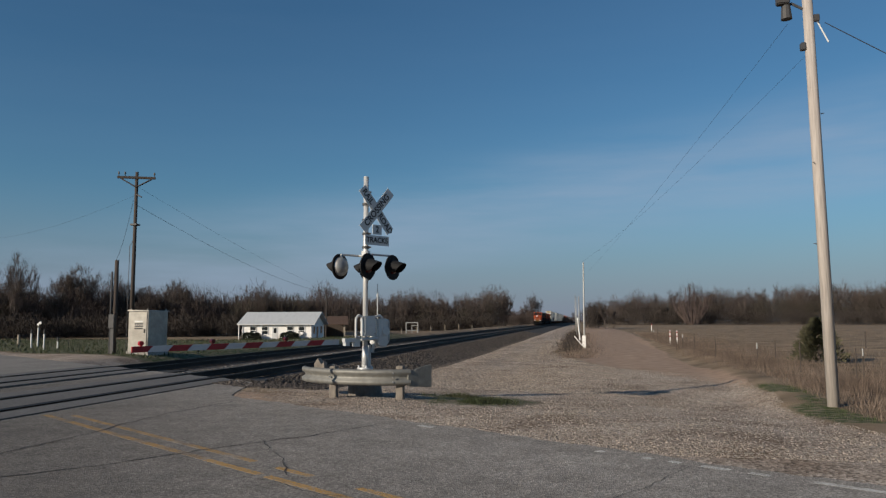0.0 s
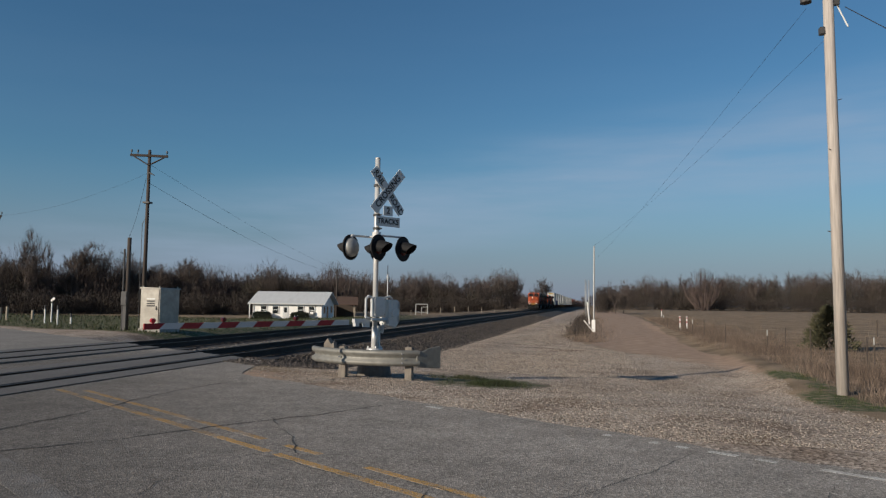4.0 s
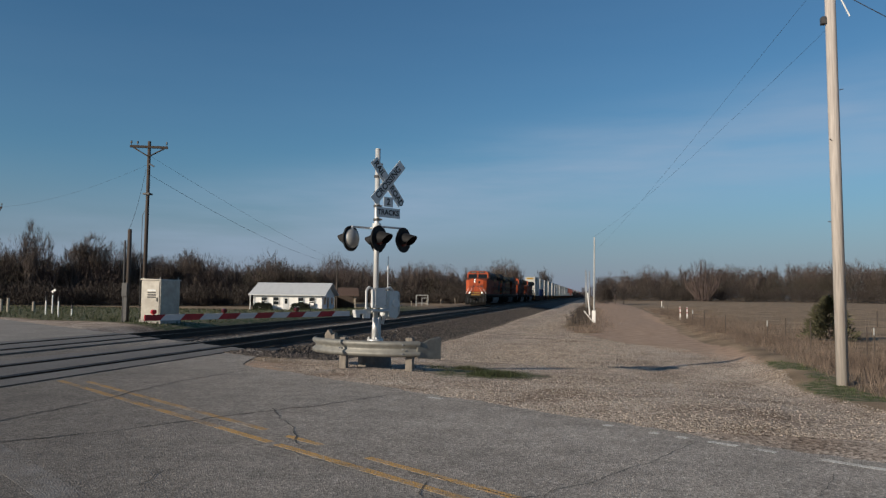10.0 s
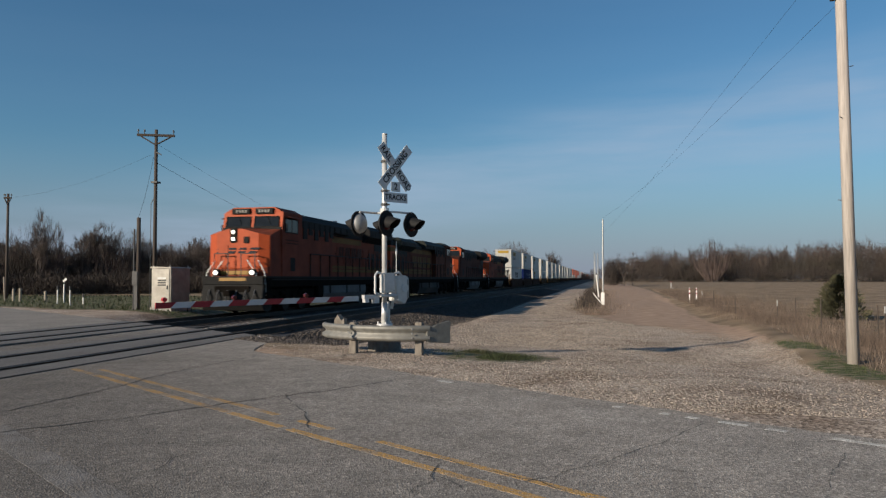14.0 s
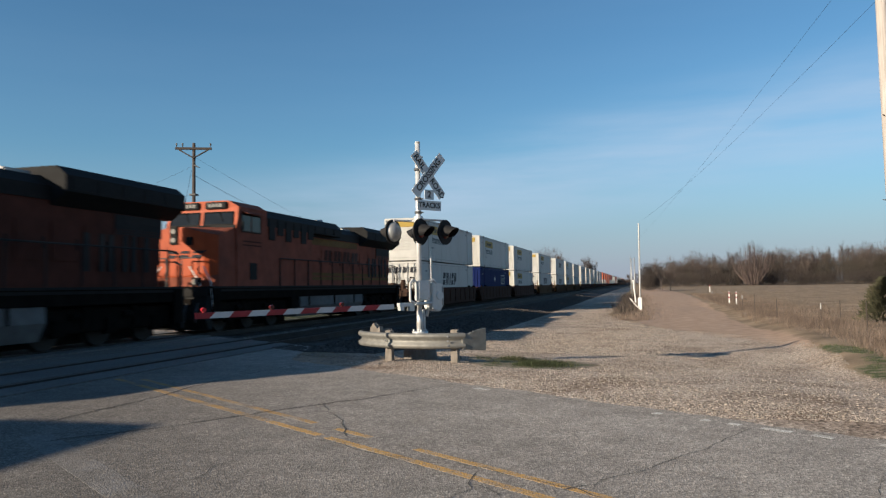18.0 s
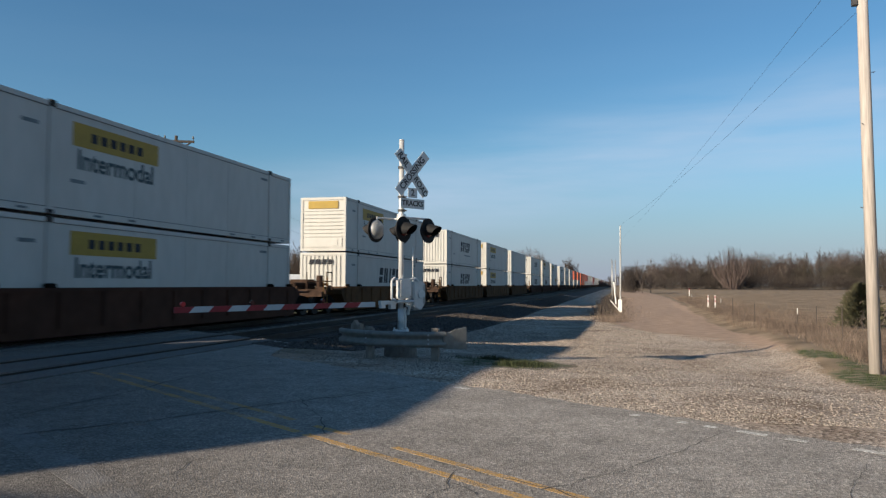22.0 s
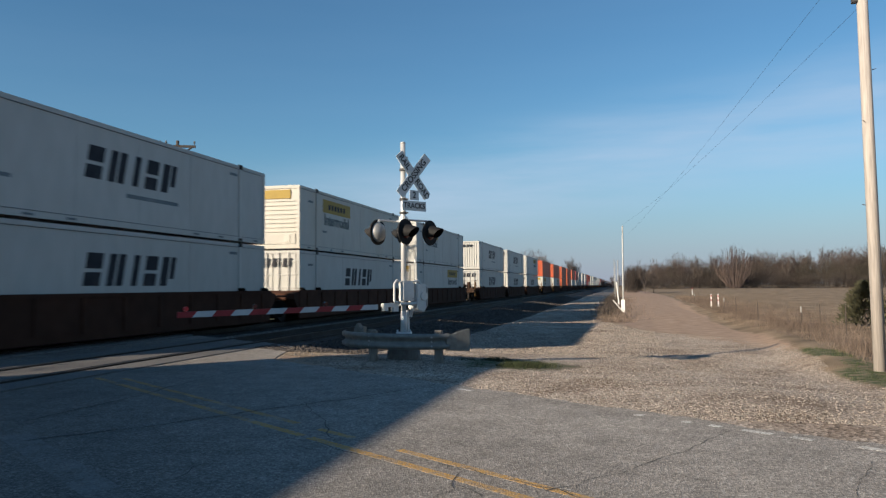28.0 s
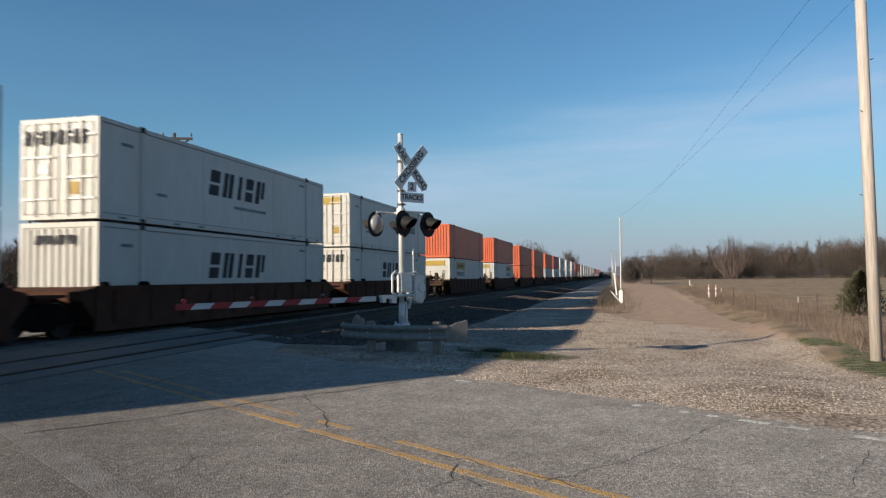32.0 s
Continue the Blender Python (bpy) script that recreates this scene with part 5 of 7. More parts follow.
def twig_crowns(name, label, spots, heights, widths, per, thick, material):
    """Rounded thicket crowns of fine twigs that point every way, as one mesh."""
    c = np.repeat(np.arange(len(spots)), per)
    n = len(c)
    u = rng.normal(0, 1, (n, 3))
    u *= (rng.random(n) ** 0.42 / np.linalg.norm(u, axis=1))[:, None]
    h, w = heights[c], widths[c]
    z0 = ground_z(spots[:, 0], spots[:, 1])[c]
    p = np.stack([spots[c, 0] + 0.5 * w * u[:, 0], spots[c, 1] + 0.5 * w * u[:, 1], z0 + h * (0.48 + 0.52 * u[:, 2])], -1)
    d = 0.3 * u + rng.normal(0, 0.32, (n, 3)) + np.array((0, 0, 0.85))
    d *= (h * rng.uniform(0.05, 0.16, n) / np.linalg.norm(d, axis=1))[:, None]
    side = np.cross(d, rng.normal(0, 1, (n, 3)))
    side *= (thick * rng.uniform(0.6, 1.4, n) / np.linalg.norm(side, axis=1))[:, None]
    v = np.stack([p - side, p + side, p + d], 1).reshape(-1, 3)
    me = from_arrays(name, v, np.arange(3 * n).reshape(-1, 3), material)
    return tagged(new(name, me), label, "woods", kind="stuff")


def woods(name, label, spots, tall, wide, per, thick, material):
    keep = (spots[:, 0] < -27) | (spots[:, 0] > 0)          # clear of the tracks
    spots = spots[keep]
    h = tall(spots) * rng.uniform(0.72, 1.15, len(spots))
    return twig_crowns(name, label, spots, h, h * rng.uniform(*wide, len(spots)), per, thick, material)


def canopy(p):
    away, bearing = np.hypot(p[:, 0], p[:, 1]), np.degrees(np.arctan2(-p[:, 0], p[:, 1]))
    swell = 1 + 0.13 * np.sin(1.1 * bearing) + 0.09 * np.sin(2.9 * bearing + 1)
    return swell * np.where(bearing < 0, 11.0 + 0.22 * -bearing, np.where(away < 210, 9.4, 10.3))


def underwood(p):
    return np.where(np.hypot(p[:, 0], p[:, 1]) < 300, 4.2, 6.0) * np.ones(len(p))


woods("thicket", "dense brown bare undergrowth and saplings of the far woods", np.concatenate([band(150, 19, 47, 160, 200), band(130, 2.6, 22, 228, 285), band(150, -27, -1.6, 338, 400), band(34, 3.6, 6.0, 420, 520)]), canopy, (0.65, 1.1), 1000, 0.036, THICKET)
woods("olive_thicket", "olive-brown saplings and vines in the far woods", np.concatenate([band(80, 19, 47, 160, 190), band(60, 2.6, 22, 228, 260), band(95, -27, -1.6, 335, 370)]), lambda p: 0.85 * canopy(p), (0.7, 1.2), 900, 0.034, THICKET_OLIVE)
woods("low_thicket", "low tangled undergrowth at the foot of the woods", np.concatenate([band(210, 19, 47, 153, 166), band(150, 6.2, 22, 220, 232), band(190, -27, -1.2, 325, 338), band(30, 3.3, 6.0, 410, 520), band(30, -3, 3.5, 960, 1160)]), underwood, (0.9, 1.6), 420, 0.045, BRUSH)
spots = band(9, -1.6, -0.6, 172, 190)
twig_crowns("lane_thicket", "dark dense thicket beside the lane", spots, rng.uniform(4.5, 6.6, 9), rng.uniform(2.5, 4.0, 9), 900, 0.032, BRUSH)
spots = band(26, 0.1, 1.6, 560, 640)
twig_crowns("far_thicket", "hazy brown woods where the tracks vanish", spots, rng.uniform(4.0, 7.0, 26), rng.uniform(6, 9, 26), 300, 0.08, THICKET)


def fan_tree(x, y, height, reach):
    """A wide bare tree whose many straight limbs fan up from a short trunk."""
    t = thing("fan_tree", "wide bare pinkish tree with fanned limbs before the treeline", "tree", pose(x, y, float(ground_z(x, y))))
    r = random.Random(9)
    trunk, crown = bmesh.new(), bmesh.new()
    tube(trunk, (0, 0, -0.3), (0, 0, height * 0.08), 0.5, 0.34, 7)
    for i in range(120):
        a, out = r.uniform(0, 2 * math.pi), r.random() ** 0.6
        foot = Vector((math.cos(a) * out * reach * 0.34, math.sin(a) * out * reach * 0.34, height * r.uniform(0.0, 0.12)))
        tip = Vector((math.cos(a) * out * reach, math.sin(a) * out * reach, height * (1 - 0.38 * out * out) * r.uniform(0.88, 1.0)))
        mid = foot.lerp(tip, 0.5) + Vector((math.cos(a) * out * reach * 0.16, math.sin(a) * out * reach * 0.16, 0))
        tube(trunk, foot, mid, 0.085, 0.06, 4, False)
        tube(trunk, mid, tip, 0.06, 0.02, 4, False)
        for _ in range(22):
            p = mid.lerp(tip, r.uniform(-0.5, 1.0))
            d = ((tip - foot).normalized() + Vector((r.gauss(0, 0.3), r.gauss(0, 0.3), r.gauss(0.1, 0.2)))).normalized() * r.uniform(0.9, 2.6)
            side = d.orthogonal().normalized() * 0.03
            crown.faces.new([crown.verts.new(q) for q in (p - side, p + side, p + d)])
    part("trunk", trunk, PALE_TWIG, t)
    part("crown", crown, PALE_TWIG, t)


fan_tree(*polar(-8.05, 318), 17.5, 8.2)


def grass(name, label, x, y, low, high, width, material):
    keep = np.stack([x, y], -1)
    return brush_band(name, label, keep, low, high, width, material, 0.34)


# tall dry weeds along the fence, and thinner over the field
k = 46000
y = 14 + 116 * rng.random(k) ** 1.8
x = np.interp(y, (14, 18, 26, 36, 44, 75, 130), (5.0, 5.2, 6.0, 5.7, 5.6, 6.6, 8.2)) + rng.gamma(1.6, 2.0, k)
grass("dry_weeds", "tall dry straw-coloured weeds along the field fence", x, y, 0.05, 0.34, 0.007, DRY_GRASS)
k = 42000
y = 15 + 95 * rng.random(k) ** 1.7
x = np.interp(y, (14, 18, 26, 36, 44, 75, 130), (5.2, 5.5, 6.4, 6.1, 5.9, 6.8, 8.4)) + rng.gamma(2.0, 1.1, k)
keep = ripple(1.3 * x, 0.8 * y) + 0.7 * ripple(3.3 * x + y, 2.1 * y - x) > 0.05
grass("weed_stalks", "brown dead weed stalks in clumps along the fence", x[keep], y[keep], 0.12, 0.62, 0.006, STALK)
k = 26000
y = 16 + 150 * rng.random(k) ** 1.5
x = 7.5 + (0.06 * (y - 16)) + 75 * rng.random(k) ** 1.4
grass("field_grass", "short dry winter grass of the field", x, y, 0.06, 0.22, 0.02, DRY_GRASS)
k = 5000
y = 43 + 70 * rng.random(k) ** 1.5
x = -0.4 + 0.01 * (y - 40) + rng.normal(0, 0.85, k) * smooth01(38, 48, y)
grass("island_weeds", "dry weeds and grass round the slim poles", x, y, 0.08, 0.35, 0.014, DRY_GRASS)
k = 1500
grass("island_brush", "dark dead stalks round the slim poles", rng.normal(-0.9, 0.5, k), rng.uniform(50, 110, k), 0.2, 0.9, 0.02, BRUSH)
k = 22000
x, y = rng.uniform(3.4, 7.6, k), rng.uniform(12.5, 28, k)
keep = (zones(x, y)[1] > 0.3) & (ripple(4 * x + y, 3 * y - x) + 0.8 * ripple(9 * x, 8 * y + x) > rng.uniform(-0.9, 0.7, k))
grass("green_grass", "short green grass at the foot of the pole", x[keep], y[keep], 0.03, 0.1, 0.008, GREEN_GRASS)
k = 15000
x = np.concatenate([rng.normal(-2.9, 0.3, k // 4), rng.normal(-2.2, 0.36, k - k // 4)])
y = np.concatenate([rng.normal(16.3, 0.35, k // 4), rng.normal(15.3, 0.45, k - k // 4)])
keep = ripple(2.6 * x, 3.1 * y) + 0.8 * ripple(7 * x, 6 * y) > rng.uniform(-0.3, 0.9, k)
grass("grass_tuft", "patchy green grass in the gravel beside the guardrail", x[keep], y[keep], 0.03, 0.15, 0.008, DARK_ROUGH_GRASS)
k = 24000
y = 33 + 60 * rng.random(k) ** 1.5
x = -21 - 55 * rng.random(k)
keep = zones(x, y)[1] > 0.4
grass("verge_grass", "rough green verge grass beyond the tracks", x[keep], y[keep], 0.08, 0.26, 0.03, DARK_ROUGH_GRASS)


def cedar(x, y, height, radius):
    c = thing("cedar_bush", "dark olive cedar bush in the dry field", "bush", pose(x, y, float(ground_z(x, y))))
    simple("trunk", lambda b: tube(b, (0, 0, -0.2), (0, 0, height * 0.8), 0.07, 0.02, 6), BARK, c)
    bm = bmesh.new()
    r = random.Random(4)
    for i in range(3400):
        t = r.random() ** 0.8
        rad = radius * (1 - t) ** 0.6 * (0.75 + 0.35 * math.sin(5 * t * 6 + 3 * math.sin(i)))
        a = r.uniform(0, 2 * math.pi)
        q = rad * r.random() ** 0.4
        p = Vector((math.cos(a) * q, math.sin(a) * q, 0.08 + t * height))
        d = Vector((math.cos(a), math.sin(a), r.uniform(0.2, 1.2))).normalized() * r.uniform(0.1, 0.26)
        s = d.orthogonal().normalized() * 0.045
        bm.faces.new([bm.verts.new(v) for v in (p - s, p + s, p + d)])
    part("foliage", bm, CEDAR, c)


cedar(10.9, 37.5, 1.95, 1.3)


# ---- loose stones ----
def stones(name, label, x, y, z, low, high, material):
    n = len(x)
    octa = np.array([(1, 0, 0), (-1, 0, 0), (0, 1, 0), (0, -1, 0), (0, 0, 1), (0, 0, -1)], float)
    tri = np.array([(0, 2, 4), (2, 1, 4), (1, 3, 4), (3, 0, 4), (2, 0, 5), (1, 2, 5), (3, 1, 5), (0, 3, 5)])
    size = rng.uniform(low, high, n) * rng.uniform(0.7, 1.2, n)
    ax = rng.uniform(0.6, 1.3, (n, 1, 3)) * np.array((1, 1, 0.7))
    v = octa[None] * ax + rng.normal(0, 0.12, (n, 6, 3))
    a, t = rng.uniform(0, 2 * np.pi, n), rng.normal(0, 0.5, n)
    c, s, ct, st = np.cos(a)[:, None], np.sin(a)[:, None], np.cos(t)[:, None], np.sin(t)[:, None]
    X, Y, Z = v[..., 0], v[..., 1] * ct - v[..., 2] * st, v[..., 1] * st + v[..., 2] * ct
    v = np.stack([X * c - Y * s, X * s + Y * c, Z], -1) * size[:, None, None] + np.stack([x, y, z], -1)[:, None]
    f = (tri[None] + 6 * np.arange(n)[:, None, None]).reshape(-1, 3)
    return tagged(new(name, from_arrays(name, v.reshape(-1, 3), f, material)), label, "gravel", kind="stuff")


k = 120000
x, y = rng.uniform(-8.3, 6.3, k), 9.0 + 25 * rng.random(k) ** 1.35
keep = (zones(x, y)[0] > np.where(x < -5, 0.02, 0.2)) & (zones(x, y)[1] < 0.4) & (road_across(x, y) > 7.85) & (rng.random(k) < 0.45 + 0.55 * smooth01(-0.7, 0.5, ripple(0.8 * x + 0.3 * y, 0.9 * y - 0.4 * x) + 0.7 * ripple(3.1 * x - y, 2.7 * y + 1.3 * x)))
x, y = x[keep], y[keep]
stones("gravel", "loose pale limestone gravel over the lot", x, y, ground_z(x, y) - 0.001, 0.006, 0.024, STONE_LIGHT)
k = 26000
x, y = rng.uniform(-9.2, -6.0, k), 16.5 + 105 * rng.random(k) ** 1.7
keep = road_across(x, y) > 9.0
x, y = x[keep], y[keep]
bz = np.interp(-x, (6.3, 9.0, 12.75), (-0.62, -0.2, -0.2))
stones("ballast_stones", "loose dark ballast stones on the track shoulder", x, y, np.maximum(bz, ground_z(x, y)) + 0.01, 0.02, 0.05, STONE_DARK)
k = 15000
x, y = rng.uniform(-13.45, -12.3, k), 19.5 + 45 * rng.random(k) ** 1.4
stones("pale_ballast", "paler loose stones between the two tracks", x, y, np.interp(x, (-13.4, -13.05, -12.75), (-0.205, -0.29, -0.205)), 0.02, 0.05, STONE_GREY)
k = 42000
x, y = rng.uniform(-6.6, 1.5, k), 21 + 60 * rng.random(k) ** 1.4
keep = (zones(x, y)[0] > 0.5) & (rng.random(k) < 0.25 + 0.75 * smooth01(-0.5, 0.4, ripple(0.7 * x + 0.2 * y, 0.5 * y - 0.4 * x) + 0.6 * ripple(2.1 * x - y, 1.7 * y + 1.3 * x)))
x, y = x[keep], y[keep]
stones("coarse_gravel", "coarse pale gravel along the tracks", x, y, ground_z(x, y) + 0.002, 0.015, 0.04, STONE_LIGHT)

# ---- the train: four locomotives and double-stacked well cars, rolling towards the eye on the far track ----
def travelled(t):
    return 16.4 * t + 0.045 * t * t


ROLLING = []          # things and their distance along the track at the start


def rolls(ob, y):
    ob.matrix_basis = pose(FAR, y, 0)
    ROLLING.append((ob, y))
    return ob


def wheelset(parent, y, r=0.53, gauge=0.7525):
    ax = simple("wheelset", lambda b: tube(b, (-0.95, y, r), (0.95, y, r), 0.09, 0.09, 8), WHEEL, parent)
    for s in (-1, 1):
        simple("wheel", lambda b: (tube(b, (s * (gauge - 0.03), y, r), (s * (gauge + 0.11), y, r), r, r - 0.02, 24), tube(b, (s * (gauge - 0.07), y, r), (s * (gauge - 0.03), y, r), r + 0.028, r + 0.025, 24)), WHEEL, ax)
    return ax


def relength(lo, factor):
    """Draws out or shortens a locomotive behind its cabinet; the rear truck moves as it is."""
    shift = (17.9 - 9.0) * (factor - 1.0)
    for part_ob in lo.children_recursive:
        if part_ob.name.split(".")[0] == "truck":
            if part_ob.data.vertices[0].co.y > 12.0:
                part_ob.matrix_basis = pose(0, shift, 0)
            continue
        if part_ob.name.split(".")[0] in ("wheelset", "wheel", "axle_box", "spring", "brake_cylinder"):
            continue
        for vert in part_ob.data.vertices:
            if vert.co.y > 9.0:
                vert.co.y = 9.0 + (vert.co.y - 9.0) * factor


def locomotive(name, label, scheme, lit=True, side_paint=None, bands=True, letters=True, factor=0.924):
    """Front at y = 0, cab first; 22.2 m long before relength()."""
    lo = thing(name, label, "locomotive", group="locomotives")
    upper, lower, band = (LOCO_BLACK, ORANGE, YELLOW) if scheme == "new" else (LOCO_GREEN, ORANGE, YELLOW)
    # side shade is put into this orange; the front keeps the lighter one
    hood_paint = side_paint or GRIMY_SHADE_ORANGE
    v = 1 if scheme == "new" else -1          # the side with doors and lettering in view
    bulb, glow = (HEADLIGHT, "lit") if lit else (LAMP_OFF, "unlit")
    simple("underframe", lambda b: (box(b, -1.42, 1.42, 1.0, 21.2, 1.15, 1.55), box(b, -0.8, 0.8, 0.7, 21.6, 0.95, 1.2)), UNDER, lo)
    for y0, y1 in ((1.3, 7.8), (14.6, 20.8)):
        simple("traction_gear", lambda b: box(b, -0.66, 0.66, y0, y1, 0.12, 1.15), UNDER, lo, "black motors and brake gear")
    simple("sill_stripe", lambda b: (box(b, -1.445, -1.425, 1.0, 21.2, 1.44, 1.52), box(b, 1.425, 1.445, 1.0, 21.2, 1.44, 1.52)), LOCO_BLACK, lo)
    simple("walkway", lambda b: box(b, -1.5, 1.5, 0.9, 21.3, 1.55, 1.62), LOCO_BLACK, lo)
    for c in (4.3, 17.9):
        tr = simple("truck", lambda b: [box(b, s * 1.12 - 0.12, s * 1.12 + 0.12, c - 2.75, c + 2.75, 0.42, 1.05, 0.05) for s in (-1, 1)] + [box(b, -1.0, 1.0, c - 0.5, c + 0.5, 0.6, 1.1)], UNDER, lo, "grimy three-axle truck")
        for d in (-1.95, 0.0, 1.95):
            wheelset(tr, c + d)
            for s in (-1, 1):
                simple("axle_box", lambda b: box(b, s * 1.22 - 0.1, s * 1.22 + 0.1, c + d - 0.22, c + d + 0.22, 0.35, 0.8, 0.03), UNDER, tr)
        for d in (-1.0, 1.0):
            for s in (-1, 1):
                simple("spring", lambda b: tube(b, (s * 1.22, c + d, 0.55), (s * 1.22, c + d, 1.1), 0.12, 0.12, 10), UNDER, tr)
                simple("brake_cylinder", lambda b: tube(b, (s * 1.28, c + d - 0.55, 0.86), (s * 1.28, c + d - 0.2, 0.86), 0.1, 0.1, 10), UNDER, tr)
    simple("fuel_tank", lambda b: prism(b, [(-1.4, 1.18), (-1.42, 0.75), (-1.2, 0.3), (1.2, 0.3), (1.42, 0.75), (1.4, 1.18)], 7.8, 15.2 if scheme == "new" else 14.5, "y"), TANK if scheme == "old" else TANK_DUSTY, lo, "dusty grey fuel tank")
    for s in (-1, 1):
        simple("tank_strap", lambda b: [box(b, s * 1.425 - 0.02, s * 1.425 + 0.02, y, y + 0.1, 0.74, 1.17) for y in (8.6, 11.4, 13.9)], UNDER, lo)
    simple("battery_box", lambda b: box(b, 1.2, 1.46, 6.9, 7.6, 0.5, 1.15, 0.02), UNDER, lo)
    simple("air_reservoir", lambda b: [tube(b, (s * 1.2, 12.0, 1.32), (s * 1.2, 14.6, 1.32), 0.16, 0.16, 10) for s in (-1, 1)], UNDER, lo)

    # nose: a flat front between two slanted corners, its top ridged towards the middle
    k = 0.0 if scheme == "new" else 0.42       # the older cab stands further back

    def crest(x):
        return 3.40 + 0.30 * max(0.0, 1 - max(0.0, abs(x + 0.12) - 0.3) / 1.12)

    def nose(b):
        xs = [-1.42, -0.98, -0.45, 0.2, 0.98, 1.42]
        rows = []
        for x in xs:
            y = 1.42 + k if abs(x) > 1.2 else 1.2 + k
            top = crest(x)
            rows.append([b.verts.new(p) for p in ((x, y, 1.62), (x, y, top), (x * 0.97, 2.62 + k, max(3.76, top + 0.06)), (x, 2.62 + k, 1.62))])
        for p, q in zip(rows, rows[1:]):
            for i in range(4):
                j = (i + 1) % 4
                b.faces.new((p[i], q[i], q[j], p[j]))
        b.faces.new(rows[0])
        b.faces.new(rows[-1][::-1])
    n = simple("nose", nose, hood_paint, lo, "short nose in grimy orange darkened for shade")

    def shield(b):                             # the front sheet with its slanted corners, in the lighter sunlit orange
        rows = []
        for x in (-1.40, -0.98, -0.45, 0.2, 0.98, 1.40):
            y = (1.40 if abs(x) > 1.2 else 1.18) + k
            rows.append([b.verts.new(p) for p in ((x, y, 2.12 - 0.16 * (1 - abs(x) / 1.4)), (x, y, crest(x) - 0.015), (x, y + 0.02, crest(x) - 0.015), (x, y + 0.02, 1.95))])
        for p, q in zip(rows, rows[1:]):
            for i in range(4):
                j = (i + 1) % 4
                b.faces.new((p[i], q[i], q[j], p[j]))
        b.faces.new(rows[0])
        b.faces.new(rows[-1][::-1])
    simple("nose_front", shield, lower, n, "bright orange nose front")
    if lit:
        simple("nose_stripe", lambda b: box(b, -0.8, 0.8, 1.165 + k, 1.195 + k, 1.7, 1.86), band, n, "yellow band along the foot of the nose")
    for x0, x1, tail in ((-1.02, -0.58, 0.1), (-0.52, -0.06, 0.0), (0.0, 0.42, 0.0), (0.5, 0.95, 0.16)):
        simple("logo_shape", lambda b: (prism(b, [(x0, 2.62), (x1 - 0.12, 2.60), (x1, 2.70), (x0 + 0.1, 2.72)], 1.155 + k, 1.178 + k, "y"),
                                        prism(b, [(x0 + 0.05, 2.78), (x1, 2.76), (x1 + tail, 2.86), (x0 + 0.16, 2.86)], 1.155 + k, 1.178 + k, "y")), LOGO_DARK, n)
    simple("headlight_box", lambda b: box(b, -0.34, -0.02, 1.12 + k, 1.5 + k, 3.08, 3.72, 0.03), LOCO_BLACK, n)
    for z in (3.24, 3.54):
        simple("headlight", lambda b: tube(b, (-0.18, 1.095 + k, z), (-0.18, 1.2 + k, z), 0.085, 0.085, 16), bulb, n, glow + " headlight")
    simple("class_light_box", lambda b: box(b, 0.3, 0.56, 1.13 + k, 1.5 + k, 3.05, 3.34, 0.02), LOCO_BLACK, n)
    simple("nose_door", lambda b: box(b, -0.92, -0.42, 1.15 + k, 1.2 + k, 2.0, 3.0, 0.02), lower, n, "orange nose door")
    simple("door_handle", lambda b: tube(b, (-0.5, 1.13 + k, 2.4), (-0.5, 1.13 + k, 2.58), 0.015, 0.015, 6), LOCO_BLACK, n)
    for x in (-0.85, 0.85):
        simple("ditch_light", lambda b: tube(b, (x, 0.80, 1.78), (x, 0.92, 1.78), 0.095, 0.095, 14), bulb, lo, glow + " ditch light")
        simple("ditch_light_box", lambda b: box(b, x - 0.14, x + 0.14, 0.86, 1.05, 1.64, 1.92, 0.02), LOCO_BLACK, lo)
    for s in (-1, 1):
        if scheme == "old":
            simple("nose_bar", lambda b: [box(b, s * 1.425 - 0.008, s * 1.425 + 0.008, 1.5 + k, 2.6 + k, z, z + 0.11) for z in (2.62, 2.8)], YELLOW, n, "two short yellow bars")
            simple("nose_sill_band", lambda b: box(b, s * 1.425 - 0.008, s * 1.425 + 0.008, 1.45 + k, 5.2, 1.92, 2.22), GRIMY_DULL_YELLOW, n, "dull yellow band")

    # cab
    def cab(b):
        prism(b, [(2.55 + k, 1.62), (4.76 + k, 1.62), (4.76 + k, 4.52), (2.74 + k, 4.52), (2.55 + k, 3.72)], -1.46, 1.46, "x")
    c = simple("cab", cab, hood_paint, lo, "cab in grimy orange darkened for shade")

    def roof(b):
        prism(b, [(-1.46, 4.5), (1.46, 4.5), (1.02, 4.76), (-1.02, 4.76)], 2.74 + k, 4.9 + k, "y")
        bmesh.ops.bevel(b, geom=list(b.edges), offset=0.03, segments=2, affect="EDGES")
    simple("cab_roof", roof, hood_paint if scheme == "new" else upper, c, "rounded cab roof")
    simple("cab_front", lambda b: (prism(b, [(2.515 + k, 3.72), (2.55 + k, 3.72), (2.74 + k, 4.51), (2.70 + k, 4.51)], -1.45, 1.45, "x"), prism(b, [(-1.44, 4.51), (1.44, 4.51), (1.0, 4.75), (-1.0, 4.75)], 2.70 + k, 2.74 + k, "y")), lower, c, "orange windscreen surround")
    simple("glare_panel", lambda b: prism(b, [(1.75 + k, 3.712), (2.56 + k, 3.79), (2.56 + k, 3.81), (1.75 + k, 3.73)], -0.55, 0.4, "x"), LOCO_BLACK, n, "matt black panel below the windscreen")
    simple("screen_cowl", lambda b: prism(b, [(2.47 + k, 3.70), (2.53 + k, 3.70), (2.55 + k, 3.84), (2.515 + k, 3.84)], -1.4, 1.4, "x"), LOCO_BLACK, c)
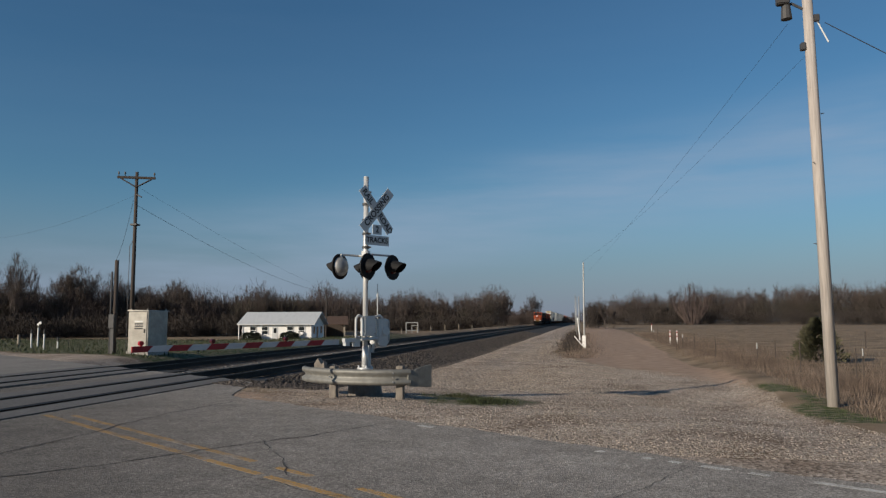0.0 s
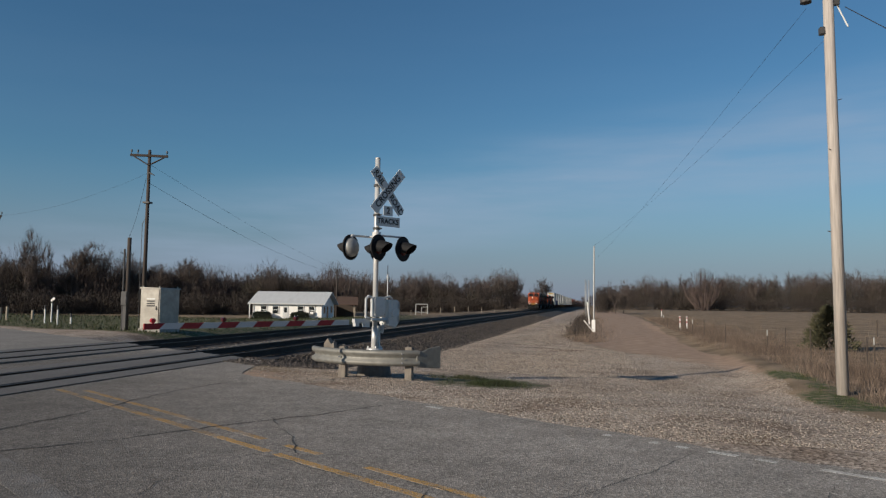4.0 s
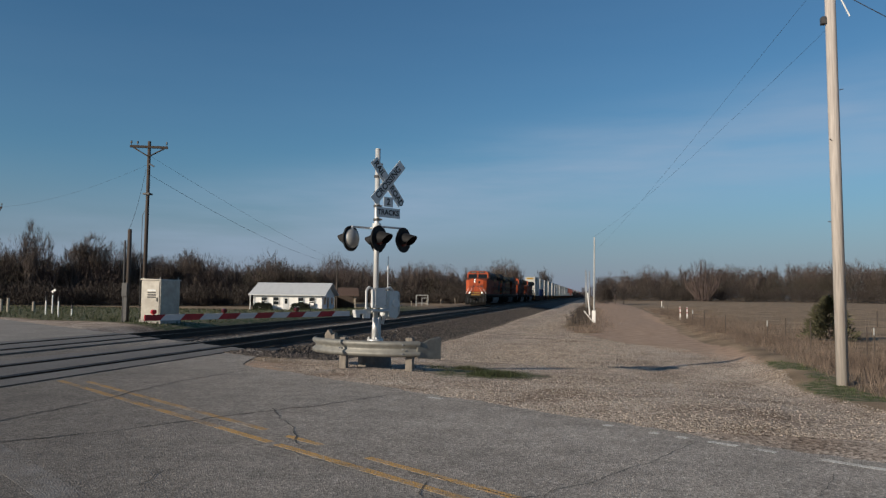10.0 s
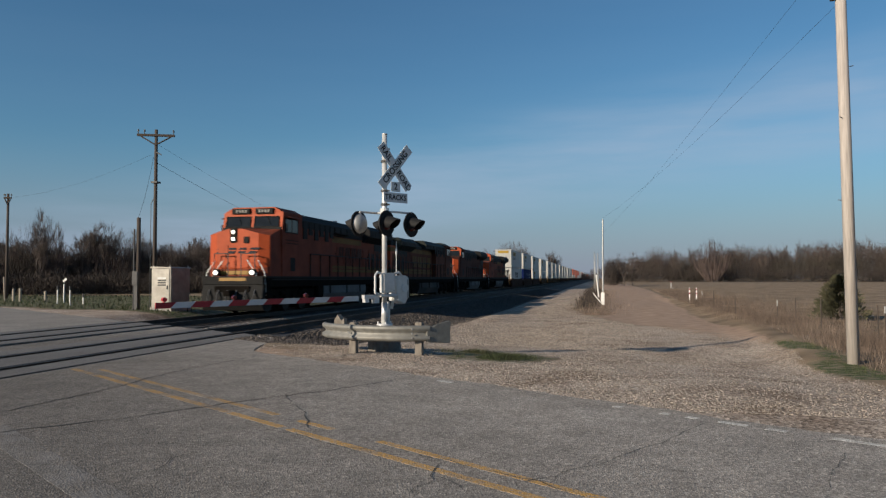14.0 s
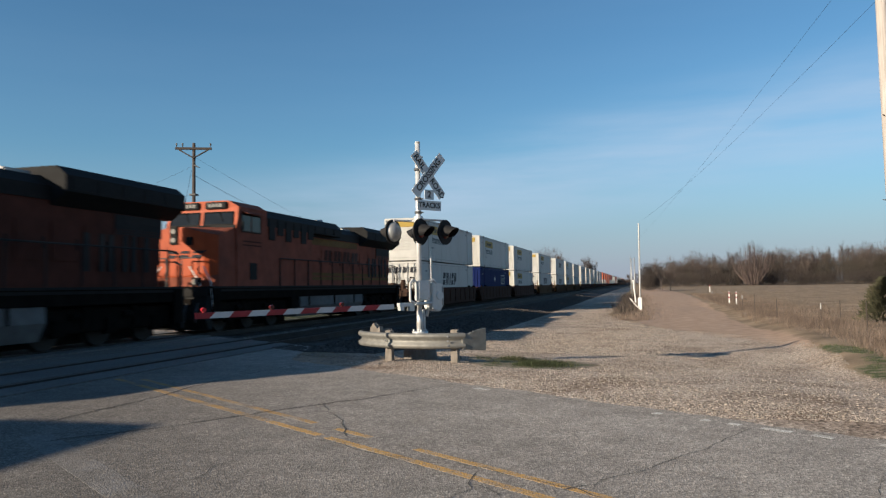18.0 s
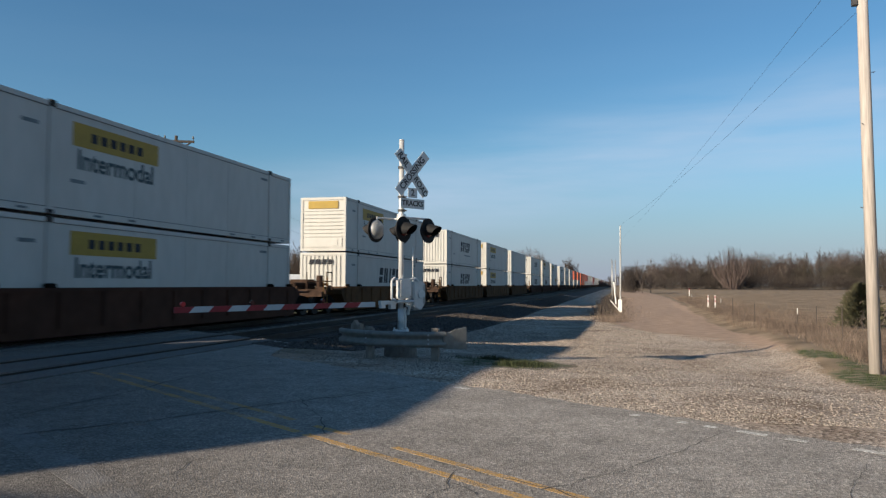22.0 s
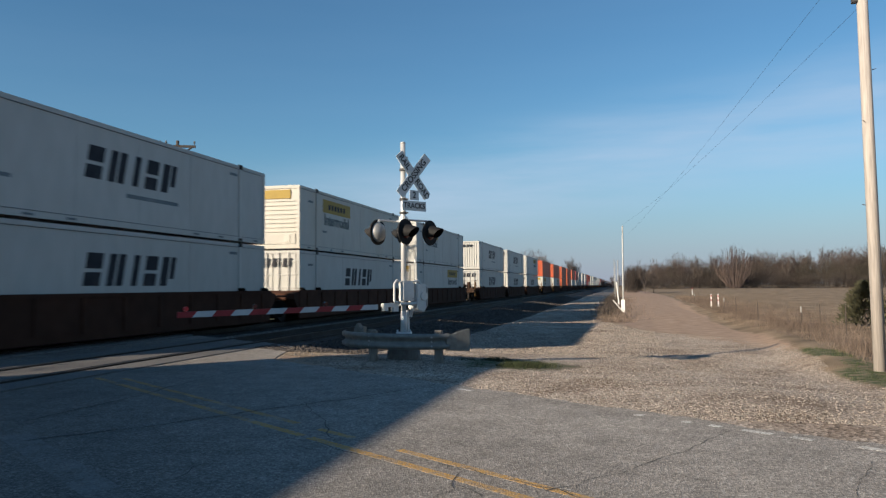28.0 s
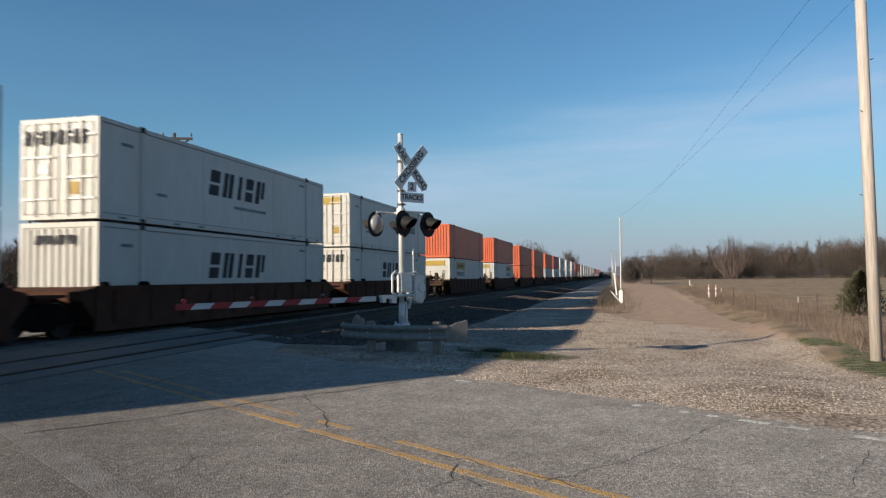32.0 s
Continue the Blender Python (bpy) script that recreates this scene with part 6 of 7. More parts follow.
    for x0, x1 in ((-1.30, -0.10), (0.10, 1.30)):
        def pane(b, x0=x0, x1=x1):
            u = [b.verts.new(p) for p in ((x0, 2.535 + k, 3.86), (x1, 2.535 + k, 3.86), (x1 * 0.97, 2.642 + k, 4.32), (x0 * 0.97, 2.642 + k, 4.32))]
            w = [b.verts.new(q.co + Vector((0, 0.05, -0.01))) for q in u]
            b.faces.new(u)
            for i in range(4):
                b.faces.new((u[i], u[(i + 1) % 4], w[(i + 1) % 4], w[i]))
        simple("windscreen", pane, GLASS, c, "dark cab windscreen")
        simple("screen_frame", lambda b: pipe(b, [(x0, 2.525 + k, 3.86), (x1, 2.525 + k, 3.86), (x1 * 0.97, 2.632 + k, 4.32), (x0 * 0.97, 2.632 + k, 4.32), (x0, 2.525 + k, 3.86)], 0.022, 5), LOCO_BLACK, c)
        simple("wiper", lambda b: pipe(b, [((x0 + x1) / 2, 2.60 + k, 4.34), ((x0 + x1) / 2 + 0.18, 2.535 + k, 3.98)], 0.012, 5), LOCO_BLACK, c)
        simple("number_board", lambda b: box(b, min(x0, x1) * 0.8 if x0 < 0 else 0.12, x1 * 0.75 if x0 > 0 else -0.16, 2.60 + k, 2.74 + k, 4.45, 4.70, 0.02), LOCO_BLACK, c, "dark number board")
        for i in range(4):
            u = (x0 + x1) / 2 * 0.78 - 0.27 + 0.145 * i
            simple("number_bar", lambda b: box(b, u, u + 0.085, 2.588 + k, 2.598 + k, 4.51, 4.64), LAMP_OFF, c)
    for s in (-1, 1):
        for y0, y1 in ((2.88, 3.52), (3.58, 4.22)):
            simple("side_window", lambda b: box(b, s * 1.455 - 0.02, s * 1.455 + 0.02, y0 + k, y1 + k, 3.64, 4.22, 0.01), GLASS, c, "dark cab side window")
        simple("window_frame", lambda b: pipe(b, [(s * 1.47, 2.85 + k, 3.61), (s * 1.47, 4.25 + k, 3.61), (s * 1.47, 4.25 + k, 4.25), (s * 1.47, 2.85 + k, 4.25), (s * 1.47, 2.85 + k, 3.61)], 0.025, 5), LOCO_BLACK, c)
        simple("sun_visor", lambda b: prism(b, [(s * 1.46, 4.34), (s * 1.72, 4.26), (s * 1.72, 4.28), (s * 1.46, 4.37)], 2.9 + k, 4.2 + k, "y"), hood_paint, c)
        simple("mirror", lambda b: box(b, s * 1.58 - 0.02, s * 1.58 + 0.02, 2.7 + k, 2.8 + k, 3.65, 3.98), LOCO_BLACK, c)
        simple("cab_vent", lambda b: box(b, s * 1.462 - 0.012, s * 1.462 + 0.012, 3.44 + k, 3.98 + k, 1.85, 2.48, 0.01), LOCO_BLACK, c, "dark louvred vent")
        simple("side_logo", lambda b: [box(b, s * 1.462 - 0.006, s * 1.462 + 0.006, 2.95 + k, 4.3 + k, z, z + 0.05) for z in (3.1, 3.24)], LOGO_FADED, c)
    # long hood
    e, last, rear = (0.0, 21.25, 20.5) if scheme == "new" else (0.16, 19.7, 20.9)      # the older radiator is lower and ends short of the hood
    simple("hood", lambda b: box(b, -1.02, 1.02, 4.76 + k, rear, 1.62, 3.84), hood_paint, lo, "long hood in grimy orange darkened for shade")
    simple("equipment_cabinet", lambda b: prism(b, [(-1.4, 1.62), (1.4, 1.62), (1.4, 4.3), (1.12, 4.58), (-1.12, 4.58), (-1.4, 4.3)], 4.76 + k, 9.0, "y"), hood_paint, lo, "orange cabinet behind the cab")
    simple("cabinet_top", lambda b: prism(b, [(-1.42, 3.95), (1.42, 3.95), (1.42, 4.3), (1.14, 4.61), (-1.14, 4.61), (-1.42, 4.3)], 4.85 + k, 12.4, "y"), upper, lo, "dark intake screens")
    simple("hood_top", lambda b: prism(b, [(-1.06, 3.84), (1.06, 3.84), (1.06, 4.2 - e), (0.75, 4.47 - e), (-0.75, 4.47 - e), (-1.06, 4.2 - e)], 9.0, rear - 0.05, "y"), upper, lo, "dark upper hood")
    for i in range(6):
        y = 5.0 + k + i * 0.72
        simple("intake_screen", lambda b: box(b, v * 1.42 - 0.025, v * 1.42 + 0.025, y, y + 0.5, 3.42 + 0.22 * (i % 2), 4.26, 0.01), LOCO_BLACK, lo, "black intake screen")
    for i in range(3):
        y = 9.3 + i * 1.05
        simple("blower_duct", lambda b: box(b, v * 1.42 - 0.03, v * 1.42 + 0.03, y, y + 0.8, 3.98, 4.27, 0.02), LOCO_BLACK, lo)
    if bands:
        for z0, z1, y1 in ((3.5, 3.8, 15.4), (1.88, 2.02, rear - 0.1), (2.08, 2.22, rear - 0.1)):
            for s in (-1, 1):
                simple("hood_band", lambda b: box(b, s * 1.03 - 0.012, s * 1.03 + 0.012, 9.1, y1, z0, z1), GRIMY_DULL_YELLOW, lo, "dull yellow hood stripe")
    rad = simple("radiator", lambda b: prism(b, [(-1.04, 3.72 - e), (1.04, 3.72 - e), (1.5, 4.06 - e), (1.5, 4.48 - 1.7 * e), (1.22, 4.72 - 1.7 * e), (-1.22, 4.72 - 1.7 * e), (-1.5, 4.48 - 1.7 * e), (-1.5, 4.06 - e)], 15.75 - e, last, "y"), upper, lo, "dark flared radiator hood")
    simple("radiator_rear", lambda b: prism(b, [(-0.9, 4.1 - e), (0.9, 4.1 - e), (0.9, 4.5 - 2 * e), (-0.9, 4.5 - 2 * e)], last, last + 0.03, "y"), LOCO_BLACK, rad)
    for i, s in itertools.product(range(5), (-1, 1)):
        simple("radiator_screen", lambda b: box(b, s * 1.505 - 0.012, s * 1.505 + 0.012, 16.0 - e + (last - 16.1) / 5 * i, 15.85 + (last - 16.1) / 5 * (i + 1), 4.12 - e, 4.42 - 1.7 * e), LOCO_BLACK, rad)
    simple("roof_fan", lambda b: [tube(b, (0, y, 4.72 - 1.7 * e), (0, y, 4.79 - 1.7 * e), 0.65, 0.6, 18) for y in (16.9, 18.7)], LOCO_BLACK, rad)
    for s in (-1, 1):
        lv = simple("rear_louvre", lambda b: box(b, s * 1.03 - 0.02, s * 1.03 + 0.02, last - 2.9, last - 0.6, 3.1, 3.7 - e, 0.01), BLACK, lo, "black louvre under the radiator")
        simple("slat", lambda b: [box(b, s * 1.055 - 0.012, s * 1.055 + 0.012, last - 2.85, last - 0.65, 3.14 + 0.08 * i, 3.165 + 0.08 * i) for i in range(5)], BLACK, lv)
    simple("exhaust", lambda b: box(b, -0.45, 0.45, 12.6, 13.9, 4.47, 4.66, 0.03), LOCO_BLACK, lo)
    simple("roof_hatch", lambda b: box(b, -0.6, 0.6, 14.6, 15.6, 4.47, 4.58, 0.03), GALV, lo, "pale roof hatch")
    simple("air_horn", lambda b: [tube(b, (0.5 + 0.12 * i, 10.9, 4.68), (0.5 + 0.12 * i, 11.5, 4.7), 0.03, 0.09, 8) for i in range(3)] + [box(b, 0.4, 0.85, 11.0, 11.15, 4.44, 4.66)], GALV, lo, "pale air horns")
    for i in range(9):
        y = 9.6 + i * 1.24
        simple("hood_door", lambda b: box(b, v * 1.036 - 0.014, v * 1.036 + 0.014, y, y + 1.04, 2.3, 3.3, 0.01), hood_paint, lo)
        simple("door_latch", lambda b: box(b, v * 1.055 - 0.012, v * 1.055 + 0.012, y + 0.92, y + 0.98, 2.6, 2.9), LOCO_BLACK, lo)
    for i in range(6):
        y = 17.0 + i * 0.52 + 0.12 * (i % 2)
        simple("door_louvre", lambda b: box(b, v * 1.06 - 0.012, v * 1.06 + 0.012, y, y + 0.24, 2.05, 3.1, 0.01), BLACK, lo, "tall black louvre")
    if letters:
        for i in range(4):
            y, w, low, high, x0 = (11.1 + i * 1.15, 0.85, 2.8, 3.3, 1.056) if scheme == "new" else (9.6 + i * 1.5, 1.1, 2.4, 3.25, -1.064)
            simple("logo_shape", lambda b: [prism(b, [(y + a, low), (y + a + w * 0.42, low), (y + a + w * 0.42 + 0.1, high), (y + a + 0.1, high)], x0, x0 + 0.008, "x") for a in (0.0, w * 0.52)], LOGO_FADED if scheme == "new" else GRIMY_DULL_YELLOW, lo, "faded side lettering as plain shapes")
    # handrails, steps, plough
    for s in (-1, 1):
        for i in range(12):
            y = 5.9 + i * 1.32
            simple("stanchion", lambda b: tube(b, (s * 1.44, y, 1.58), (s * 1.44, y, 2.72), 0.028, 0.028, 6), BLACK, lo)
        simple("handrail", lambda b: pipe(b, [(s * 1.44, 5.9, 2.72), (s * 1.44, 20.6, 2.72), (s * 1.3, 21.2, 2.65), (s * 1.3, 21.25, 1.6)], 0.028, 6), BLACK, lo)
        simple("front_handrail", lambda b: pipe(b, [(s * 1.02, 1.1 + k, 2.3), (s * 1.36, 1.02, 1.75), (s * 1.40, 1.0, 1.35), (s * 1.44, 1.1, 0.62)], 0.023, 6), HOUSING, lo, "pale step handrail")
        simple("step_handrail", lambda b: pipe(b, [(s * 0.55, 0.98, 2.32), (s * 0.98, 0.93, 1.75), (s * 1.06, 0.9, 1.2), (s * 0.98, 0.86, 0.7)], 0.023, 6), HOUSING, lo, "pale slanted handrail")
        simple("end_handrail", lambda b: pipe(b, [(s * 0.3, 0.92, 1.6), (s * 0.3, 0.92, 2.6), (s * 0.95, 0.92, 2.6), (s * 0.95, 0.92, 1.6)], 0.024, 6), DARK_GREY, lo)
        simple("steps", lambda b: [box(b, s * 1.2 - 0.25, s * 1.2 + 0.25, 1.0, 1.45, z, z + 0.05) for z in (0.55, 0.88, 1.2)] + [box(b, s * 1.47 - 0.02, s * 1.47 + 0.02, 1.0, 1.45, 0.5, 1.55)], UNDER, lo)
        simple("rear_steps", lambda b: [box(b, s * 1.2 - 0.25, s * 1.2 + 0.25, 20.7, 21.15, z, z + 0.05) for z in (0.55, 0.88, 1.2)] + [box(b, s * 1.47 - 0.02, s * 1.47 + 0.02, 20.7, 21.15, 0.5, 1.55)], UNDER, lo)
        simple("rear_handrail", lambda b: pipe(b, [(s * 1.42, 20.75, 0.7), (s * 1.38, 21.22, 1.0), (s * 1.38, 21.22, 2.3), (s * 1.44, 20.7, 2.4)], 0.024, 6), DARK_GREY, lo)
    simple("pilot", lambda b: prism(b, [(0.85, 0.16), (1.05, 0.16), (1.05, 1.3), (0.8, 1.3), (0.62, 0.5)], -1.4, 1.4, "x"), LOCO_BLACK, lo, "black snow plough pilot")
    simple("end_plate", lambda b: box(b, -1.4, 1.4, 0.74, 0.8, 1.28, 1.62), LOCO_BLACK, lo, "black end sill")
    if lit:
        simple("end_stripe", lambda b: box(b, -0.62, 0.62, 0.725, 0.738, 1.42, 1.56), band, lo, "yellow end stripe")
    simple("coupler", lambda b: (box(b, -0.16, 0.16, 0.2, 0.9, 0.78, 1.02, 0.03), box(b, -0.16, 0.16, 21.3, 21.64, 0.78, 1.02, 0.03)), UNDER, lo)
    simple("rear_pilot", lambda b: box(b, -1.4, 1.4, 21.2, 21.35, 0.3, 1.5), LOCO_BLACK, lo)
    for i in range(6):
        x = -1.05 + 0.42 * i
        simple("air_hose", lambda b: pipe(b, [(x, 0.74, 1.05), (x + 0.05, 0.5, 0.75), (x, 0.58, 0.42)], 0.035, 6), DARK_GREY, lo)
    if scheme == "old":
        # hood end in the lighter orange of a sunlit face
        end = simple("hood_end", lambda b: box(b, -1.045, 1.045, 19.7, 20.93, 1.64, 3.84), ORANGE, lo, "orange end of the long hood")
        simple("end_band", lambda b: (box(b, -1.058, 1.058, 19.7, 20.945, 3.42, 3.72), box(b, -1.058, 1.058, 19.7, 20.945, 1.86, 2.2)), GRIMY_DULL_YELLOW, end, "two yellow bands")
    relength(lo, factor)
    return lo


first = locomotive("locomotive", "orange and black freight locomotive with lit headlights", "new")
LOCO_AT = 266.6
second = locomotive("locomotive", "orange and dark green older freight locomotive, running long hood first", "old", False, DULL_SHADE_ORANGE, factor=1.09)
trailing = locomotive("locomotive", "dark orange freight locomotive with sooty, shade-darkened sides, third in line", "new", False, SOOTY_SHADE_ORANGE, False, False)
last_unit = locomotive("locomotive", "dusty orange and black freight locomotive next to the containers", "new", False, DUSTY_SHADE_ORANGE, factor=1.0)
rolls(first, LOCO_AT)
rolls(trailing, LOCO_AT + 43.4)
rolls(last_unit, LOCO_AT + 64.4)
second.matrix_basis = pose(FAR, LOCO_AT + 43.4, 0, 0, 0, 180)
ROLLING.append((second, LOCO_AT + 43.4))

# ---- containers ----
BL, BW, BH = 16.15, 2.59, 2.88
# five plain slanted blocks of a logo, each split by a thin gap
def bar_at(y0, y1, z0, z1):
    return [(y0, z0), (y1, z0), (y1, z1), (y0, z1)]


BLOCKS = [[bar_at(0.0, 0.66, 1.28, 1.66), bar_at(0.0, 0.66, 1.76, 2.2)], [bar_at(0.0, 0.3, 1.28, 2.2), bar_at(0.4, 0.7, 1.28, 2.2)],
          [bar_at(0.15, 0.42, 1.28, 2.2)], [bar_at(-0.2, 0.4, 1.28, 1.66), bar_at(-0.2, 0.4, 1.76, 2.2)], [bar_at(-0.3, 0.05, 1.28, 2.2), bar_at(0.15, 0.4, 1.5, 2.2)]]


def container(material, end, side, label):
    c = thing("container", label, "shipping container", group="stacked containers")
    w = BW / 2
    simple("body", lambda b: box(b, -w + 0.02, w - 0.02, 0.04, BL - 0.04, 0.06, BH - 0.04), material, c)
    def edges(b):
        for x0, x1 in ((-w, -w + 0.13), (w - 0.13, w)):
            for y0, y1 in ((0.0, 0.14), (BL - 0.14, BL)):
                box(b, x0, x1, y0, y1, 0.0, BH)
        for x0, x1 in ((-w, -w + 0.07), (w - 0.07, w)):
            box(b, x0, x1, 0.14, BL - 0.14, 0.0, 0.16)
            box(b, x0, x1, 0.14, BL - 0.14, BH - 0.12, BH)
        for y0, y1 in ((0.0, 0.08), (BL - 0.08, BL)):
            box(b, -w + 0.13, w - 0.13, y0, y1, 0.0, 0.14)
            box(b, -w + 0.13, w - 0.13, y0, y1, BH - 0.14, BH)
    simple("frame", edges, material, c)
    for y in (1.98, BL - 1.98):
        for s in (-1, 1):
            simple("stacking_post", lambda b: box(b, s * w - 0.03, s * w + 0.012, y - 0.10, y + 0.10, 0.0, BH), material, c)
        simple("corner_casting", lambda b: box(b, w - 0.05, w + 0.02, y - 0.12, y + 0.12, BH - 0.14, BH + 0.05, 0.01), BLACK, c, "dark corner casting")
        simple("corner_casting", lambda b: box(b, w - 0.05, w + 0.02, y - 0.12, y + 0.12, 0.0, 0.12, 0.01), BLACK, c, "dark corner casting")
    if end == "ribbed":                 # smooth nose with level ribs
        for i in range(8):
            simple("end_rib", lambda b: box(b, -w + 0.22, w - 0.22, -0.005, 0.05, 0.75 + 0.2 * i, 0.80 + 0.2 * i, 0.004), material, c)
        simple("end_panel", lambda b: box(b, -w + 0.2, w - 0.2, 0.0, 0.05, 0.2, 0.68, 0.01), material, c)
        simple("hose_box", lambda b: box(b, 0.55, 0.85, -0.02, 0.05, 0.28, 0.62, 0.01), material, c)
    elif end == "corrugated":
        for i in range(9):
            x = -w + 0.22 + i * 0.245
            simple("end_rib", lambda b: prism(b, [(x, 0.06), (x + 0.04, -0.015), (x + 0.12, -0.015), (x + 0.16, 0.06)], 0.18, BH - 0.18, "z"), material, c)
    else:                               # doors with locking bars
        for s in (-1, 1):
            d = simple("door", lambda b: box(b, min(s * 0.02, s * 1.12), max(s * 0.02, s * 1.12), 0.0, 0.06, 0.16, BH - 0.16, 0.01), material, c)
            for x in (0.3, 0.78):
                simple("locking_bar", lambda b: tube(b, (s * x, -0.06, 0.1), (s * x, -0.06, BH - 0.1), 0.028, 0.028, 6), GALV, d)
            for z in (0.55, 1.15, 1.75, 2.35):
                simple("hinge", lambda b: box(b, min(s * 0.15, s * 1.2), max(s * 0.15, s * 1.2), -0.05, 0.01, z, z + 0.05), GALV, d)
            simple("placard", lambda b: box(b, min(s * 0.4, s * 0.68), max(s * 0.4, s * 0.68), -0.02, 0.0, 0.7 if s > 0 else 1.3, 1.05 if s > 0 else 1.55), LOGO_YELLOW if s > 0 else GALV, d)
    # markings as plain shapes
    if side == "dark":
        for i in range(5):
            y = 5.72 + i * 0.93
            lean = lambda p, q: (y + p + 0.22 * (q - 1.28), q)
            simple("side_logo", lambda b: [prism(b, [lean(*p) for p in shape], w - 0.018, w - 0.012, "x") for shape in BLOCKS[i]], LOGO_DARK, c, "dark slanted logo shape")
        simple("side_logo", lambda b: box(b, w - 0.018, w - 0.013, 7.5, 10.1, 0.9, 1.02), LOGO_GREY, c)
        for i in range(4):
            g = 1.5 if end == "door" else 1.0
            x, z0 = (-0.72 + 0.36 * i) * g - 0.05, BH - 0.38 - 0.24 * g
            simple("end_logo", lambda b: [prism(b, [(x + o, z0), (x + o + 0.11 * g, z0), (x + o + 0.16 * g, z0 + 0.26 * g), (x + o + 0.05 * g, z0 + 0.26 * g)], -0.075 if end == "door" else -0.045, -0.06 if end == "door" else -0.03, "y") for o in (0.0, 0.14 * g)], LOGO_DARK, c)
    elif side in ("yellow", "yellow_low", "yellow_far"):
        d = 7.0 if side == "yellow_far" else 0.0
        z = 1.9 if side == "yellow" else 1.95
        simple("side_logo", lambda b: box(b, w - 0.018, w - 0.011, 2.75 + d, 6.5 + d, z, z + 0.64), LOGO_YELLOW, c, "yellow logo panel")
        for i in range(6):
            simple("side_logo", lambda b: box(b, w - 0.011, w - 0.008, 3.45 + d + 0.40 * i, 3.7 + d + 0.40 * i, z + 0.18, z + 0.44), LOGO_DARK, c)
        word = new("lettering", text_mesh("Intermodal", 0.76, LOGO_TEAL, bold=0.017))
        word.parent, word.matrix_basis = c, pose(w - 0.012, 4.6 + d, z - 0.37, 90, 0, 90)
        simple("end_logo", lambda b: box(b, -0.85, 0.85, -0.01, 0.05, BH - 0.6, BH - 0.2), LOGO_YELLOW, c, "yellow band")
    elif side == "number":
        simple("side_logo", lambda b: box(b, w - 0.018, w - 0.011, 11.0, 13.0, 1.28, 2.25), GALV, c)
        simple("side_logo", lambda b: box(b, w - 0.011, w - 0.008, 11.12, 12.88, 1.38, 2.15), material, c)
        simple("side_logo", lambda b: [box(b, w - 0.008, w - 0.005, 11.3 + 0.42 * i, 11.58 + 0.42 * i, 1.55, 1.95) for i in range(4)], LOGO_GREY, c)
        simple("side_logo", lambda b: prism(b, [(7.15, 1.85), (7.4, 2.15), (7.65, 1.85), (7.4, 1.55)], w - 0.018, w - 0.011, "x"), SIGN_WHITE, c)
        t = new("end_number", text_mesh("53", 0.6, SIGN_WHITE, "end_number"))
        t.parent, t.matrix_basis = c, pose(0.15, -0.05, 1.6, 90, 0, 0)
    for i, (y, z) in enumerate(((1.0, 2.2), (13.4, 2.45), (2.7, 0.9))):
        simple("mark", lambda b: box(b, w - 0.018, w - 0.013, y, y + 0.55, z, z + 0.10), LOGO_GREY, c)
    simple("rail_seam", lambda b: (box(b, w - 0.02, w + 0.003, 0.2, BL - 0.2, 0.172, 0.186), box(b, w - 0.02, w + 0.003, 0.2, BL - 0.2, BH - 0.142, BH - 0.13)), LOGO_GREY, c, "thin grey seam along the rails")
    for y in (0.9, 3.6, 5.1, 11.0, 12.6, 15.2):
        simple("fork_slot", lambda b: box(b, w - 0.01, w + 0.004, y, y + 0.34, 0.05, 0.11), LOGO_GREY, c)
    for y in (5.4, 8.1, 10.8):
        simple("side_seam", lambda b: box(b, w - 0.02, w - 0.014, y, y + 0.03, 0.16, BH - 0.12), material, c)
    return c


KINDS = {
    "W_rib_y": (BOX_WHITE, "ribbed", "yellow", "white container with a yellow logo panel"),
    "C_rib_y": (BOX_CREAM, "ribbed", "yellow", "cream stained container with a yellow logo panel"),
    "W_rib_yl": (BOX_WHITE, "ribbed", "yellow_low", "white container with a low yellow logo panel"),
    "W_cor_d": (BOX_WHITE, "corrugated", "dark", "white container with a dark slanted logo and corrugated end"),
    "W_door_d": (BOX_WHITE, "door", "dark", "white container with a dark slanted logo and barred doors"),
    "W_door_y": (BOX_WHITE, "door", "yellow_far", "white container with yellow panels and barred doors"),
    "W_cor": (BOX_WHITE, "corrugated", "", "plain white container with a corrugated end"),
    "G_cor": (BOX_GREY, "corrugated", "", "plain grey corrugated steel container"),
    "B_cor": (BOX_BLUE, "corrugated", "number", "dark blue container with white markings"),
    "O_cor": (BOX_ORANGE, "corrugated", "", "plain orange corrugated steel container"),
    "R_door": (BOX_RED, "door", "", "dull red container with barred doors"),
}
MADE = {}


def load(kind, y, z):
    if kind not in MADE:
        MADE[kind] = container(*KINDS[kind])
        ob = MADE[kind]
    else:
        ob = copy_thing(MADE[kind], pose(0, 0, 0))
    ob.matrix_basis = pose(FAR, y, z)
    ROLLING.append((ob, (y, z)))


# ---- well cars ----
WELL_TOP, WELL_FLOOR = 1.38, 0.32


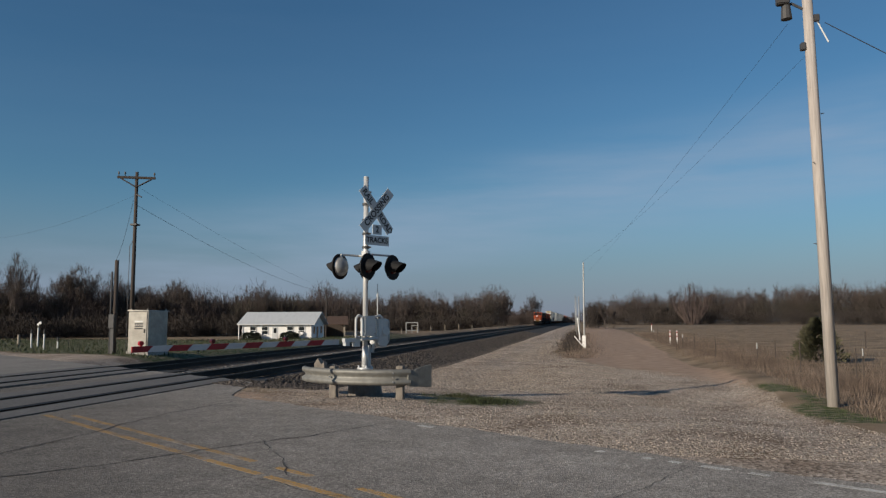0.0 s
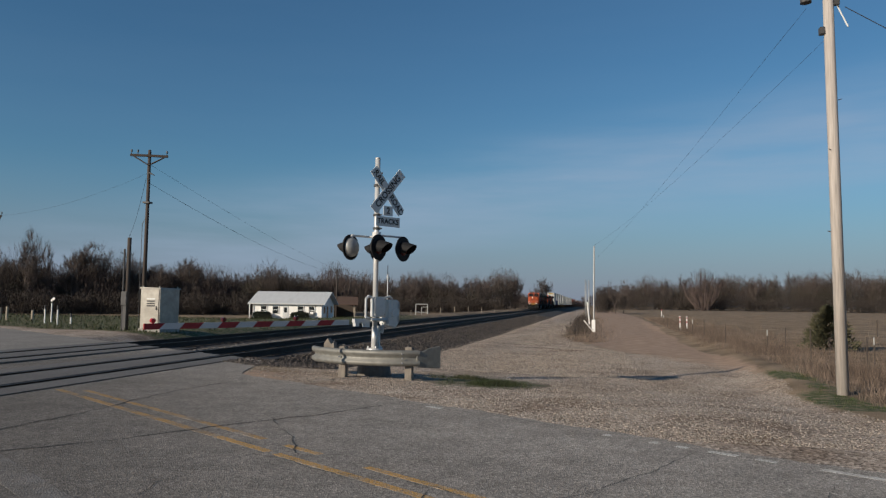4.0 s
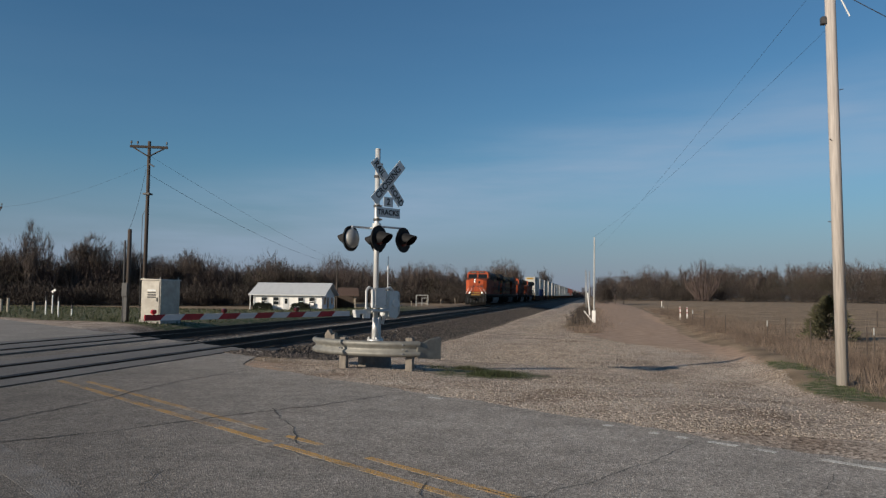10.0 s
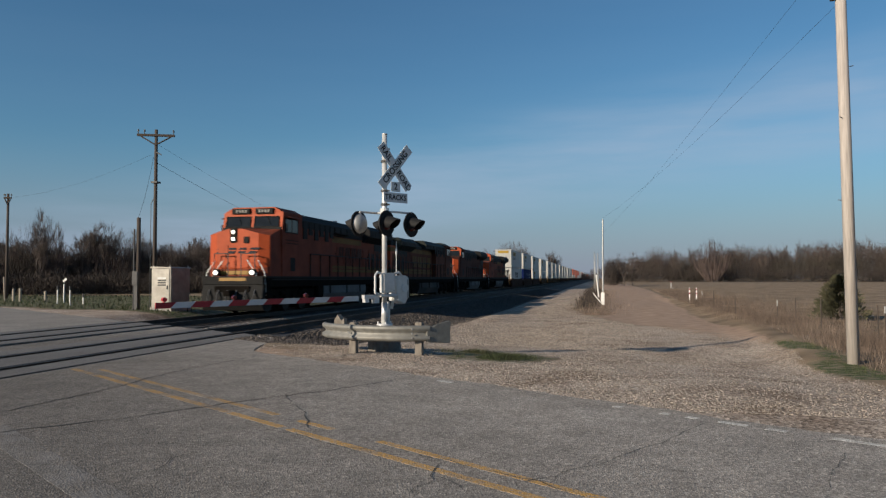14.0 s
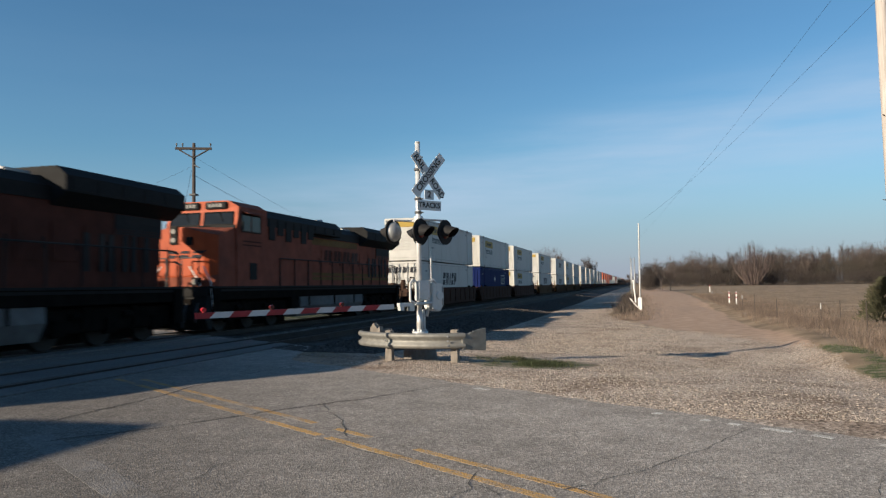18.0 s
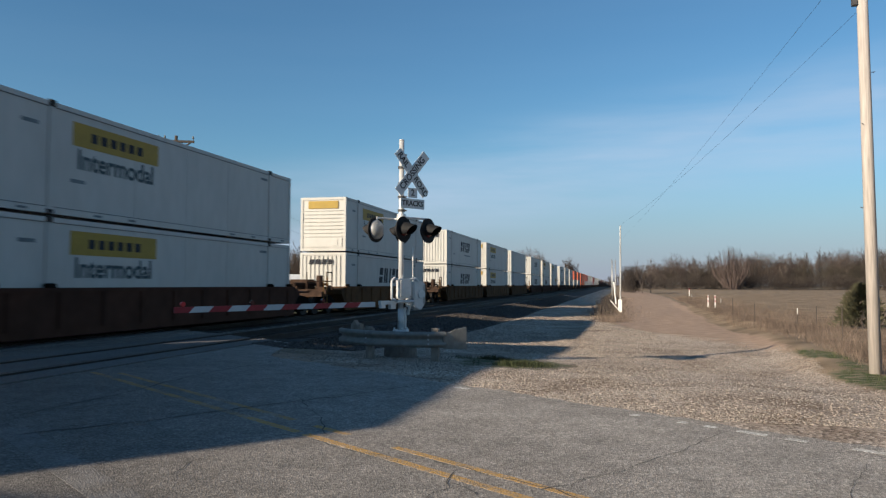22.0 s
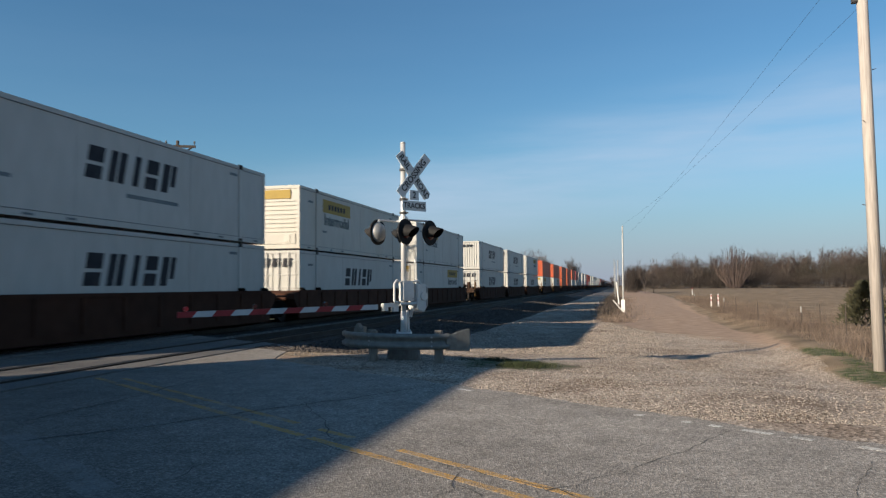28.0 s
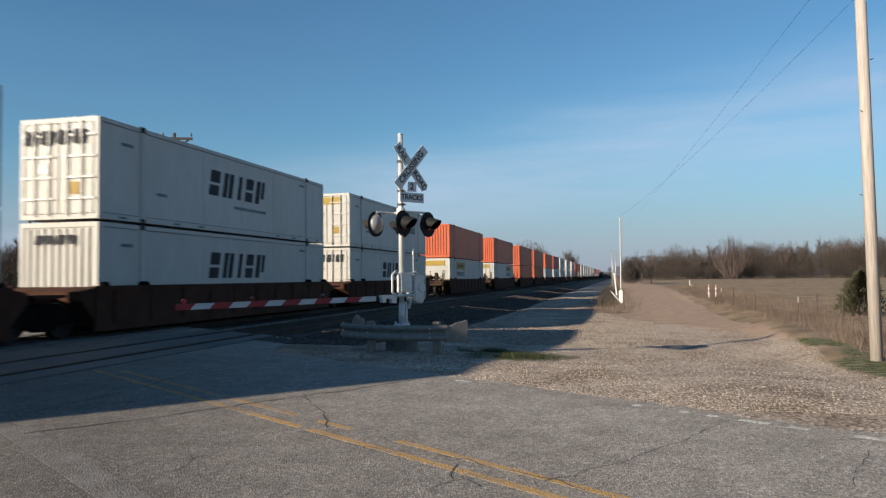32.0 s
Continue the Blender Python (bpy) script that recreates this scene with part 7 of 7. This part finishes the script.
def well_car(material, label, head):
    """A well for one container, which stands from y = 0 to 16.15. head: it leads a set and has an end platform of its own."""
    w = thing("well_car", label, "well car", group="well cars")
    for s in (-1, 1):
        x0, x1 = (s * 1.44, s * 1.33) if s < 0 else (1.33, 1.44)
        simple("side_sill", lambda b: (box(b, min(x0, x1), max(x0, x1), -0.25, 16.4, 0.14, WELL_TOP, 0.02), box(b, min(x0, x1) - 0.03, max(x0, x1) + 0.03, -0.25, 16.4, WELL_TOP - 0.1, WELL_TOP + 0.02, 0.01)), material, w, "grimy side sill")
        for i in range(10):
            y = 0.5 + 1.68 * i
            simple("side_rib", lambda b: box(b, s * 1.455 - 0.03, s * 1.455 + 0.03, y, y + 0.1, 0.34, WELL_TOP - 0.1), material, w)
    simple("well_floor", lambda b: box(b, -1.33, 1.33, 0.0, 16.15, 0.12, WELL_FLOOR), UNDER, w)
    for y0, y1 in ((-0.75, -0.08), (16.23, 16.9)):
        simple("end_bulkhead", lambda b: prism(b, [(y0 if y0 < 0 else y1, 1.0), (y1 if y0 < 0 else y0, 0.3), (y1 if y0 < 0 else y0, WELL_TOP), (y0 if y0 < 0 else y1, 1.25)], -1.40, 1.40, "x"), material, w)
    for y in (0.15, 1.98, 14.17, 16.0):
        simple("cone_housing", lambda b: tube(b, (1.36, y - 0.14, WELL_TOP + 0.03), (1.36, y + 0.14, WELL_TOP + 0.03), 0.11, 0.11, 10), UNDER, w)

    def truck(c, name="truck"):
        t = simple(name, lambda b: [prism(b, [(c - 1.1, 0.62), (c - 0.5, 0.95), (c + 0.5, 0.95), (c + 1.1, 0.62), (c + 1.1, 0.4), (c + 0.45, 0.4), (c + 0.3, 0.25), (c - 0.3, 0.25), (c - 0.45, 0.4), (c - 1.1, 0.4)], s * 1.02 - 0.1, s * 1.02 + 0.1, "x") for s in (-1, 1)] + [box(b, -1.0, 1.0, c - 0.25, c + 0.25, 0.5, 0.85)], UNDER, w, "grimy two-axle truck")
        for d in (-0.9, 0.9):
            wheelset(t, c + d, 0.48)
    truck(17.75 if not head else 17.75)
    simple("platform", lambda b: (box(b, -0.5, 0.5, 16.8, 19.0, 0.95, 1.15), box(b, -1.3, 1.3, 17.2, 18.3, 1.1, 1.18)), material, w)
    if head:
        truck(-2.1, "lead_truck")
        simple("head_platform", lambda b: (box(b, -0.6, 0.6, -3.3, -0.6, 0.95, 1.2), box(b, -1.38, 1.38, -2.9, -2.7, 0.9, 1.25), box(b, -1.38, 1.38, -3.4, -3.2, 0.9, 1.15)), MACHINE, w)
        simple("ladder", lambda b: [pipe(b, [(1.4, -3.2, 0.5), (1.4, -3.2, 1.9)], 0.025, 6), pipe(b, [(1.4, -2.75, 0.5), (1.4, -2.75, 1.9)], 0.025, 6)] + [pipe(b, [(1.4, -3.2, z), (1.4, -2.75, z)], 0.02, 6) for z in (0.6, 0.95, 1.3, 1.65)], GRIMY_DULL_YELLOW, w, "tan grab irons and ladder")
        simple("air_reservoir", lambda b: tube(b, (0.9, -2.4, 1.25), (0.9, -1.4, 1.25), 0.14, 0.14, 10), MACHINE, w)
        simple("brake_cylinder", lambda b: tube(b, (0.5, -1.6, 1.2), (0.5, -1.6, 1.95), 0.2, 0.16, 10), MACHINE, w, "brown brake cylinder")
        for x, y in ((1.3, -2.6), (1.3, -1.9), (-1.2, -2.6), (0.2, -2.5)):
            simple("grab_post", lambda b: tube(b, (x, y, 1.2), (x, y, 2.1), 0.03, 0.03, 6), MACHINE, w)
        simple("guard_rail_bar", lambda b: pipe(b, [(1.3, -2.6, 2.1), (1.3, -1.9, 2.1), (1.3, -1.9, 1.65), (0.2, -2.5, 1.65), (0.2, -2.5, 2.1)], 0.03, 6), MACHINE, w)
        simple("brake_pipe", lambda b: pipe(b, [(-1.1, -0.9, 1.3), (-0.2, -1.0, 1.7), (0.9, -1.1, 1.4), (1.2, -1.6, 1.25)], 0.05, 6), MACHINE, w)
        simple("slack_adjuster", lambda b: tube(b, (-0.4, -2.7, 1.5), (0.7, -1.0, 1.5), 0.1, 0.07, 8), MACHINE, w)
        simple("valve_box", lambda b: box(b, -0.9, 0.1, -2.2, -1.2, 1.2, 1.75, 0.05), MACHINE, w)
        simple("hand_brake_wheel", lambda b: tube(b, (-0.8, -2.9, 1.6), (-0.8, -2.84, 1.6), 0.24, 0.24, 14), MACHINE, w)
        simple("draft_coupler", lambda b: box(b, -0.15, 0.15, -4.1, -3.3, 0.8, 1.05, 0.03), UNDER, w)
    return w


CARS = {}


def car(y, material, label, head):
    key = (material.name, head)
    if key not in CARS:
        CARS[key] = well_car(material, label, head)
        ob = CARS[key]
    else:
        ob = copy_thing(CARS[key], pose(0, 0, 0))
    ob.matrix_basis = pose(FAR, y, 0)
    ROLLING.append((ob, (y, 0)))


BOX_AT = 357.6
CONSIST = [(0.0, "W_rib_y", "W_door_d", 1), (19.3, "W_rib_y", "B_cor", 0), (38.9, "W_rib_y", "W_rib_yl", 0),
           (61.9, "W_rib_y", "W_cor_d", 1), (85.8, "W_cor_d", "W_cor_d", 1), (105.2, "W_rib_y", "W_rib_yl", 0), (124.8, "W_cor", "G_cor", 0),
           (148.2, "W_cor_d", "W_cor_d", 1), (167.7, "C_rib_y", "W_door_d", 0), (187.4, "W_rib_y", "W_door_y", 0),
           (211.5, "W_cor_d", "W_door_d", 1), (231.0, "W_door_d", "W_cor_d", 0), (250.8, "W_door_y", "W_door_d", 0),
           (275.1, "O_cor", "W_rib_yl", 1), (298.4, "O_cor", "W_door_y", 1), (321.4, "O_cor", "O_cor", 1), (341.0, "O_cor", "O_cor", 0), (361.0, "O_cor", "G_cor", 0)]
more = random.Random(12)
at = 361.0
while at < 900:
    head = more.random() < 0.34
    at += 23.6 if head else 19.6
    top = more.choice(("W_cor", "W_cor_d", "W_rib_y", "W_door_y", "O_cor", "R_door", "W_cor"))
    CONSIST.append((at, top, more.choice(("W_cor_d", "R_door", "W_rib_yl", "G_cor", "W_door_d")), int(head)))
for i, (at, top, bottom, head) in enumerate(CONSIST):
    brown = 60 < at < 148
    car(BOX_AT + at, WELL_BROWN if brown else WELL_DARK, "rusty brown well car carrying stacked containers" if brown else "dark red-brown well car carrying stacked containers", bool(head))
    load(bottom, BOX_AT + at, WELL_FLOOR)
    load(top, BOX_AT + at, WELL_FLOOR + BH + 0.09)


def motions():
    times = [0, 4, 8, 12, 16, 20, 24, 28, 32]
    for ob, start in ROLLING:
        y, z = start if isinstance(start, tuple) else (start, 0.0)
        turn = 180 if ob == second else 0
        walk(ob, [(t, pose(FAR, y - travelled(t), z, 0, 0, turn)) for t in times])

motions()
